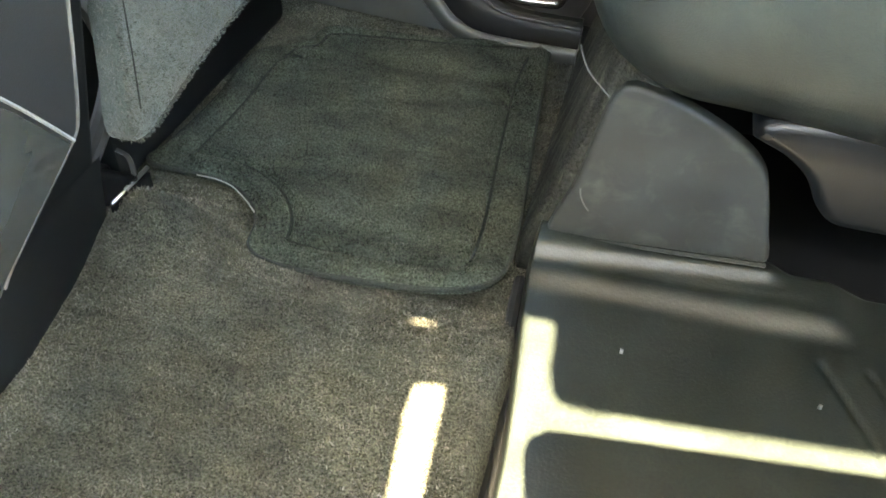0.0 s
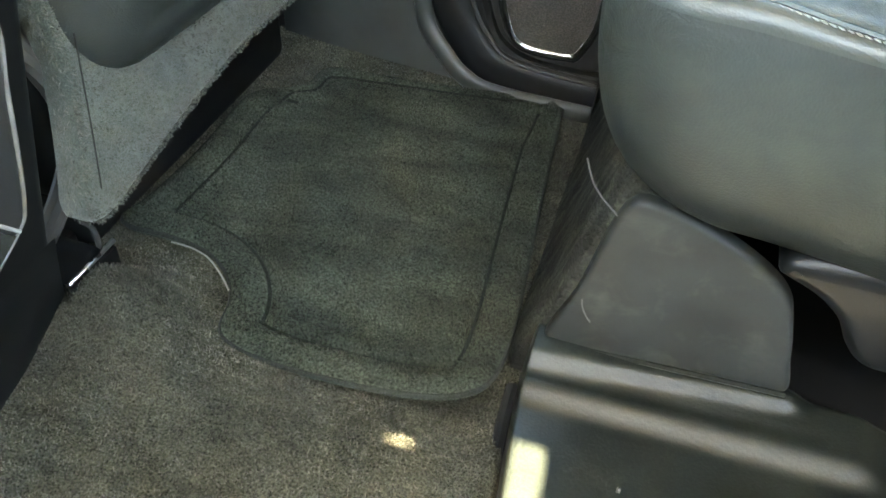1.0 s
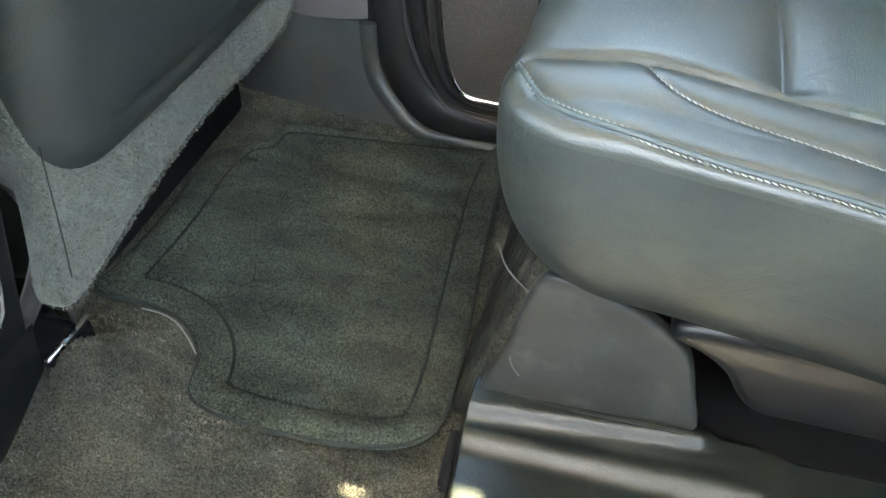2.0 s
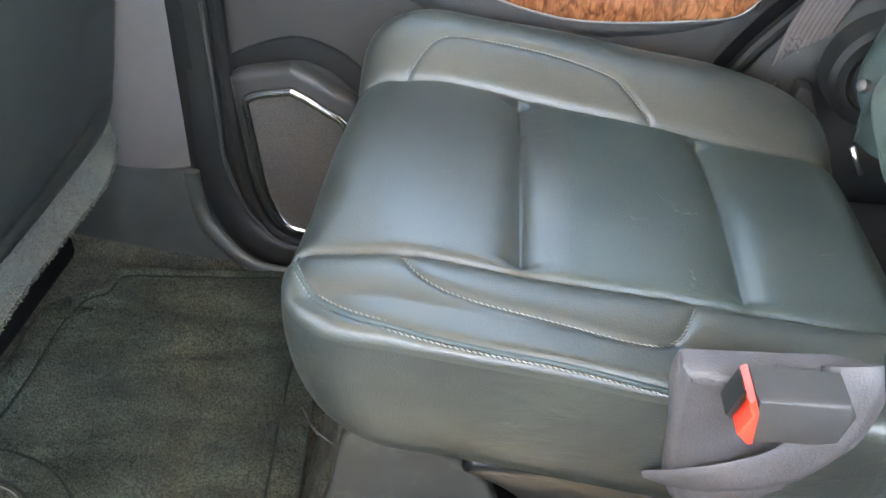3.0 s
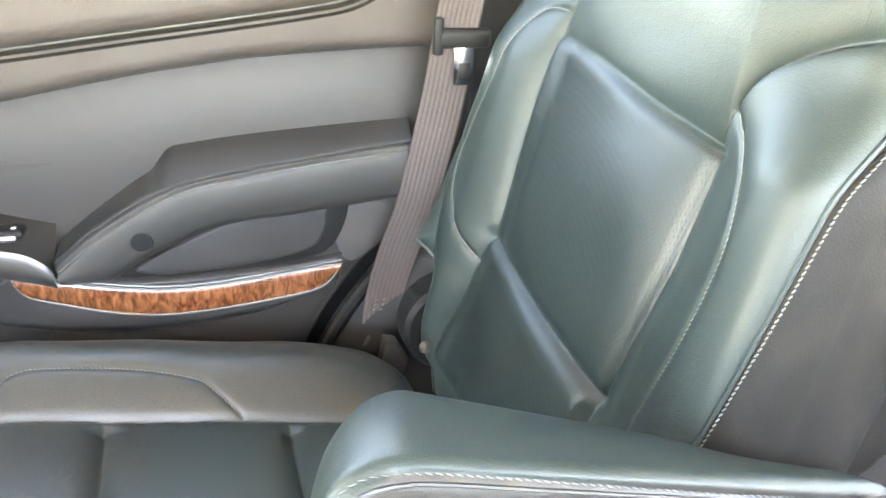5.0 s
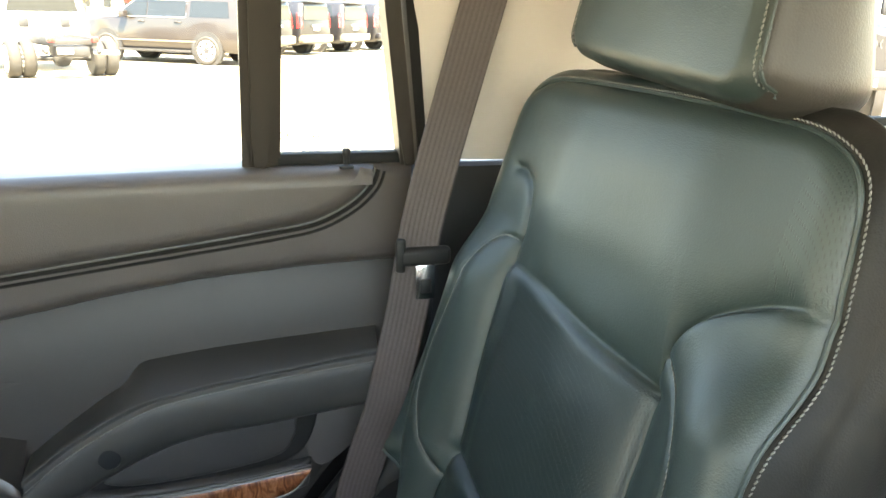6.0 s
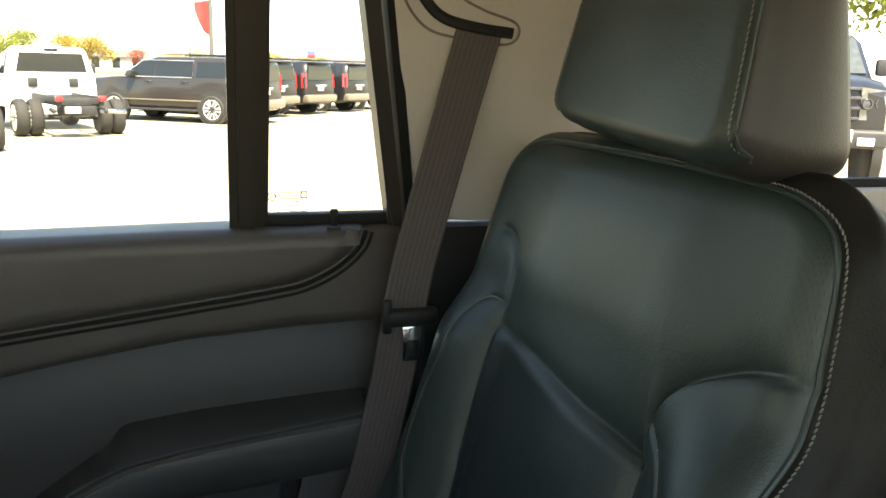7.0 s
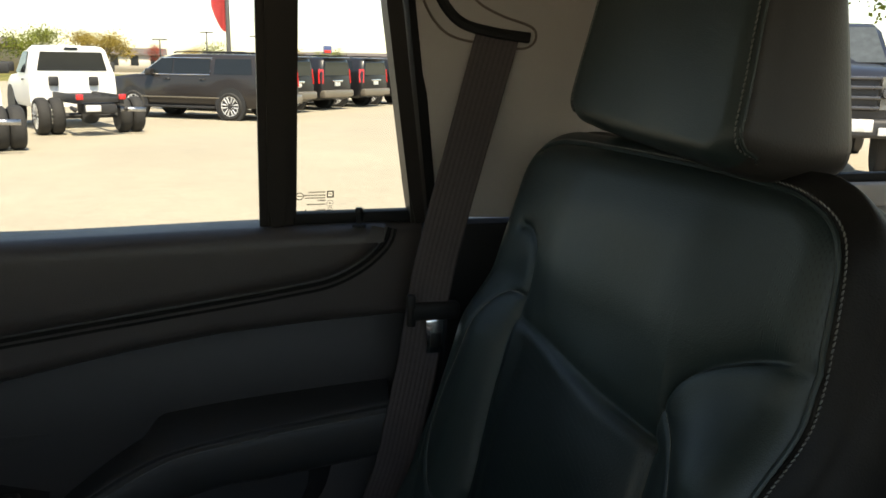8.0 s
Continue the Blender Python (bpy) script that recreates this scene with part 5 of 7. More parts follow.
    big = [np.array((0.150, 0.18)) + (p - np.array((0.150, 0.18))) * np.array((1.36, 1.33)) for p in sp]
    bm = bmesh.new()
    plate(bm, big, on_door(DOOR_Y), 0.030, 0.014, 5)
    pods = part("speaker_housing", bm, DOOR_VINYL, door, "dark grey speaker housing")
    bm = bmesh.new()
    plate(bm, [np.array((0.150, 0.18)) + (p - np.array((0.150, 0.18))) * np.array((1.08, 1.06)) for p in sp], on_door(DOOR_Y), 0.0320, 0.004)
    part("speaker_bezel", bm, PLASTIC_BLACK, pods, "black speaker bezel")
    bm = bmesh.new()
    plate(bm, sp, on_door(DOOR_Y), 0.0335, 0.004)
    part("speaker_mesh", bm, MESH_GRILLE, pods, "brown-grey speaker mesh")
    bm = bmesh.new()
    sweep(bm, [(p[0], DOOR_Y - 0.034, p[1]) for p in sp], 0.0058, 12, True, 0.7, (0, 1, 0))
    part("chrome_ring", bm, CHROME, pods, "chrome ring")
    # arch in black: the shade of a recessed step put into its colour
    bm = bmesh.new()
    arch = smooth_line([(0.046, 0.26), (0.060, 0.302), (0.097, 0.326), (0.155, 0.344), (0.20, 0.333), (0.232, 0.310), (0.275, 0.265)], 6)
    strip(bm, arch, 0.034, on_door(DOOR_Y), 0.012, 0.005)
    part("brow_shade", bm, RUBBER, pods)
    # lock pin
    bm = bmesh.new()
    lathe(bm, [(0.009, 0.0), (0.008, 0.003), (0.0036, 0.005), (0.0036, 0.013), (0.0052, 0.016), (0.0054, 0.021), (0.0040, 0.024), (0.0, 0.0245)], pose(0.784, 1.208, 0.860), 16)
    part("lock_pin", bm, PLASTIC_BLACK, door, "black lock pin")
    # window frame, divider bar and panes
    def lean(x, z, y=1.232):
        return Vector((x, y - (z - 0.86) * 0.30, z))
    def bar(name, p, q, w, d, mt, parent, bend=0.0):
        bm = bmesh.new()
        line = [lean(p[0] + (q[0] - p[0]) * t + bend * math.sin(math.pi * t), p[1] + (q[1] - p[1]) * t) for t in np.linspace(0, 1, 8)]
        verts = []
        for c in line:
            verts.append([bm.verts.new(c + Vector((sx * w / 2, sy * d / 2, 0))) for sx, sy in ((-1, -1), (1, -1), (1, 1), (-1, 1))])
        for A, B in zip(verts, verts[1:]):
            for k in range(4):
                bm.faces.new((A[k], A[(k + 1) % 4], B[(k + 1) % 4], B[k]))
        bm.faces.new(verts[0][::-1]); bm.faces.new(verts[-1])
        bmesh.ops.bevel(bm, geom=[e for e in bm.edges if abs((e.verts[0].co - e.verts[1].co).normalized().z) > 0.5], offset=min(w, d) * 0.25, segments=2, affect="EDGES")
        return part(name, bm, mt, parent)
    win = thing("window_1", "clear side window in a black frame with a fixed rear pane", "window", kind="structure", at=(0.5, 1.24, 0.86))
    bar("divider_bar", (0.685, 0.85), (0.685, 1.20), 0.022, 0.030, FRAME, win)
    bar("glass_channel", (0.700, 0.86), (0.702, 1.20), 0.016, 0.020, FRAME, win)
    bar("glass_channel", (0.669, 0.86), (0.669, 1.20), 0.010, 0.020, FRAME, win)
    bar("rear_frame", (0.862, 0.86), (0.800, 1.20), 0.018, 0.035, FRAME, win)
    bar("frame_seal", (0.880, 0.86), (0.822, 1.20), 0.012, 0.040, RUBBER, win)
    bar("frame_seal", (0.893, 0.86), (0.836, 1.20), 0.012, 0.030, FRAME, win)
    bar("front_frame", (0.04, 0.86), (0.12, 1.20), 0.05, 0.035, PLASTIC_BLACK, win)
    bm = bmesh.new()
    box(bm, 0.69, 0.87, 1.222, 1.245, 0.862, 0.876, 0.003)
    part("lower_channel", bm, RUBBER, win)
    bm = bmesh.new()
    box(bm, 0.02, 0.90, 1.11, 1.15, 1.19, 1.215, 0.004)
    part("top_frame", bm, PLASTIC_BLACK, win)
    for x0, x1, nm in ((0.06, 0.688, "main_pane"), (0.70, 0.866, "rear_pane")):
        bm = bmesh.new()
        quad = [lean(x0, 0.85, 1.240), lean(x1, 0.85, 1.240), lean(x1 - (0.05 if nm == "rear_pane" else 0), 1.20, 1.240), lean(x0, 1.20, 1.240)]
        bm.faces.new([bm.verts.new(v) for v in quad])
        bmesh.ops.solidify(bm, geom=bm.faces[:], thickness=0.004)
        pane = part(nm, bm, GLASS, win, smooth=False)
        pane.visible_shadow = False
    # glass marking as plain bars
    ink = material("dark_print", (0.012, 0.011, 0.009), 0.6, grain=200, bump=0.0)
    bm = bmesh.new()
    def mark(x0, x1, z0, z1):
        q = [lean(x0, z0, 1.2365), lean(x1, z0, 1.2365), lean(x1, z1, 1.2365), lean(x0, z1, 1.2365)]
        bm.faces.new([bm.verts.new(v) for v in q])
    rng = random.Random(12)
    for x0, x1, z in ((0.724, 0.745, 0.9020), (0.718, 0.745, 0.8980), (0.720, 0.745, 0.8945), (0.735, 0.745, 0.8910), (0.722, 0.745, 0.8860), (0.734, 0.745, 0.8785), (0.720, 0.7215, 0.8785)):
        x = x0
        while x < x1:
            w = rng.uniform(0.0007, 0.0016)
            mark(x, min(x + w, x1), z - 0.0009, z + 0.0009)
            x += w + 0.0006
    def ring(x, z, r0, r1, n=20):
        for k in range(n):
            w0, w1 = 2 * math.pi * k / n, 2 * math.pi * (k + 1) / n
            q = [lean(x + r * math.cos(w), z + r * math.sin(w), 1.2365) for r, w in ((r1, w0), (r1, w1), (r0, w1), (r0, w0))]
            bm.faces.new([bm.verts.new(v) for v in q])
    ring(0.713, 0.8970, 0.0040, 0.0051); ring(0.7505, 0.8870, 0.0037, 0.0042); ring(0.7505, 0.8785, 0.0031, 0.0036)
    mark(0.7100, 0.7160, 0.8966, 0.8976); mark(0.7495, 0.7515, 0.8862, 0.8880); mark(0.7490, 0.7520, 0.8778, 0.8790)
    for x0, x1, z0, z1 in ((0.7465, 0.7550, 0.9020, 0.9035), (0.7465, 0.7550, 0.8945, 0.8960), (0.7465, 0.7480, 0.8960, 0.9020), (0.7535, 0.7550, 0.8960, 0.9020), (0.7490, 0.7525, 0.8988, 0.8996)):
        mark(x0, x1, z0, z1)
    part("glass_marking", bm, ink, win, "small dark printed glass marking", smooth=False)


rear_door()


# ---- pillars and side trim ----
def side_trim():
    b = thing("wall_side", "grey car side trim with pillars round the door", "car body", kind="structure", at=(0.0, 1.24, 0.0))
    # B pillar, lower and upper piece
    def pillar(name, z0, z1, x0, x1, lean, mt, y=1.175):
        def f(U, V):
            w = U
            x = x0 + (x1 - x0) * w + lean * (V - z0)
            yy = y + 0.05 * np.abs(w - 0.40) ** 2.2 - np.maximum(V - 0.86, 0) * 0.3
            return x, yy, V
        return sheet_mesh(name, f, np.linspace(0, 1, 30), np.linspace(z0, z1, 16), mt, b)
    pillar("pillar_trim", 0.1615, 1.2, -0.130, -0.006, 0.03, material("pillar_plastic", (0.082, 0.075, 0.073), 0.55, spec=0.3, grain=900, bump=0.25, dist=0.0003, kind="voronoi", var=0.1))
    KICK = material("kick_plastic", (0.042, 0.044, 0.0405), 0.42, spec=0.4, grain=700, bump=0.3, dist=0.0004, var=0.25, var_scale=14)
    def kick(U, V):
        x = -0.215 + 0.215 * U + 0.085 * (1 - V) ** 2 * U ** 3
        y = 1.180 + 0.03 * np.abs(U - 0.5) ** 2 - 0.012 * (1 - V) ** 2 * (0.4 + U) + 0.012 * step01(0.9, 1.0, U)
        zb = 0.022 - 0.020 * U ** 2
        return x, y, zb + (0.158 - zb) * V
    sheet_mesh("kick_panel", kick, np.linspace(0, 1, 40), np.linspace(0, 1, 24), KICK, b, "black lower pillar trim")
    bm = bmesh.new()
    sweep(bm, smooth_line([(0.062, 1.210, 0.60), (0.056, 1.207, 0.30), (0.058, 1.205, 0.17), (0.074, 1.20, 0.10), (0.10, 1.195, 0.055), (0.15, 1.19, 0.035), (0.24, 1.19, 0.03)], 8), 0.012, 10, False, 1.0, (0, 1, 0))
    part("door_seal", bm, RUBBER, b, "black rubber door seal")
    bm = bmesh.new()
    sweep(bm, smooth_line([(0.020, 1.205, 0.60), (0.018, 1.203, 0.30), (0.020, 1.200, 0.17), (0.036, 1.195, 0.095), (0.068, 1.187, 0.045), (0.12, 1.180, 0.018), (0.24, 1.178, 0.008)], 8), 0.030, 14, False, 0.45, (0, 1, 0))
    part("pillar_edge", bm, PLASTIC_BLACK, b, "black rounded sill edge")
    # thin paler tube that draws the highlight along the sill edge
    bm = bmesh.new()
    sweep(bm, smooth_line([(0.046, 1.190, 0.60), (0.045, 1.188, 0.28), (0.045, 1.187, 0.18), (0.062, 1.184, 0.116), (0.088, 1.180, 0.072), (0.13, 1.172, 0.045), (0.24, 1.170, 0.035)], 8), 0.0028, 6)
    part("sill_highlight", bm, PLASTIC, b, "thin grey tube for the highlight on the sill edge")
    bm = bmesh.new()
    sweep(bm, smooth_line([(-0.006, 1.180, 0.16), (-0.004, 1.178, 0.11), (0.006, 1.172, 0.074), (0.030, 1.164, 0.048), (0.060, 1.156, 0.022), (0.108, 1.152, 0.006), (0.24, 1.152, 0.0)], 8), 0.013, 14, False, 0.6, (0, 1, 0))
    part("sill_lip", bm, KICK, b, "rounded black lip along the sill")
    bm = bmesh.new()
    box(bm, -1.3, -0.16, 1.19, 1.26, -0.02, 0.84)
    box(bm, -0.155, 0.02, 1.19, 1.26, -0.02, 1.2)
    box(bm, 0.02, 1.42, 1.275, 1.31, -0.20, 0.85)
    box(bm, 0.05, 1.40, 1.215, 1.275, -0.05, 0.012)
    part("body_side", bm, PLASTIC_BLACK, b)
    # rear wheel-arch corner behind the door
    bm = bmesh.new()
    sweep(bm, smooth_line([(0.672, 1.205, 0.20), (0.69, 1.203, 0.30), (0.725, 1.20, 0.378), (0.765, 1.198, 0.436), (0.815, 1.198, 0.495), (0.86, 1.20, 0.57), (0.882, 1.205, 0.66), (0.89, 1.215, 0.86)], 8), 0.010, 10, False, 1.0, (0, 1, 0))
    part("door_seal", bm, RUBBER, b)
    def arch(U, V):
        line = np.array(smooth_line([(0.685, 0.0), (0.70, 0.29), (0.735, 0.37), (0.775, 0.428), (0.825, 0.487), (0.87, 0.56), (0.892, 0.65), (0.90, 0.86)], 8))
        t = np.linspace(0, 1, len(line))
        x = np.interp(U, t, line[:, 0]) + 0.5 * V
        z = np.interp(U, t, line[:, 1])
        return x, 1.198 - 0.03 * np.sin(np.clip(V * 6, 0, 1) * math.pi / 2) * (1 - step01(0.6, 0.75, z)) + 0 * U, z
    sheet_mesh("arch_trim", arch, np.linspace(0, 1, 50), np.linspace(0, 1, 40), PLASTIC_BLACK, b, "black wheel-arch trim")
    # upper pillar in pale cloth, with the belt guide slot
    def cpillar(U, V):
        x = 0.885 - 0.19 * (V - 0.868) + U * 0.52
        y = 1.215 - 0.33 * (V - 0.868) - 0.03 * np.sin(np.clip(U * 3, 0, 1) * math.pi / 2) + 0.02 * step01(0.5, 1.0, U)
        return x, y, V
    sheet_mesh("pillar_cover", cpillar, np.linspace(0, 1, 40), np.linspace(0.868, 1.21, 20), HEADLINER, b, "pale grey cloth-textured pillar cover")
    def pil(x, z, off=0.0):
        u = np.clip((x - 0.885 + 0.19 * (z - 0.868)) / 0.52, 0, 1)
        y = 1.215 - 0.33 * (z - 0.868) - 0.03 * math.sin(min(u * 3, 1) * math.pi / 2) - off
        return (x, y, z)
    slot = smooth_line([(0.852, 1.150), (0.868, 1.122), (0.890, 1.103), (0.925, 1.094), (0.965, 1.089)], 8)
    bm = bmesh.new()
    sweep(bm, [pil(p[0], p[1], 0.0) for p in slot], 0.0065, 8, False, 0.8, (0, 1, 0))
    part("belt_slot", bm, PLASTIC_BLACK, b, "dark belt slot")
    bm = bmesh.new()
    rim = smooth_line([(0.838, 1.14), (0.856, 1.108), (0.882, 1.088), (0.93, 1.080), (0.960, 1.077), (0.972, 1.086), (0.966, 1.100), (0.93, 1.112), (0.90, 1.128), (0.885, 1.155)], 8)
    sweep(bm, [pil(p[0], p[1], 0.0) for p in rim], 0.0016, 6, False, 1, (0, 1, 0))
    part("slot_rim", bm, material("rim_brown", (0.13, 0.10, 0.08), 0.6), b)


side_trim()


def seat_belt():
    belt = thing("seat_belt", "dark grey-brown woven seat belt hanging from the pillar", "seat belt", at=(0.85, 1.17, 0.35))
    path = smooth_line([(0.934, 1.118, 1.113), (0.905, 1.140, 0.98), (0.880, 1.150, 0.875), (0.862, 1.152, 0.795), (0.846, 1.148, 0.70), (0.830, 1.143, 0.63), (0.818, 1.150, 0.565), (0.803, 1.170, 0.50), (0.788, 1.184, 0.43), (0.781, 1.188, 0.368)], 10)
    P = resample(path, 0.006)
    n = len(P)
    bm = bmesh.new()
    rows = []
    ribs = 9
    for i, p in enumerate(P):
        t = P[min(i + 1, n - 1)] - P[max(i - 1, 0)]
        t = t / np.linalg.norm(t)
        side = np.cross(t, np.array([0.12, 1, 0.0]))
        side = side / np.linalg.norm(side)
        if side[0] < 0:
            side = -side
        out = np.cross(side, t)
        out = out if out[1] < 0 else -out
        w = 0.0250
        row = [bm.verts.new(p + side * w * (2 * (k + f) / ribs - 1) + out * q) for k in range(ribs) for f, q in ((0.0, 0.0021), (0.20, 0.0025), (0.50, 0.0027), (0.80, 0.0025))]
        row.append(bm.verts.new(p + side * w + out * 0.0012))
        row += [bm.verts.new(p + side * w), bm.verts.new(p - side * w)]
        rows.append(row)
    m = ribs * 4 + 1
    for A, B in zip(rows, rows[1:]):
        for k in range(m + 2):
            j = (k + 1) % (m + 2)
            bm.faces.new((A[k], A[j], B[j], B[k])).material_index = 1 if k < m - 1 and k % 4 in (0, 3) else 0
    bm.faces.new(rows[0]); bm.faces.new(rows[-1][::-1])
    part("webbing", bm, [WEBBING, WEBBING_SHADE], belt, sharp=0)
    bm = bmesh.new()
    box(bm, 0.832, 0.898, 1.140, 1.156, 0.752, 0.775, 0.007, 3)
    stop = part("tongue_grip", bm, PLASTIC_BLACK, belt, "black plastic tongue grip")
    bm = bmesh.new()
    box(bm, 0.853, 0.877, 1.138, 1.143, 0.712, 0.755, 0.002, 2)
    part("tongue", bm, CHROME, stop, "chrome latch tongue")
    bm = bmesh.new()
    box(bm, 0.859, 0.872, 1.1365, 1.1385, 0.720, 0.738, 0.0008, 1)
    part("tongue_hole", bm, PLASTIC_BLACK, stop)
    bm = bmesh.new()
    box(bm, 0.830, 0.842, 1.140, 1.150, 0.745, 0.787, 0.004, 2)
    part("grip_ear", bm, PLASTIC_BLACK, stop)
    bm = bmesh.new()
    box(bm, 0.752, 0.800, 1.186, 1.206, 0.300, 0.368, 0.006, 3)
    part("anchor_cover", bm, PLASTIC_BLACK, belt, "black plastic belt anchor")
    bm = bmesh.new()
    plate(bm, [(0.756, 0.352), (0.764, 0.366), (0.768, 0.362), (0.762, 0.336), (0.756, 0.330)], lambda a, b, h: (a, 1.190 - h, b), 0.012, 0.002, 2)
    part("anchor_latch", bm, PLASTIC_GREY, belt, "grey anchor latch")
    bm = bmesh.new()
    plate(bm, [(0.776, 0.384), (0.792, 0.380), (0.808, 0.350), (0.790, 0.306), (0.764, 0.306)], lambda a, b, h: (a, 1.150 - h, b), 0.022, 0.004, 3)
    part("belt_guide", bm, PLASTIC, belt, "dark bevelled belt guide")
    bm = bmesh.new()
    lathe(bm, [(0.0, 0.006), (0.006, 0.005), (0.007, 0.0)], pose(0.703, 1.19, 0.327, 90), 12)
    part("anchor_bolt", bm, STEEL, belt)
    # sewn end: rows of slanted thread across the webbing
    for k in range(8):
        c = 0.7665 + 0.0052 * k
        stitches("sewn_end", [(c + 0.20 * (z - 0.40), 1.1835 + 0.06 * (0.41 - z), z) for z in np.linspace(0.394, 0.424, 9)], belt, THREAD_DARK if k % 2 else WEBBING, step=0.0052, length=0.0062, r=0.0009, tilt=1.3 if k % 2 else -1.3, up=(0, -1, 0))


seat_belt()

# ---- the front passenger seat, seen from behind ----
def front_seat():
    s = thing("front_seat", "black leather front seat with a grey fleece flap behind", "car seat", at=(-0.35, 0.9, 0.0))
    # seat back shell, rounded at its foot
    pad = Cushion((0.93, 0.385), (0.268, 0.342), 0.075, 0.05, 0.12, lambda A, B: 0.06 + 0.012 * np.cos((A - 0.93) * 5) + groove(A, B, [([(0.74, 0.105), (0.89, 0.10), (1.06, 0.112), (1.16, 0.13)], 0.005, 0.007)]),
                  lambda A, B, H: (-0.150 + 0.24 * (B - 0.1) + 0.97 * H, A + 0 * B, 0.185 + 0.97 * B - 0.24 * H), tuck=0.0, bulge=0.0)
    pad.build("back_panel", [LEATHER_PANEL], s, "black leather back panel", nr=50, na=240)
    # fleece flap between the back and the floor
    bm = bmesh.new()
    out = smooth_line([(0.654, 0.40), (0.654, 0.32), (0.654, 0.26), (0.636, 0.20), (0.619, 0.158), (0.624, 0.139), (0.648, 0.133), (0.69, 0.140), (0.78, 0.156), (0.90, 0.167), (1.05, 0.165), (1.14, 0.172), (1.20, 0.225), (1.20, 0.30), (0.9, 0.31), (0.74, 0.34), (0.70, 0.40)], 5, True)
    plate(bm, out, lambda a, b, h: (-0.125 + h - 0.1 * (b - 0.16), a, b), 0.025, 0.010, 5)
    flap = part("fleece_flap", bm, FLEECE, s, "grey fleece flap")
    rng = np.random.default_rng(9)
    Q = np.stack([rng.uniform(0.62, 1.2, 85000), rng.uniform(0.135, 0.40, 85000)], 1)
    Q = Q[within(out, Q)]
    FUZZ = fibre("fleece_fibre", (0.094, 0.096, 0.082), 0.5, [(60, 0.8, 1.15, (1, 1, 1))])
    pile("nap", flap, np.column_stack([-0.100 - 0.1 * (Q[:, 1] - 0.16), Q]), (1, 0, -0.2), 0.0030, 0.0010, 0.7, FUZZ, 13)
    rim = resample([tuple(p) for p in out] + [tuple(out[0])], 0.0004)
    pile("nap", flap, np.column_stack([-0.112 - 0.1 * (rim[:, 1] - 0.16) + rng.uniform(-0.008, 0.008, len(rim)), rim]), (0.3, 0, -1), 0.004, 0.0010, 0.7, FUZZ, 14)
    bm = bmesh.new()
    sweep(bm, smooth_line([(-0.098, 0.640, 0.165), (-0.100, 0.652, 0.22), (-0.105, 0.668, 0.29)], 6), 0.0007, 5)
    part("flap_seam", bm, PLASTIC_BLACK, s)
    # black block added where the floor under the seat lies in shade
    bm = bmesh.new()
    box(bm, -0.70, -0.212, 0.72, 1.172, -0.01, 0.15, 0.012, 2)
    part("under_shade_block", bm, RUBBER, s, "black block standing in for the shade under the seat")
    # side shield and seat rail
    bm = bmesh.new()
    box(bm, -0.75, -0.16, 0.66, 1.16, 0.10, 0.24, 0.03, 3)
    part("seat_base", bm, PLASTIC_BLACK, s)
    bm = bmesh.new()
    sweep(bm, smooth_line([(-0.19, 0.640, 0.36), (-0.150, 0.650, 0.285), (-0.138, 0.664, 0.235), (-0.135, 0.664, 0.20), (-0.140, 0.650, 0.16), (-0.165, 0.625, 0.10), (-0.21, 0.60, 0.03)], 8), 0.010, 10)
    part("side_shield", bm, PLASTIC_GREY, s, "grey plastic side shield")
    for y in (0.665, 1.10):
        bm = bmesh.new()
        box(bm, -0.70, -0.30 if y > 1 else -0.19, y - 0.02, y + 0.02, 0.0, 0.055, 0.006)
        part("seat_rail", bm, PLASTIC_BLACK, s)
    bm = bmesh.new()
    out = smooth_line([(0.610, 0.0), (0.612, 0.035), (0.622, 0.050), (0.640, 0.056), (0.652, 0.066), (0.664, 0.064), (0.672, 0.045), (0.674, 0.0)], 4, True)
    plate(bm, out, lambda a, b, h: (-0.205 + h, a, b), 0.062, 0.008, 4)
    TRAY = material("rail_black", (0.005, 0.005, 0.005), 0.7, spec=0.05, grain=300, bump=0.1)
    part("rail_cover", bm, TRAY, s)
    bm = bmesh.new()
    sweep(bm, smooth_line([(-0.150, 0.640, 0.030), (-0.146, 0.655, 0.045), (-0.147, 0.664, 0.064), (-0.152, 0.668, 0.082), (-0.162, 0.666, 0.090)], 6), 0.0030, 8, flat=0.5)
    part("rail_bracket", bm, material("bracket_steel", (0.022, 0.020, 0.018), 0.45, 0.2, grain=200, bump=0.2, var=0.4, var_scale=30), s, "dull steel bracket")
    bm = bmesh.new()
    box(bm, -0.138, -0.130, 0.606, 0.668, 0.0, 0.068, 0.002)
    part("rail_side", bm, TRAY, s)
    bm = bmesh.new()
    sweep(bm, [(-0.1325, 0.604, 0.0735), (-0.1335, 0.670, 0.0715)], 0.0022, 8)
    part("rail_edge", bm, STEEL, s, "worn bright rail edge")


front_seat()


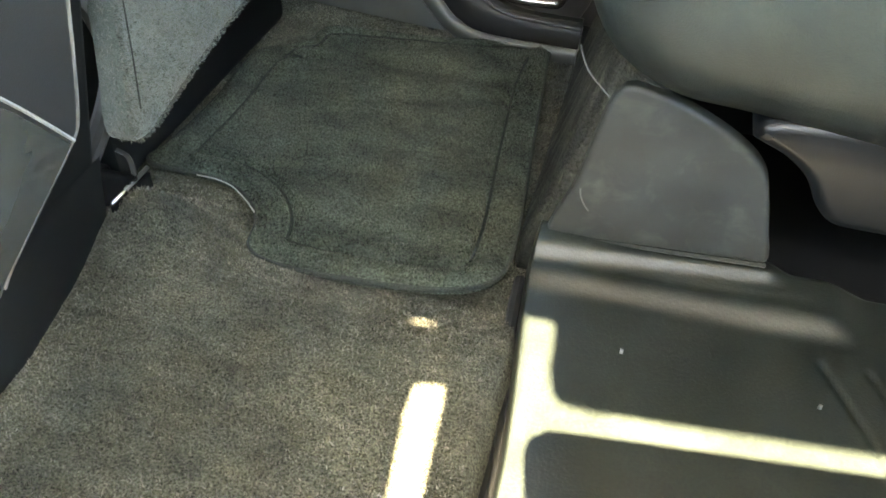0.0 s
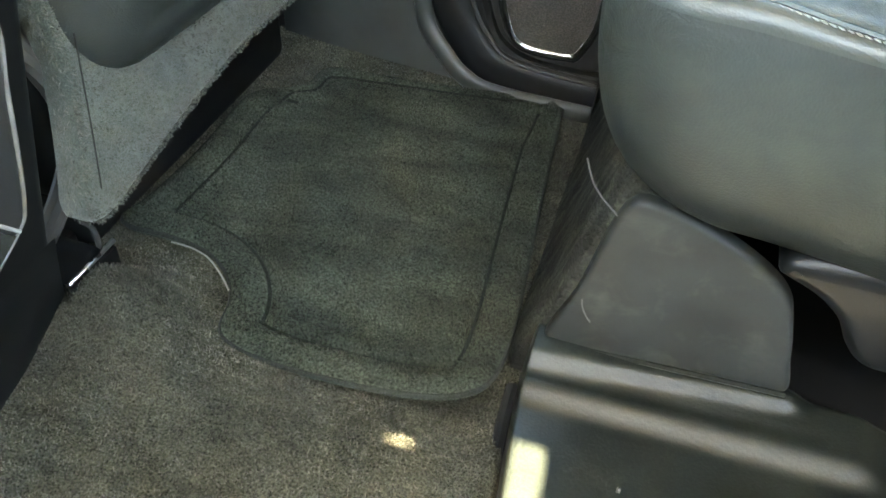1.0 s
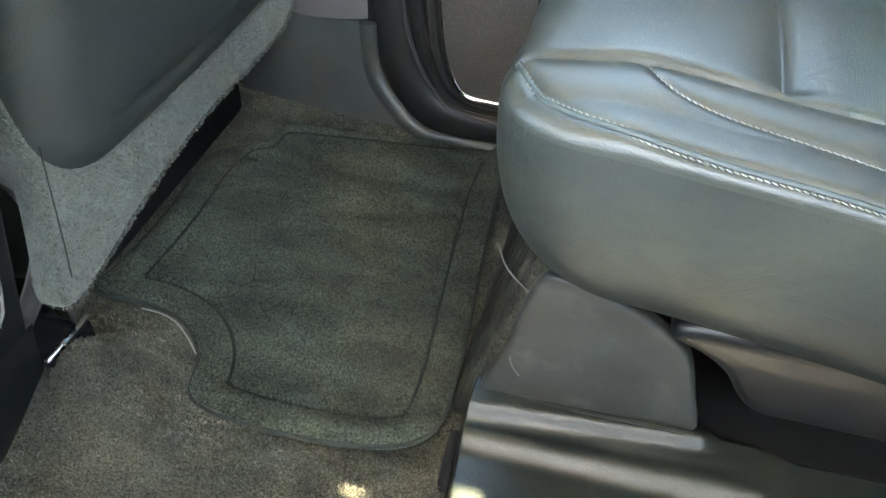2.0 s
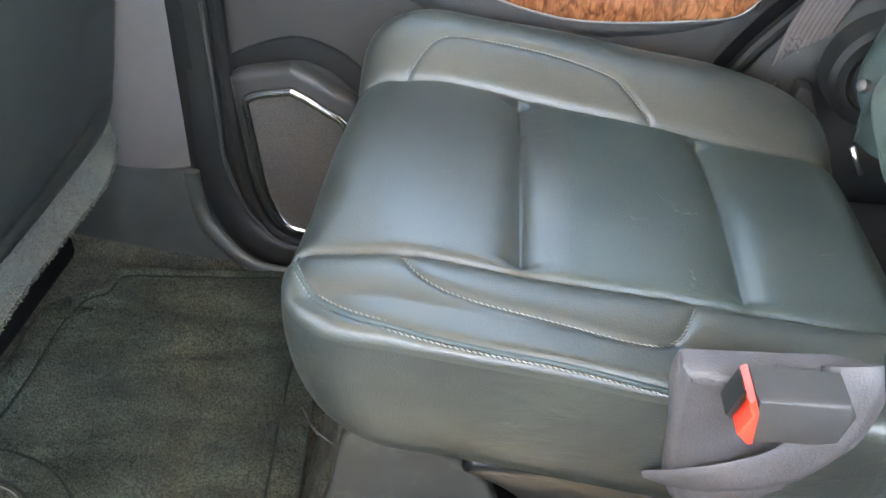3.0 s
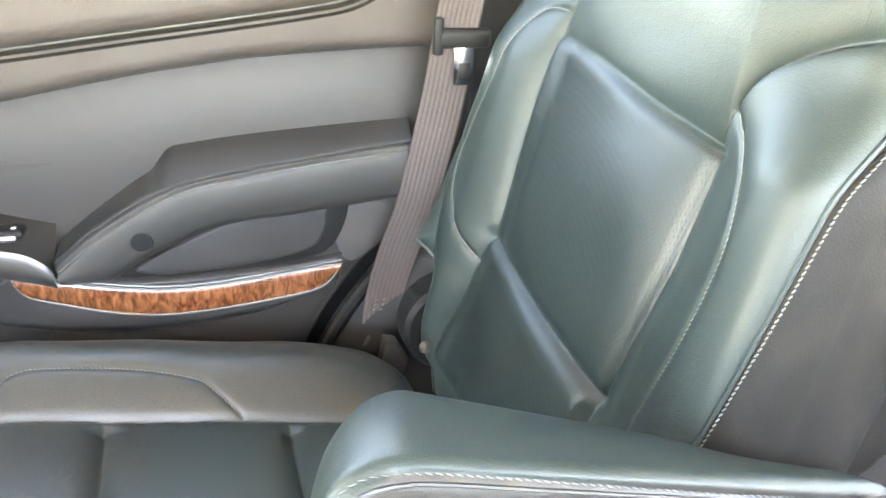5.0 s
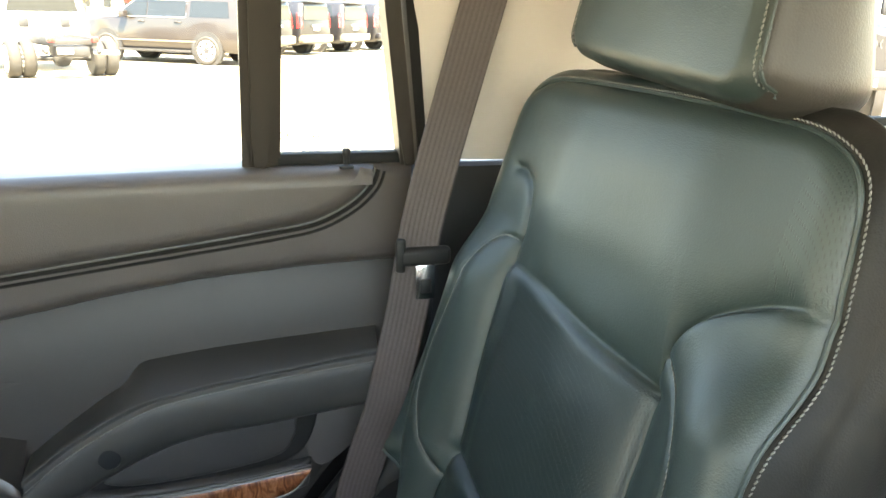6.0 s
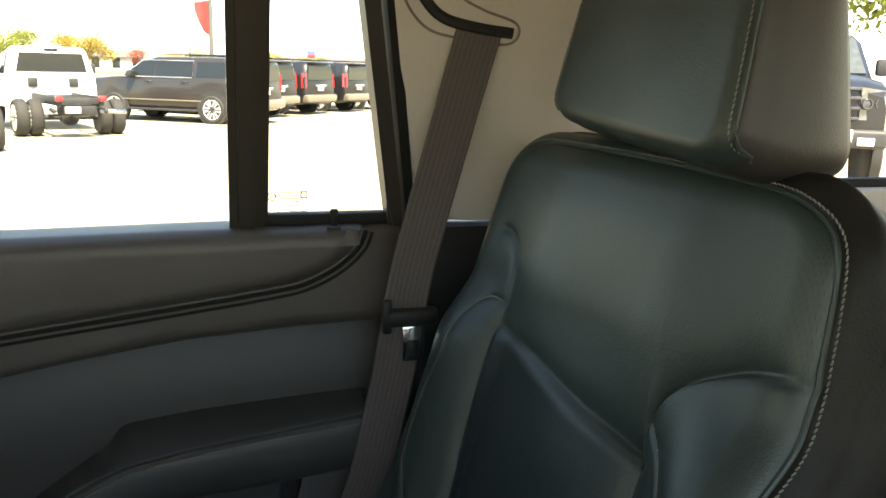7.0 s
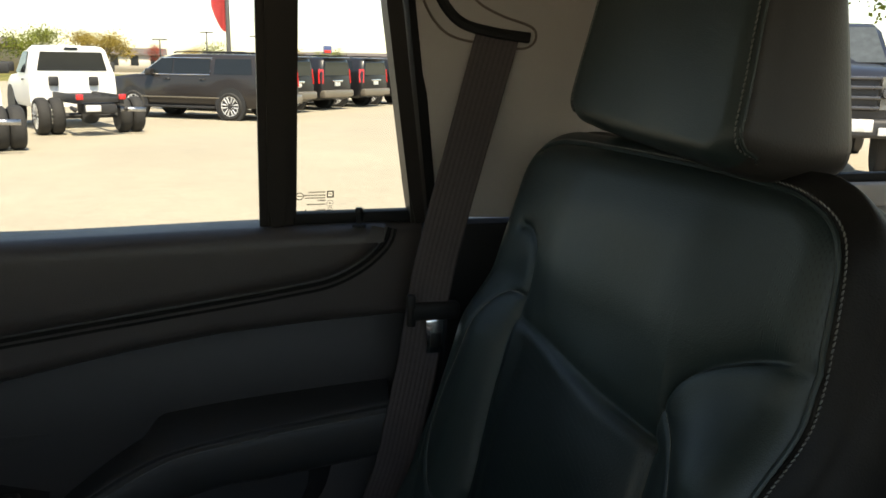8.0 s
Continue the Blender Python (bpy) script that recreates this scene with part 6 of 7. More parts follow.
def console():
    c = thing("centre_console", "black plastic rear end of the centre console with a chrome-lined bin", "console", at=(-0.3, 0.4, 0.0))
    def face(a, b, h):
        return (-0.165 + 0.26 * b + h, a, b)
    bm = bmesh.new()
    out = smooth_line([(0.585, 0.0), (0.605, 0.02), (0.606, 0.10), (0.604, 0.30), (0.60, 0.52), (0.57, 0.56), (0.40, 0.57), (0.20, 0.56), (0.17, 0.52), (0.165, 0.02), (0.20, 0.0), (0.40, 0.0)], 4, True)
    plate(bm, out, lambda a, b, h: face(a, b, h - 0.5), 0.5, 0.012, 4)
    BODY = material("console_black", (0.0075, 0.0078, 0.0078), 0.5, spec=0.14, grain=800, bump=0.2, dist=0.0003, kind="voronoi", var=0.2)
    body = part("console_body", bm, BODY, c)
    # its skirt spreads at the floor
    def skirt(U, V):
        return -0.163 + 0.26 * V + (0.005 + 0.20 * np.clip(0.60 - U, 0, 0.16) + 0.02 * np.maximum(0.44 - U, 0)) * step01(0.12, 0.035, V), U, V
    sheet_mesh("console_skirt", skirt, np.linspace(0.18, 0.606, 40), np.linspace(0.0, 0.13, 16), BODY, c)
    bm = bmesh.new()
    door = smooth_line([(0.566, 0.36), (0.570, 0.30), (0.572, 0.242), (0.571, 0.195), (0.562, 0.178), (0.518, 0.145), (0.474, 0.112), (0.42, 0.07), (0.24, 0.06), (0.21, 0.09), (0.21, 0.36), (0.25, 0.40), (0.52, 0.40)], 6, True)
    plate(bm, door, lambda a, b, h: face(a, b, h), 0.010, 0.008, 4)
    d = part("bin_door", bm, material("bin_plastic", (0.036, 0.036, 0.037), 0.42, spec=0.4, grain=800, bump=0.3, dist=0.0003, kind="voronoi", var=0.15), c, "textured bin door")
    bm = bmesh.new()
    sweep(bm, [face(p[0], p[1], 0.006) for p in door], 0.0027, 8, True)
    part("bin_rim", bm, material("pale_rim", (0.20, 0.19, 0.18), 0.34, grain=300, bump=0.1, var=0.4, var_scale=30), d, "grey bright rim")
    bm = bmesh.new()
    sweep(bm, [face(y, z, 0.0105) for y, z in smooth_line([(0.560, 0.181), (0.530, 0.217), (0.500, 0.252), (0.47, 0.284), (0.44, 0.312), (0.40, 0.33), (0.22, 0.335)], 8)], 0.0016, 8)
    # pale, mostly diffuse colour stands in for the chrome's bright reflection
    part("chrome_line", bm, material("chrome_line_bright", (0.55, 0.55, 0.54), 0.38, 0.3, grain=50, bump=0, var=0.1), d, "chrome line")
    bm = bmesh.new()
    plate(bm, [np.array(p) for p in ((0.556, 0.180), (0.527, 0.214), (0.497, 0.249), (0.466, 0.281), (0.43, 0.308), (0.24, 0.32), (0.24, 0.085), (0.42, 0.080), (0.518, 0.151))], lambda a, b, h: face(a, b, h), 0.0115, 0.0015)
    part("bin_pocket", bm, material("pocket_gloss", (0.060, 0.062, 0.057), 0.16, grain=100, bump=0.0, var=0.3, coat=0.5), d, "shiny black pocket")


console()


# ---- the rest of the cabin shell ----
def shell():
    h = thing("ceiling", "unseen pale grey headliner of the car roof, cut to shape the sun", "ceiling", kind="structure", at=(0.4, 0.45, 1.2))
    bm = bmesh.new()
    # roof edge out of view, drawn to cast the floor's sun patches
    edge = smooth_line([(0.449, -0.140), (0.453, -0.17), (0.455, -0.20), (0.464, -0.223), (0.482, -0.229), (0.53, -0.226)], 5)
    front = [(-1.0, 1.16), (-1.0, -0.19), (0.320, -0.19), (0.3222, -0.1712), (0.3340, -0.1680), (0.3478, -0.1700), (0.350, -0.19), (0.4270, -0.19), (0.4232, -0.140)]
    plate(bm, [np.array(p) for p in front] + list(edge) + [np.array(p) for p in ((0.72, -0.208), (2.3, -0.15), (2.3, 1.16))], lambda a, b, h: (a, b, 1.235 - h), 0.008, 0.0)
    # unseen side strip, lapped under the roof lining, its slits cut to shape the sun
    lap = [(-1.0, -0.145), (-1.0, -0.50), (0.370, -0.50), (0.3645, -0.3475), (0.3585, -0.3075), (0.3525, -0.2655), (0.3515, -0.2360), (0.3735, -0.2310), (0.3775, -0.2685), (0.3815, -0.3165), (0.3835, -0.3415), (0.386, -0.50),
           (0.4350, -0.50), (0.4352, -0.30), (0.4325, -0.226), (0.4275, -0.183), (0.4238, -0.145), (0.353, -0.145), (0.3495, -0.1712), (0.3205, -0.1712), (0.317, -0.145)]
    plate(bm, [np.array(p) for p in lap], lambda a, b, h: (a, b, 1.2265 - h), 0.008, 0.0)
    part("headliner", bm, CEILING, h)
    w = thing("wall_rear", "dark trim round the rear of the cabin", "car body", kind="structure", at=(2.3, 0.45, 0.3))
    bm = bmesh.new()
    box(bm, 2.28, 2.32, -0.36, 1.26, -0.05, 0.80)
    part("tailgate", bm, PLASTIC, w)
    bm = bmesh.new()
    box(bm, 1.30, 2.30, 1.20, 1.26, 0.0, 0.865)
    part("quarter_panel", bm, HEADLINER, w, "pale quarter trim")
    bm = bmesh.new()
    box(bm, 1.30, 2.30, 1.18, 1.215, 0.865, 0.8995, 0.006)
    part("quarter_sill", bm, HEADLINER, w)
    bm = bmesh.new()
    box(bm, 1.30, 2.28, 1.20, 1.22, 0.8995, 0.912, 0.002)
    part("glass_edge", bm, RUBBER, w)
    bm = bmesh.new()
    box(bm, 1.02, 2.2, 0.35, 1.18, 0.0, 0.42, 0.04, 3)
    part("load_floor", bm, RUBBER, w)
    bm = bmesh.new()
    box(bm, -1.25, -1.15, -0.36, 1.20, -0.02, 0.62, 0.03)
    part("dash_panel", bm, PLASTIC_BLACK, w)
    n = thing("wall_near_unseen", "unseen black vinyl side of the cabin with sill, pillars and doors added to cut light", "car body", kind="structure", at=(0.3, -0.36, 0.0))
    bm = bmesh.new()
    box(bm, -1.3, 2.3, -0.42, -0.36, -0.06, 0.02, 0.01)
    part("sill", bm, PLASTIC_BLACK, n)
    bm = bmesh.new()
    box(bm, -0.14, 0.02, -0.48, -0.40, 0.0, 1.2, 0.01)
    part("pillar", bm, PLASTIC_BLACK, n)
    # unseen door panels, added up to window height to hold back light
    bm = bmesh.new()
    box(bm, 0.02, 1.15, -0.46, -0.40, -0.05, 0.85, 0.02)
    part("door_panel", bm, VINYL, n)
    bm = bmesh.new()
    box(bm, -1.25, -0.14, -0.46, -0.40, -0.05, 0.85, 0.02)
    part("front_door_panel", bm, VINYL, n)
    bm = bmesh.new()
    box(bm, 1.15, 2.3, -0.42, -0.36, 0.0, 0.80)
    part("rear_side", bm, HEADLINER, n)


def near_shade_seat():
    """A matching seat beside the camera, never in view, added to shade the aisle."""
    s = thing("captain_seat", "unseen black leather captain's seat on the near side, added to shade the aisle", "car seat", at=(0.7, -0.12, 0.0))
    bm = bmesh.new()
    box(bm, 0.38, 0.95, -0.38, 0.04, 0.24, 0.40, 0.05, 4)
    part("cushion", bm, LEATHER, s)
    bm = bmesh.new()
    box(bm, 0.42, 0.95, -0.34, 0.0, 0.0, 0.25, 0.02, 2)
    part("base", bm, PLASTIC_BLACK, s)
    bm = bmesh.new()
    box(bm, 0.96, 1.10, -0.38, 0.03, 0.36, 1.0, 0.06, 4)
    part("backrest", bm, LEATHER, s)
    # armrest outline drawn to cast the lower edge of the sun patch
    bm = bmesh.new()
    plate(bm, smooth_line([(0.40, -0.02), (0.388, 0.04), (0.377, 0.085), (0.386, 0.103), (0.42, 0.112), (0.64, 0.136), (0.90, 0.163), (0.98, 0.14), (1.0, 0.06), (0.96, -0.02), (0.70, -0.04)], 5, True), lambda a, b, h: (a, b, 0.57 + h), 0.085, 0.010)
    part("armrest", bm, LEATHER_WORN, s)
    return s


near_shade_seat()


shell()

# ---- outside: the lot, vehicles, trees ----
GZ = -0.65
PAVE = material("sandy_concrete", (0.345, 0.307, 0.240), 0.9, grain=25, bump=0.3, dist=0.01, var=0.05, var_scale=0.35, spec=0.2, speck=0.08)
weather(PAVE, 0.30, 0.965, 1.03, (1, 0.99, 0.97), (1, 1, 1), (0.35, 0.65))
weather(PAVE, 2.6, 0.95, 1.03, (1, 1, 0.99), (1, 1, 1), (0.35, 0.65), 4.0)
weather(PAVE, 14.0, 0.93, 1.05, (1, 1, 1), (1, 1, 1), (0.35, 0.65), 2.0)
GRASS = material("dry_grass", (0.16, 0.15, 0.05), 0.95, grain=6, bump=0.5, dist=0.05, var=0.3, var_scale=0.2, spec=0.1, speck=0.3)
sheet_mesh("ground", lambda U, V: (U, V, GZ + 0 * U), np.linspace(-900, 900, 5), np.linspace(-700, 1500, 5), PAVE)
tagged(bpy.data.objects["ground"], "pale sandy concrete of the vehicle lot", "ground", kind="structure")
sheet_mesh("grass_strip", lambda U, V: (U, V, GZ + 0.02 + 0.12 * np.sin(U * 0.05 + V * 0.1)), np.linspace(-120, 160, 40), np.linspace(52, 320, 40), GRASS)
tagged(bpy.data.objects["grass_strip"], "dry grass beyond the lot", "grass", kind="structure")

TYRE = material("tyre_rubber", (0.022, 0.021, 0.02), 0.8, grain=60, bump=0.3, dist=0.004, var=0.2)
CAR_GLASS = material("tinted_glass", (0.015, 0.018, 0.02), 0.06, grain=10, bump=0.0, var=0.1, spec=0.35, rough_var=0.02)
LAMP_RED = material("red_lamp", (0.55, 0.02, 0.02), 0.2, grain=40, bump=0.05, var=0.15, coat=0.5)
ALLOY = material("alloy", (0.62, 0.62, 0.62), 0.35, 0.3, grain=60, bump=0.0, var=0.1)
DARK_METAL = material("chassis_black", (0.02, 0.02, 0.021), 0.6, grain=40, bump=0.3, dist=0.004, var=0.4, var_scale=6)
WHITE_PLATE = material("plate_white", (0.6, 0.6, 0.58), 0.5, grain=60, bump=0.0)


def paint(name, color, flake=0.0):
    return material(name, color, 0.34, flake, grain=30, bump=0.0, var=0.06, var_scale=1.5, spec=0.3, coat=0.45, rough_var=0.05)


def wheel(parent, x, y, r, w, spokes=6, rim_mat=None, side=1):
    """Tyre with a tread shoulder, and a rim with spokes; the axle lies along local y."""
    m = Matrix.Translation((x, y, r)) @ pose(0, 0, 0, -90 * side, 0, 0)
    bm = bmesh.new()
    lathe(bm, [(r * 0.68, -w / 2), (r * 0.87, -w / 2 - 0.01), (r * 0.97, -w / 2 + 0.03), (r, -w / 4), (r, w / 4), (r * 0.97, w / 2 - 0.03), (r * 0.87, w / 2 + 0.01), (r * 0.70, w / 2), (r * 0.66, 0)], m, 32)
    tyre = part("tyre", bm, TYRE, parent)
    bm = bmesh.new()
    lathe(bm, [(r * 0.70, w * 0.46), (r * 0.67, w * 0.48), (r * 0.64, w * 0.30), (r * 0.10, w * 0.22), (0.02, w * 0.20)], m, 32)
    part("rim_dish", bm, DARK_METAL, tyre)
    bm = bmesh.new()
    for k in range(spokes):
        q = m @ pose(0, 0, 0, 0, 0, 360 * k / spokes)
        for s in (-0.06, 0.06):
            a, b = q @ Vector((r * 0.10, s * r, w * 0.36)), q @ Vector((r * 0.66, s * r * 2.2, w * 0.46))
            sweep(bm, [a, b], r * 0.062, 6)
    lathe(bm, [(r * 0.16, w * 0.30), (r * 0.15, w * 0.44), (0.02, w * 0.45)], m, 16)
    lathe(bm, [(r * 0.72, w * 0.44), (r * 0.71, w * 0.50), (r * 0.65, w * 0.48), (r * 0.66, w * 0.40)], m, 32)
    part("rim", bm, rim_mat or ALLOY, tyre, "bright spoked rim")


def lofted(bm, stations):
    """stations: x, then (half width, z) pairs from the sill to the roof's middle; mirrored and closed."""
    rings = []
    for x, prof in stations:
        ring = [bm.verts.new((x, w, z)) for w, z in prof] + [bm.verts.new((x, -w, z)) for w, z in prof[::-1]]
        rings.append(ring)
    n = len(rings[0])
    for A, B in zip(rings, rings[1:]):
        for k in range(n):
            bm.faces.new((A[k], A[(k + 1) % n], B[(k + 1) % n], B[k]))
    bm.faces.new(rings[0]); bm.faces.new(rings[-1][::-1])
    return bm


def slab(bm, corners, out, t=0.02):
    """A thick pane from corners in order, pushed out along a direction."""
    o = Vector(out) * t
    A = [bm.verts.new(Vector(c) + o) for c in corners]
    B = [bm.verts.new(Vector(c) - o * 2) for c in corners]
    bm.faces.new(A); bm.faces.new(B[::-1])
    for k in range(len(A)):
        j = (k + 1) % len(A)
        bm.faces.new((A[j], A[k], B[k], B[j]))


def suv(label, body_mat, lower_mat, x, y, turn, group="parked estate cars"):
    """A long estate car: local +x is its nose, the origin on the ground under its middle."""
    car = thing("estate_car", label, "car", group)
    L = 2.84
    def prof(zr, wr, zb=0.36, zw=1.29, w=1.0):
        return [(w * 0.90, zb), (w * 0.985, zb + 0.10), (w, 0.75), (w * 0.985, zw), (wr + 0.05, zr - 0.10), (wr - 0.06, zr - 0.02), (0.0, zr)]
    hood = lambda z, w, zb: [(w * 0.9, zb), (w * 0.98, zb + 0.1), (w, 0.72), (w * 0.98, z - 0.10), (w * 0.90, z - 0.02), (w * 0.6, z), (0.0, z + 0.02)]
    bm = bmesh.new()
    lofted(bm, [(-L, prof(1.74, 0.74, 0.50, 1.26, 0.95)), (-L + 0.05, prof(1.84, 0.77, 0.42, 1.28, 0.985)), (-L + 0.25, prof(1.88, 0.79)), (-1.2, prof(1.90, 0.80)), (0.3, prof(1.89, 0.80)), (0.75, prof(1.80, 0.76)),
                (1.45, hood(1.31, 1.0, 0.36)), (1.9, hood(1.28, 1.0, 0.36)), (2.5, hood(1.21, 0.96, 0.38)), (2.76, hood(1.12, 0.88, 0.42)), (2.84, hood(1.04, 0.80, 0.46))])
    body = part("body", bm, body_mat, car, sharp=40)
    for s in (1, -1):
        def side(x0, x1, x2, x3, z0=1.32, z1=1.75):
            bm = bmesh.new()
            w0, w1 = 0.985, 0.865
            slab(bm, [(x0, s * w0, z0), (x1, s * w0, z0), (x2, s * w1, z1), (x3, s * w1, z1)], (0, s, 0.2), 0.006)
            return bm
        for q in ((1.32, 0.28, 0.28, 0.72), (0.24, -0.98, -0.98, 0.24), (-1.14, -2.40, -2.32, -1.14)):
            part("window", side(*q), CAR_GLASS, body, "dark tinted side window", smooth=False)
        bm = bmesh.new()
        ring = [(1.36, s * 0.995, 1.30), (-1.02, s * 0.995, 1.30), (-1.02, s * 0.868, 1.775), (0.68, s * 0.868, 1.775)]
        sweep(bm, [Vector(p) for p in ring], 0.013, 6, True)
        part("window_trim", bm, CHROME, body, "chrome window trim")
        bm = bmesh.new()
        box(bm, -1.30, 1.40, min(s * 0.99, s * 1.03), max(s * 0.99, s * 1.03), 0.62, 0.66, 0.008)
        part("side_moulding", bm, CHROME if lower_mat is CHROME else lower_mat, body)
        bm = bmesh.new()
        box(bm, -1.15, 1.25, min(s * 0.90, s * 1.06), max(s * 0.90, s * 1.06), 0.33, 0.40, 0.02)
        part("running_board", bm, DARK_METAL, body)
        for wx in (-1.66, 1.66):
            bm = bmesh.new()
            lathe(bm, [(0.02, -0.12), (0.50, -0.12), (0.50, 0.012), (0.44, 0.014), (0.02, 0.010)], Matrix.Translation((wx, s * 1.0, 0.44)) @ pose(0, 0, 0, -90 * s), 32)
            part("wheel_arch", bm, DARK_METAL, body)
            wheel(car, wx, s * 0.90, 0.41, 0.28, 6, ALLOY, s)
        bm = bmesh.new()
        box(bm, 0.88, 1.06, min(s * 1.0, s * 1.22), max(s * 1.0, s * 1.22), 1.27, 1.46, 0.03)
        part("door_mirror", bm, body_mat, car)
        for hx in (0.35, -0.86):
            bm = bmesh.new()
            sweep(bm, [(hx, s * 1.015, 1.17), (hx + 0.2, s * 1.015, 1.17)], 0.018, 8)
            part("door_handle", bm, body_mat, car)
        bm = bmesh.new()
        slab(bm, [(-2.87, s * 0.92, 0.96), (-2.70, s * 1.0, 0.96), (-2.68, s * 0.975, 1.46), (-2.85, s * 0.88, 1.46)], (-0.6, s * 0.7, 0), 0.012)
        part("tail_lamp", bm, LAMP_RED, body, "red tail lamp", smooth=False)
        bm = bmesh.new()
        slab(bm, [(2.80, s * 0.82, 0.80), (2.62, s * 0.95, 0.82), (2.60, s * 0.93, 1.02), (2.78, s * 0.80, 1.0)], (0.7, s * 0.6, 0), 0.01)
        part("headlamp", bm, ALLOY, body, smooth=False)
        bm = bmesh.new()
        sweep(bm, [(0.35, s * 0.72, 1.92), (0.2, s * 0.72, 1.95), (-2.0, s * 0.72, 1.95), (-2.2, s * 0.72, 1.90)], 0.022, 6)
        part("roof_rail", bm, DARK_METAL, body)
    bm = bmesh.new()
    slab(bm, [(-2.85, 0.82, 1.24), (-2.85, -0.82, 1.24), (-2.835, -0.74, 1.70), (-2.835, 0.74, 1.70)], (-1, 0, 0.2), 0.012)
    part("rear_window", bm, CAR_GLASS, body, "dark rear window", smooth=False)
    bm = bmesh.new()
    slab(bm, [(1.42, 0.88, 1.325), (1.42, -0.88, 1.325), (0.80, -0.70, 1.79), (0.80, 0.70, 1.79)], (0.7, 0, 0.7), 0.010)
    part("windscreen", bm, CAR_GLASS, body, smooth=False)
    bm = bmesh.new()
    box(bm, -2.98, -2.60, -0.72, 0.72, 1.82, 1.865, 0.015)
    part("roof_spoiler", bm, body_mat, body)
    bm = bmesh.new()
    box(bm, -2.98, -2.70, -0.98, 0.98, 0.46, 0.72, 0.06, 3)
    part("rear_bumper", bm, lower_mat, car, "grey rear bumper")
    bm = bmesh.new()
    box(bm, 2.66, 2.90, -0.86, 0.86, 0.42, 0.64, 0.05, 3)
    part("front_bumper", bm, body_mat, car)
    bm = bmesh.new()
    box(bm, -2.90, -2.84, -0.16, 0.16, 0.86, 0.99, 0.01)
    part("rear_plate", bm, WHITE_PLATE, car, "pale plate")
    bm = bmesh.new()
    box(bm, -2.90, -2.83, -0.34, 0.34, 1.00, 1.07, 0.01)
    part("tailgate_strip", bm, CHROME, car)
    car.matrix_basis = pose(x, y, GZ, 0, 0, turn)
    return car


BROWN = paint("bronze_grey_paint", (0.030, 0.026, 0.025), 0.2)
BLACK = paint("black_paint", (0.012, 0.012, 0.014))
TAN = paint("tan_lower", (0.16, 0.14, 0.11), 0.2)
suv("bronze-grey long estate car parked broadside on the lot", BROWN, TAN, 0.03, 26.66, 147)
suv("black estate car parked in the row, tail towards the lot", BLACK, TAN, 0.95, 30.2, 140)
suv("black estate car parked in the row, tail towards the lot", BLACK, TAN, 2.55, 32.3, 140)
suv("black estate car parked in the row, tail towards the lot", BLACK, TAN, 4.35, 34.4, 140)
suv("black estate car parked in the row, tail towards the lot", BLACK, BLACK, 6.1, 36.4, 140)


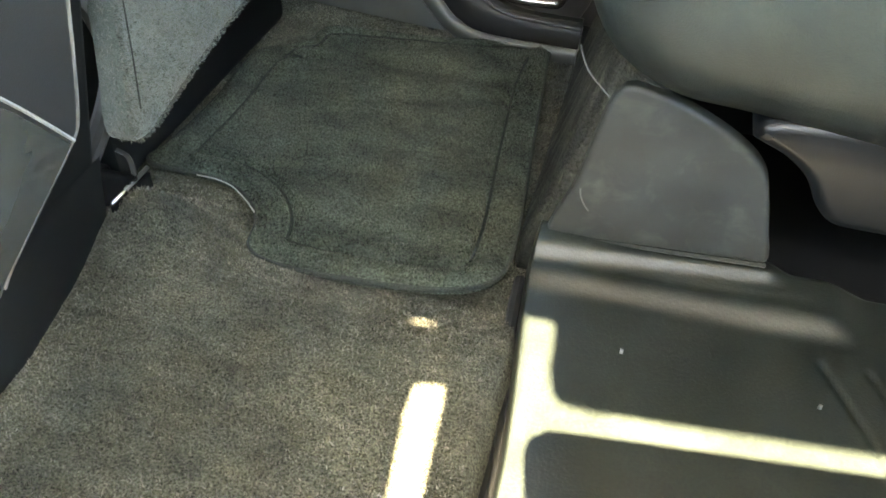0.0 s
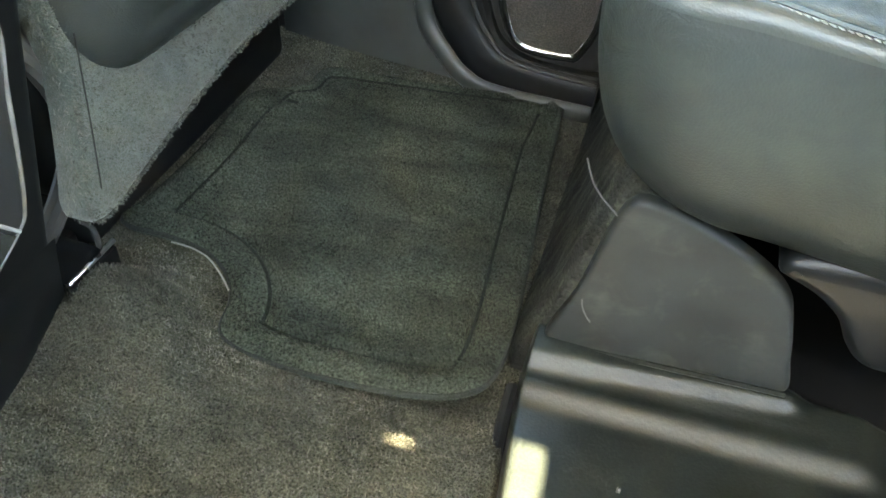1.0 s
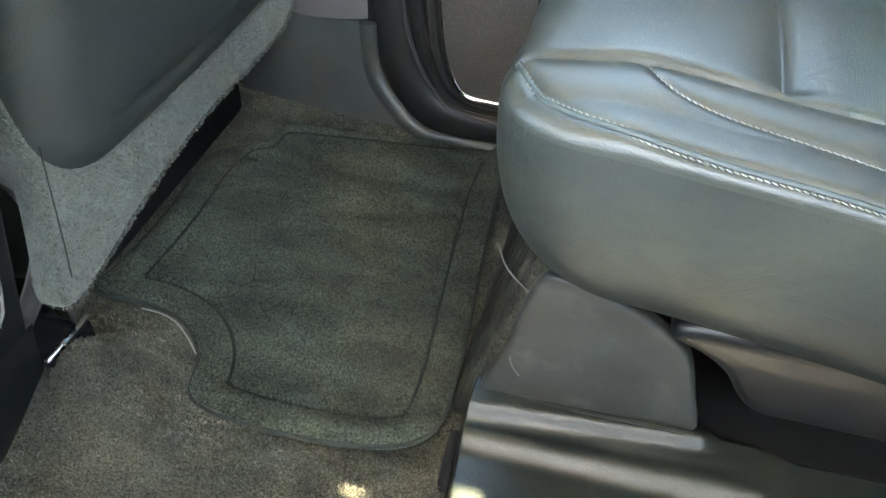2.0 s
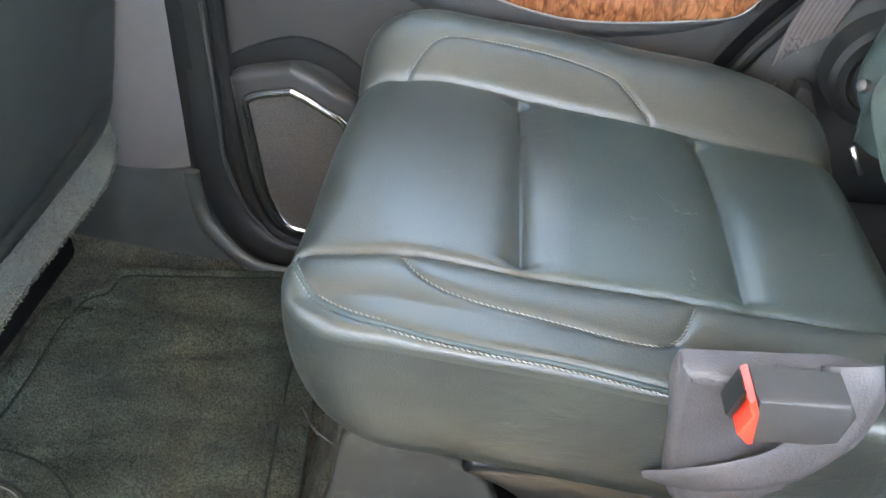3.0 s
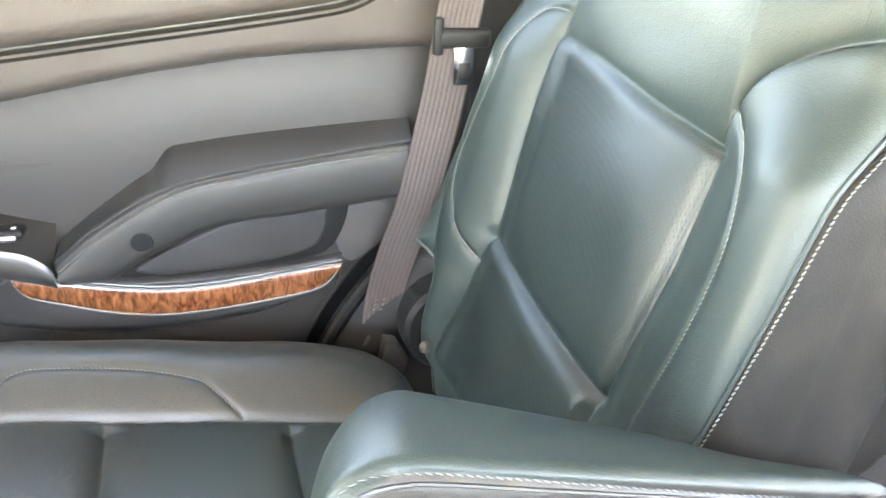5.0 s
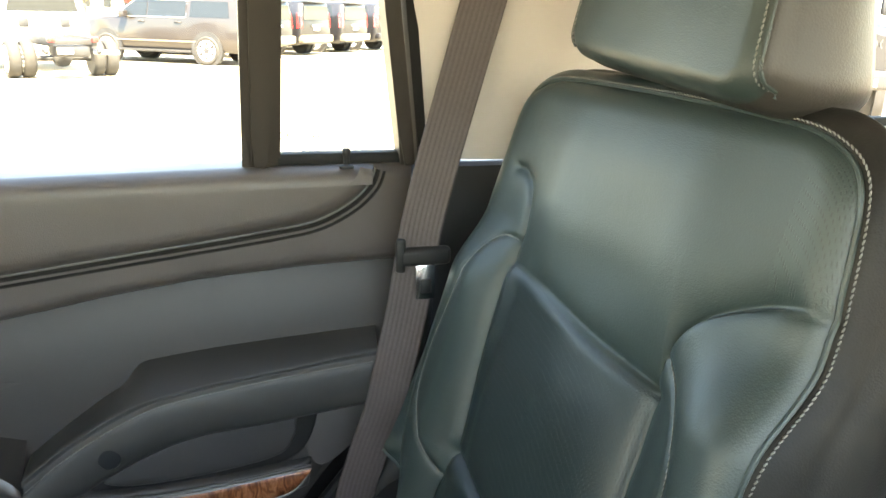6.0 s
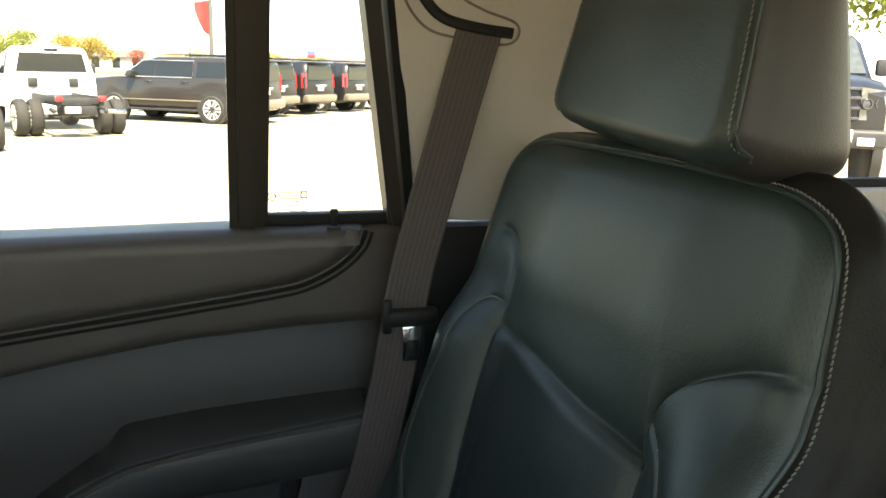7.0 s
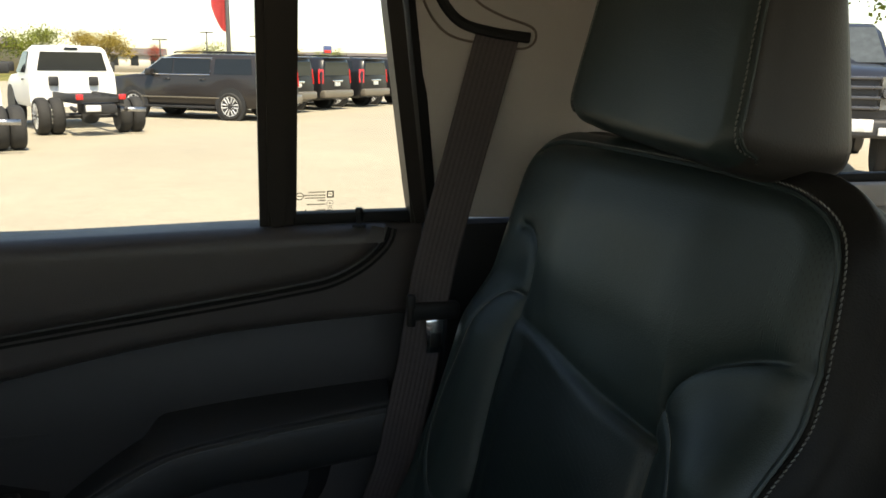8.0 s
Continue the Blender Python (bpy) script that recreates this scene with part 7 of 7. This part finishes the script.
def chassis_truck(x, y, turn, cab=True):
    """A white chassis-cab truck with bare rails and twin rear wheels; +x is its nose, the rear axle at the origin."""
    t = thing("chassis_truck", "white chassis-cab truck with bare black frame and twin rear wheels", "truck", "chassis trucks")
    white = bpy.data.materials.get("white_paint") or paint("white_paint", (0.78, 0.78, 0.77))
    for s in (1, -1):
        bm = bmesh.new()
        box(bm, -1.05, 4.2, min(s * 0.40, s * 0.50), max(s * 0.40, s * 0.50), 0.72, 0.92, 0.02)
        part("frame_rail", bm, DARK_METAL, t)
        wheel(t, 0, s * 1.04, 0.42, 0.25, 8, ALLOY, s)
        wheel(t, 0, s * 0.74, 0.42, 0.25, 8, ALLOY, s)
        wheel(t, 3.7, s * 0.86, 0.42, 0.26, 8, ALLOY, s)
        bm = bmesh.new()
        box(bm, -1.12, -1.02, min(s * 0.38, s * 0.53), max(s * 0.38, s * 0.53), 0.82, 0.94, 0.02)
        part("tail_lamp", bm, LAMP_RED, t, "red tail lamp")
        bm = bmesh.new()
        sweep(bm, [(-0.5, s * 0.5, 0.62), (-1.0, s * 0.55, 0.60)], 0.05, 8)
        part("spring_hanger", bm, DARK_METAL, t)
    bm = bmesh.new()
    for k in range(5):
        box(bm, -1.02 + 0.75 * k, -0.94 + 0.75 * k, -0.42, 0.42, 0.76, 0.88, 0.01)
    part("cross_member", bm, DARK_METAL, t)
    bm = bmesh.new()
    sweep(bm, [(0, -1.0, 0.42), (0, 1.0, 0.42)], 0.07, 10)
    lathe(bm, [(0.02, -0.2), (0.2, -0.12), (0.22, 0.05), (0.1, 0.2)], Matrix.Translation((0, 0, 0.43)) @ pose(0, 0, 0, 0, 90, 0), 16)
    part("rear_axle", bm, DARK_METAL, t)
    bm = bmesh.new()
    box(bm, -1.0, -0.35, -0.36, 0.36, 0.50, 0.74, 0.05)
    part("fuel_tank", bm, DARK_METAL, t)
    bm = bmesh.new()
    box(bm, -1.10, -1.05, 0.02, 0.34, 0.56, 0.70, 0.01)
    part("tail_plate", bm, WHITE_PLATE, t)
    bm = bmesh.new()
    sweep(bm, [(-0.9, -0.45, 0.60), (-0.95, -1.0, 0.58)], 0.055, 10)
    part("exhaust_pipe", bm, STEEL, t)
    if cab:
        def prof(zr, wr, w=1.0, zb=0.55):
            return [(w * 0.93, zb), (w, zb + 0.12), (w, 1.0), (w * 0.98, 1.32), (wr + 0.02, zr - 0.10), (wr - 0.07, zr - 0.02), (0, zr)]
        hood = lambda z, w: [(w * 0.95, 0.55), (w, 0.7), (w, 0.95), (w, z - 0.2), (w * 0.95, z - 0.06), (w * 0.7, z), (0, z + 0.02)]
        bm = bmesh.new()
        lofted(bm, [(1.30, prof(1.96, 0.78)), (1.36, prof(2.00, 0.80)), (1.9, prof(2.03, 0.81)), (2.3, prof(1.98, 0.79)), (2.95, hood(1.36, 1.0)), (3.7, hood(1.34, 1.0)), (4.3, hood(1.24, 0.96)), (4.42, hood(1.15, 0.90))])
        body = part("cab", bm, white, t, sharp=40)
        bm = bmesh.new()
        slab(bm, [(1.30, 0.80, 1.42), (1.30, -0.80, 1.42), (1.30, -0.70, 1.86), (1.30, 0.70, 1.86)], (-1, 0, 0.1), 0.015)
        part("rear_window", bm, CAR_GLASS, body, "dark rear window", smooth=False)
        for s in (1, -1):
            bm = bmesh.new()
            slab(bm, [(2.78, s * 0.99, 1.36), (1.75, s * 0.99, 1.36), (1.80, s * 0.865, 1.86), (2.32, s * 0.865, 1.86)], (0, s, 0.2), 0.008)
            part("side_window", bm, CAR_GLASS, body, smooth=False)
            bm = bmesh.new()
            box(bm, 1.20, 1.30, s * 0.46 - 0.11, s * 0.46 + 0.11, 1.06, 1.28, 0.03)
            part("vent_box", bm, DARK_METAL, body, "black square vent")
            bm = bmesh.new()
            box(bm, 2.55, 2.66, min(s * 1.05, s * 1.36), max(s * 1.05, s * 1.36), 1.38, 1.62, 0.04)
            part("door_mirror", bm, DARK_METAL, body)
            bm = bmesh.new()
            lathe(bm, [(0.02, -0.1), (0.52, -0.1), (0.52, 0.012), (0.46, 0.014), (0.02, 0.01)], Matrix.Translation((3.7, s * 1.0, 0.52)) @ pose(0, 0, 0, -90 * s), 32)
            part("wheel_arch", bm, DARK_METAL, body)
            bm = bmesh.new()
            sweep(bm, [(1.85, s * 1.015, 1.20), (2.05, s * 1.015, 1.20)], 0.02, 8)
            part("door_handle", bm, DARK_METAL, body)
        for k in range(7):
            bm = bmesh.new()
            box(bm, 1.285, 1.30, -0.72 + 0.24 * k - 0.012, -0.72 + 0.24 * k + 0.012, 0.80, 1.34, 0.005)
            part("cab_rib", bm, white, body)
        bm = bmesh.new()
        box(bm, 1.28, 1.34, -0.16, 0.16, 1.90, 1.97, 0.015)
        part("brake_lamp", bm, CAR_GLASS, body)
    t.matrix_basis = pose(x, y, GZ, 0, 0, turn)
    return t


chassis_truck(-2.36, 21.0, 112)
chassis_truck(-4.12, 16.95, 110)


def pickup(x, y, turn):
    """A dark pickup seen by its front."""
    t = thing("pickup_truck", "black pickup truck with a dark barred grille on the lot", "truck")
    k = bpy.data.materials["black_paint"]
    def hood(z, w):
        return [(w * 0.95, 0.62), (w, 0.78), (w, 1.05), (w, z - 0.22), (w * 0.95, z - 0.07), (w * 0.7, z), (0, z + 0.03)]
    def cabp(z, wr, w=1.0):
        return [(w * 0.95, 0.62), (w, 0.78), (w, 1.1), (w * 0.98, 1.50), (wr + 0.02, z - 0.1), (wr - 0.07, z - 0.02), (0, z)]
    bm = bmesh.new()
    lofted(bm, [(-3.6, hood(1.45, 1.0)), (-1.6, hood(1.45, 1.0)), (-1.55, cabp(2.10, 0.80)), (0.2, cabp(2.20, 0.82)), (0.7, cabp(2.14, 0.80)), (1.35, hood(1.56, 1.0)), (2.2, hood(1.54, 1.0)), (2.7, hood(1.46, 0.98)), (2.85, hood(1.34, 0.94))])
    body = part("body", bm, k, t, sharp=40)
    bm = bmesh.new()
    slab(bm, [(1.32, 0.86, 1.58), (1.32, -0.86, 1.58), (0.76, -0.72, 2.10), (0.76, 0.72, 2.10)], (0.7, 0, 0.7), 0.012)
    # grey base colour paints in the sky reflected by the windscreen
    part("windscreen", bm, material("screen_sky_grey", (0.06, 0.07, 0.075), 0.12, grain=10, bump=0.0, var=0.15, spec=0.25, rough_var=0.02), body, smooth=False)
    bm = bmesh.new()
    box(bm, 2.80, 2.88, -0.60, 0.60, 0.96, 1.40, 0.03)
    grille = part("grille", bm, DARK_METAL, t, "black grille with chrome bars")
    SMOKED = material("smoked_chrome", (0.09, 0.09, 0.095), 0.3, 0.8, grain=60, bump=0.0, var=0.1)
    for z in (1.00, 1.13, 1.26, 1.38):
        bm = bmesh.new()
        box(bm, 2.86, 2.93, -0.62, 0.62, z - 0.022, z + 0.022, 0.012)
        part("grille_bar", bm, SMOKED, grille, "smoked chrome bar")
    bm = bmesh.new()
    box(bm, 3.0, 3.03, 0.22, 0.56, 0.70, 0.86, 0.01)
    part("front_plate", bm, WHITE_PLATE, t, "blank pale plate")
    bm = bmesh.new()
    box(bm, 2.72, 3.02, -0.98, 0.98, 0.62, 0.86, 0.05, 3)
    part("front_bumper", bm, DARK_METAL, t, "dark front bumper")
    for s in (1, -1):
        bm = bmesh.new()
        slab(bm, [(2.88, s * 0.62, 0.98), (2.74, s * 0.96, 0.98), (2.72, s * 0.95, 1.36), (2.87, s * 0.62, 1.40)], (0.9, s * 0.4, 0), 0.012)
        lamp = part("headlamp", bm, material("lamp_glass", (0.10, 0.10, 0.10), 0.25, 0.2, grain=20, bump=0.2, dist=0.01, var=0.5, var_scale=9, coat=0.6), body, "grey headlamp", smooth=False)
        for off in (0.70, 0.86):
            bm = bmesh.new()
            lathe(bm, [(0.075, 0.0), (0.07, 0.02), (0.055, 0.02), (0.05, 0.004), (0.01, 0.012)], Matrix.Translation((2.92 - 0.42 * (off - 0.62), s * off, 1.19)) @ pose(0, 0, 0, 0, 90, 20 * s), 20)
            part("lens", bm, SMOKED, lamp)
        bm = bmesh.new()
        box(bm, 3.0, 3.05, s * 0.72 - 0.10, s * 0.72 + 0.10, 0.66, 0.76, 0.01)
        part("fog_lamp", bm, WHITE_PLATE, t)
        bm = bmesh.new()
        box(bm, 0.95, 1.10, min(s * 1.02, s * 1.34), max(s * 1.02, s * 1.34), 1.55, 1.80, 0.04)
        part("door_mirror", bm, DARK_METAL, t)
        for wx in (1.95, -1.9):
            wheel(t, wx, s * 0.9, 0.46, 0.30, 6, ALLOY, s)
            bm = bmesh.new()
            lathe(bm, [(0.02, -0.1), (0.58, -0.1), (0.58, 0.012), (0.5, 0.014), (0.02, 0.01)], Matrix.Translation((wx, s * 1.0, 0.55)) @ pose(0, 0, 0, -90 * s), 32)
            part("wheel_arch", bm, DARK_METAL, body)
    t.matrix_basis = pose(x, y, GZ, 0, 0, turn) @ Matrix.Scale(1.15, 4)


pickup(11.34, 13.47, 235)


def flagpole():
    f = thing("flagpole", "tall grey flagpole with a drooping red flag", "flagpole", at=(1.13, 45, GZ))
    bm = bmesh.new()
    lathe(bm, [(0.13, 0), (0.12, 2), (0.08, 9.5), (0.02, 9.6)], pose(1.13, 45, GZ), 16)
    part("pole", bm, material("pole_paint", (0.07, 0.068, 0.066), 0.5, grain=40, bump=0.05, var=0.15), f)
    bm = bmesh.new()
    rows = []
    for i in range(12):
        u = i / 11
        top, low = 4.20 - 0.1 * u, 2.50 + 1.25 * u ** 1.4 - 0.15 * math.sin(3 * u)
        rows.append([bm.verts.new((1.04 - 0.70 * u, 45 + 0.12 * math.sin(u * 7 + 2 * v), low + (top - low) * v)) for v in np.linspace(0, 1, 6)])
    for A, B in zip(rows, rows[1:]):
        for k in range(5):
            bm.faces.new((A[k], A[k + 1], B[k + 1], B[k]))
    bmesh.ops.solidify(bm, geom=bm.faces[:], thickness=0.01)
    part("flag", bm, material("red_cloth", (0.58, 0.07, 0.07), 0.8, grain=200, bump=0.2, var=0.1), f, "red cloth flag")


flagpole()


def tree(x, y, h, w, leaf, n, seed, label, sparse=1.0):
    rng = random.Random(seed)
    t = thing("tree", label, "tree", at=(x, y, GZ))
    bm = bmesh.new()
    top = Vector((x, y, GZ + h * 0.55))
    sweep(bm, smooth_line([(x, y, GZ), (x + 0.1, y, GZ + h * 0.25), tuple(top)], 4), list(np.linspace(0.035 * h, 0.018 * h, 9)), 8)
    tips = []
    for k in range(9):
        a = rng.uniform(0, 6.28)
        r = rng.uniform(0.45, 0.95) * w / 2
        tip = Vector((x + r * math.cos(a), y + r * math.sin(a), GZ + h * rng.uniform(0.55, 0.98)))
        start = Vector((x, y, GZ + h * rng.uniform(0.25, 0.5)))
        sweep(bm, [start, (start + tip) / 2 + Vector((0, 0, 0.04 * h)), tip], [0.012 * h, 0.008 * h, 0.003 * h], 5)
        tips.append(tip)
    tips += [top, top + Vector((0, 0, h * 0.25))]
    part("trunk", bm, material("bark", (0.10, 0.075, 0.05), 0.9, grain=12, bump=0.6, dist=0.03), t, "brown trunk and limbs")
    verts, faces = [], []
    for i in range(2 * n):
        c = rng.choice(tips)
        s = 0.125 * w * sparse
        p = c + Vector((rng.gauss(0, s), rng.gauss(0, s), rng.gauss(0, s * 0.7)))
        if p.z < GZ + h * 0.22:
            continue
        d = Vector((rng.gauss(0, 1), rng.gauss(0, 1), rng.gauss(0, 1))).normalized()
        e = d.orthogonal().normalized()
        f = d.cross(e)
        z = rng.uniform(0.5, 1.0) * 0.024 * w
        b = len(verts)
        verts += [tuple(p + e * z), tuple(p + f * z * 0.6), tuple(p - e * z), tuple(p - f * z * 0.6 + d * z * 0.2)]
        faces.append((b, b + 1, b + 2, b + 3))
    me = bpy.data.meshes.new("crown")
    me.from_pydata(verts, [], faces)
    link_mesh("crown", me, leaf, t, "", smooth=False)


def leaves(name, color):
    m = material(name, color, 0.7, grain=3, bump=0, var=0.45, var_scale=1.2, spec=0.2)
    return m


LEAF_G, LEAF_Y, LEAF_R = leaves("green_leaves", (0.13, 0.15, 0.025)), leaves("yellow_leaves", (0.26, 0.19, 0.045)), leaves("red_leaves", (0.28, 0.05, 0.03))
tree(-15.3, 80, 3.9, 4.6, LEAF_G, 2200, 1, "green tree beyond the lot")
tree(-9.6, 82, 4.1, 4.4, LEAF_Y, 2600, 2, "yellowing autumn tree beyond the lot", 0.9)
tree(-5.9, 96, 3.2, 2.2, LEAF_R, 1200, 3, "small red-leaved autumn tree")
tree(-2.6, 100, 2.9, 3.0, LEAF_Y, 1200, 4, "yellow-green autumn tree far off")
tree(0.0, 105, 3.6, 3.6, LEAF_G, 900, 5, "thin green tree beyond the lot", 1.2)
tree(7.4, 96, 3.0, 4.0, LEAF_Y, 1500, 6, "yellow-green autumn tree far off")
tree(13.2, 98, 2.8, 4.0, LEAF_G, 1500, 7, "low green tree far off")
tree(26.0, 24.0, 9.5, 8.0, LEAF_G, 2600, 8, "tall green tree behind the pickup")
tree(31.0, 29.0, 9.5, 8.0, LEAF_G, 2600, 9, "tall green tree behind the pickup")


def house(x, y, w, d, h, label, wall_mat, turn=0):
    r = thing("house", label, "house", "far houses")
    bm = bmesh.new()
    box(bm, -w / 2, w / 2, 0, d, 0, h)
    wall = part("wall", bm, wall_mat, r)
    bm = bmesh.new()
    p = [(-w / 2 - 0.4, -0.4, h), (w / 2 + 0.4, -0.4, h), (w / 2 + 0.4, d + 0.4, h), (-w / 2 - 0.4, d + 0.4, h), (-w / 2 - 0.4, d / 2, h + 0.9), (w / 2 + 0.4, d / 2, h + 0.9)]
    v = [bm.verts.new(q) for q in p]
    for f in ((0, 1, 5, 4), (2, 3, 4, 5), (0, 4, 3), (1, 2, 5), (3, 2, 1, 0)):
        bm.faces.new([v[i] for i in f])
    part("roof", bm, material("shingle", (0.12, 0.10, 0.09), 0.9, grain=5, bump=0.4, dist=0.02), r, smooth=False)
    for k in range(4):
        bm = bmesh.new()
        cx = -w / 2 + w * (k + 0.5) / 4
        box(bm, cx - 0.5, cx + 0.5, -0.06, 0.02, 0.9, 2.2)
        part("window", bm, CAR_GLASS, wall, smooth=False)
    r.matrix_basis = pose(x, y, GZ, 0, 0, turn)


PALE_WALL = material("pale_siding", (0.55, 0.50, 0.42), 0.8, grain=4, bump=0.2, dist=0.01, var=0.08)
house(-11.5, 118, 10, 7, 2.3, "low pale house with a grey roof far off", PALE_WALL, 4)
house(-27.5, 92, 14, 8, 2.9, "low tan building far off", material("tan_siding", (0.42, 0.32, 0.2), 0.8, grain=4, bump=0.2, dist=0.01), -6)
house(22, 150, 24, 10, 2.5, "long low pale building far off", PALE_WALL, 3)


def light_pole(x, y, h):
    p = thing("light_pole", "thin grey lot light pole", "street lamp", "lot lights", at=(x, y, GZ))
    bm = bmesh.new()
    lathe(bm, [(0.09, 0), (0.06, h)], pose(x, y, GZ), 10)
    part("pole", bm, DARK_METAL, p)
    bm = bmesh.new()
    box(bm, x - 0.7, x + 0.7, y - 0.1, y + 0.1, GZ + h, GZ + h + 0.12, 0.03)
    part("lamp_head", bm, DARK_METAL, p)


for q in ((-5.0, 88, 3.6), (-0.6, 95, 4.6), (4.6, 92, 4.2)):
    light_pole(*q)
bm = bmesh.new()
s = thing("road_sign", "small blue and red roadside sign on a post", "sign", at=(10.6, 80, GZ))
box(bm, 10.2, 11.0, 79.95, 80.05, GZ + 2.5, GZ + 3.2, 0.02)
part("sign_panel", bm, material("sign_blue", (0.05, 0.08, 0.2), 0.5), s)
bm = bmesh.new(); box(bm, 10.3, 10.9, 79.90, 79.95, GZ + 2.55, GZ + 2.8, 0.01)
part("sign_band", bm, RED, s)
bm = bmesh.new(); box(bm, 10.57, 10.63, 79.96, 80.04, GZ, GZ + 2.5)
part("sign_post", bm, DARK_METAL, s)
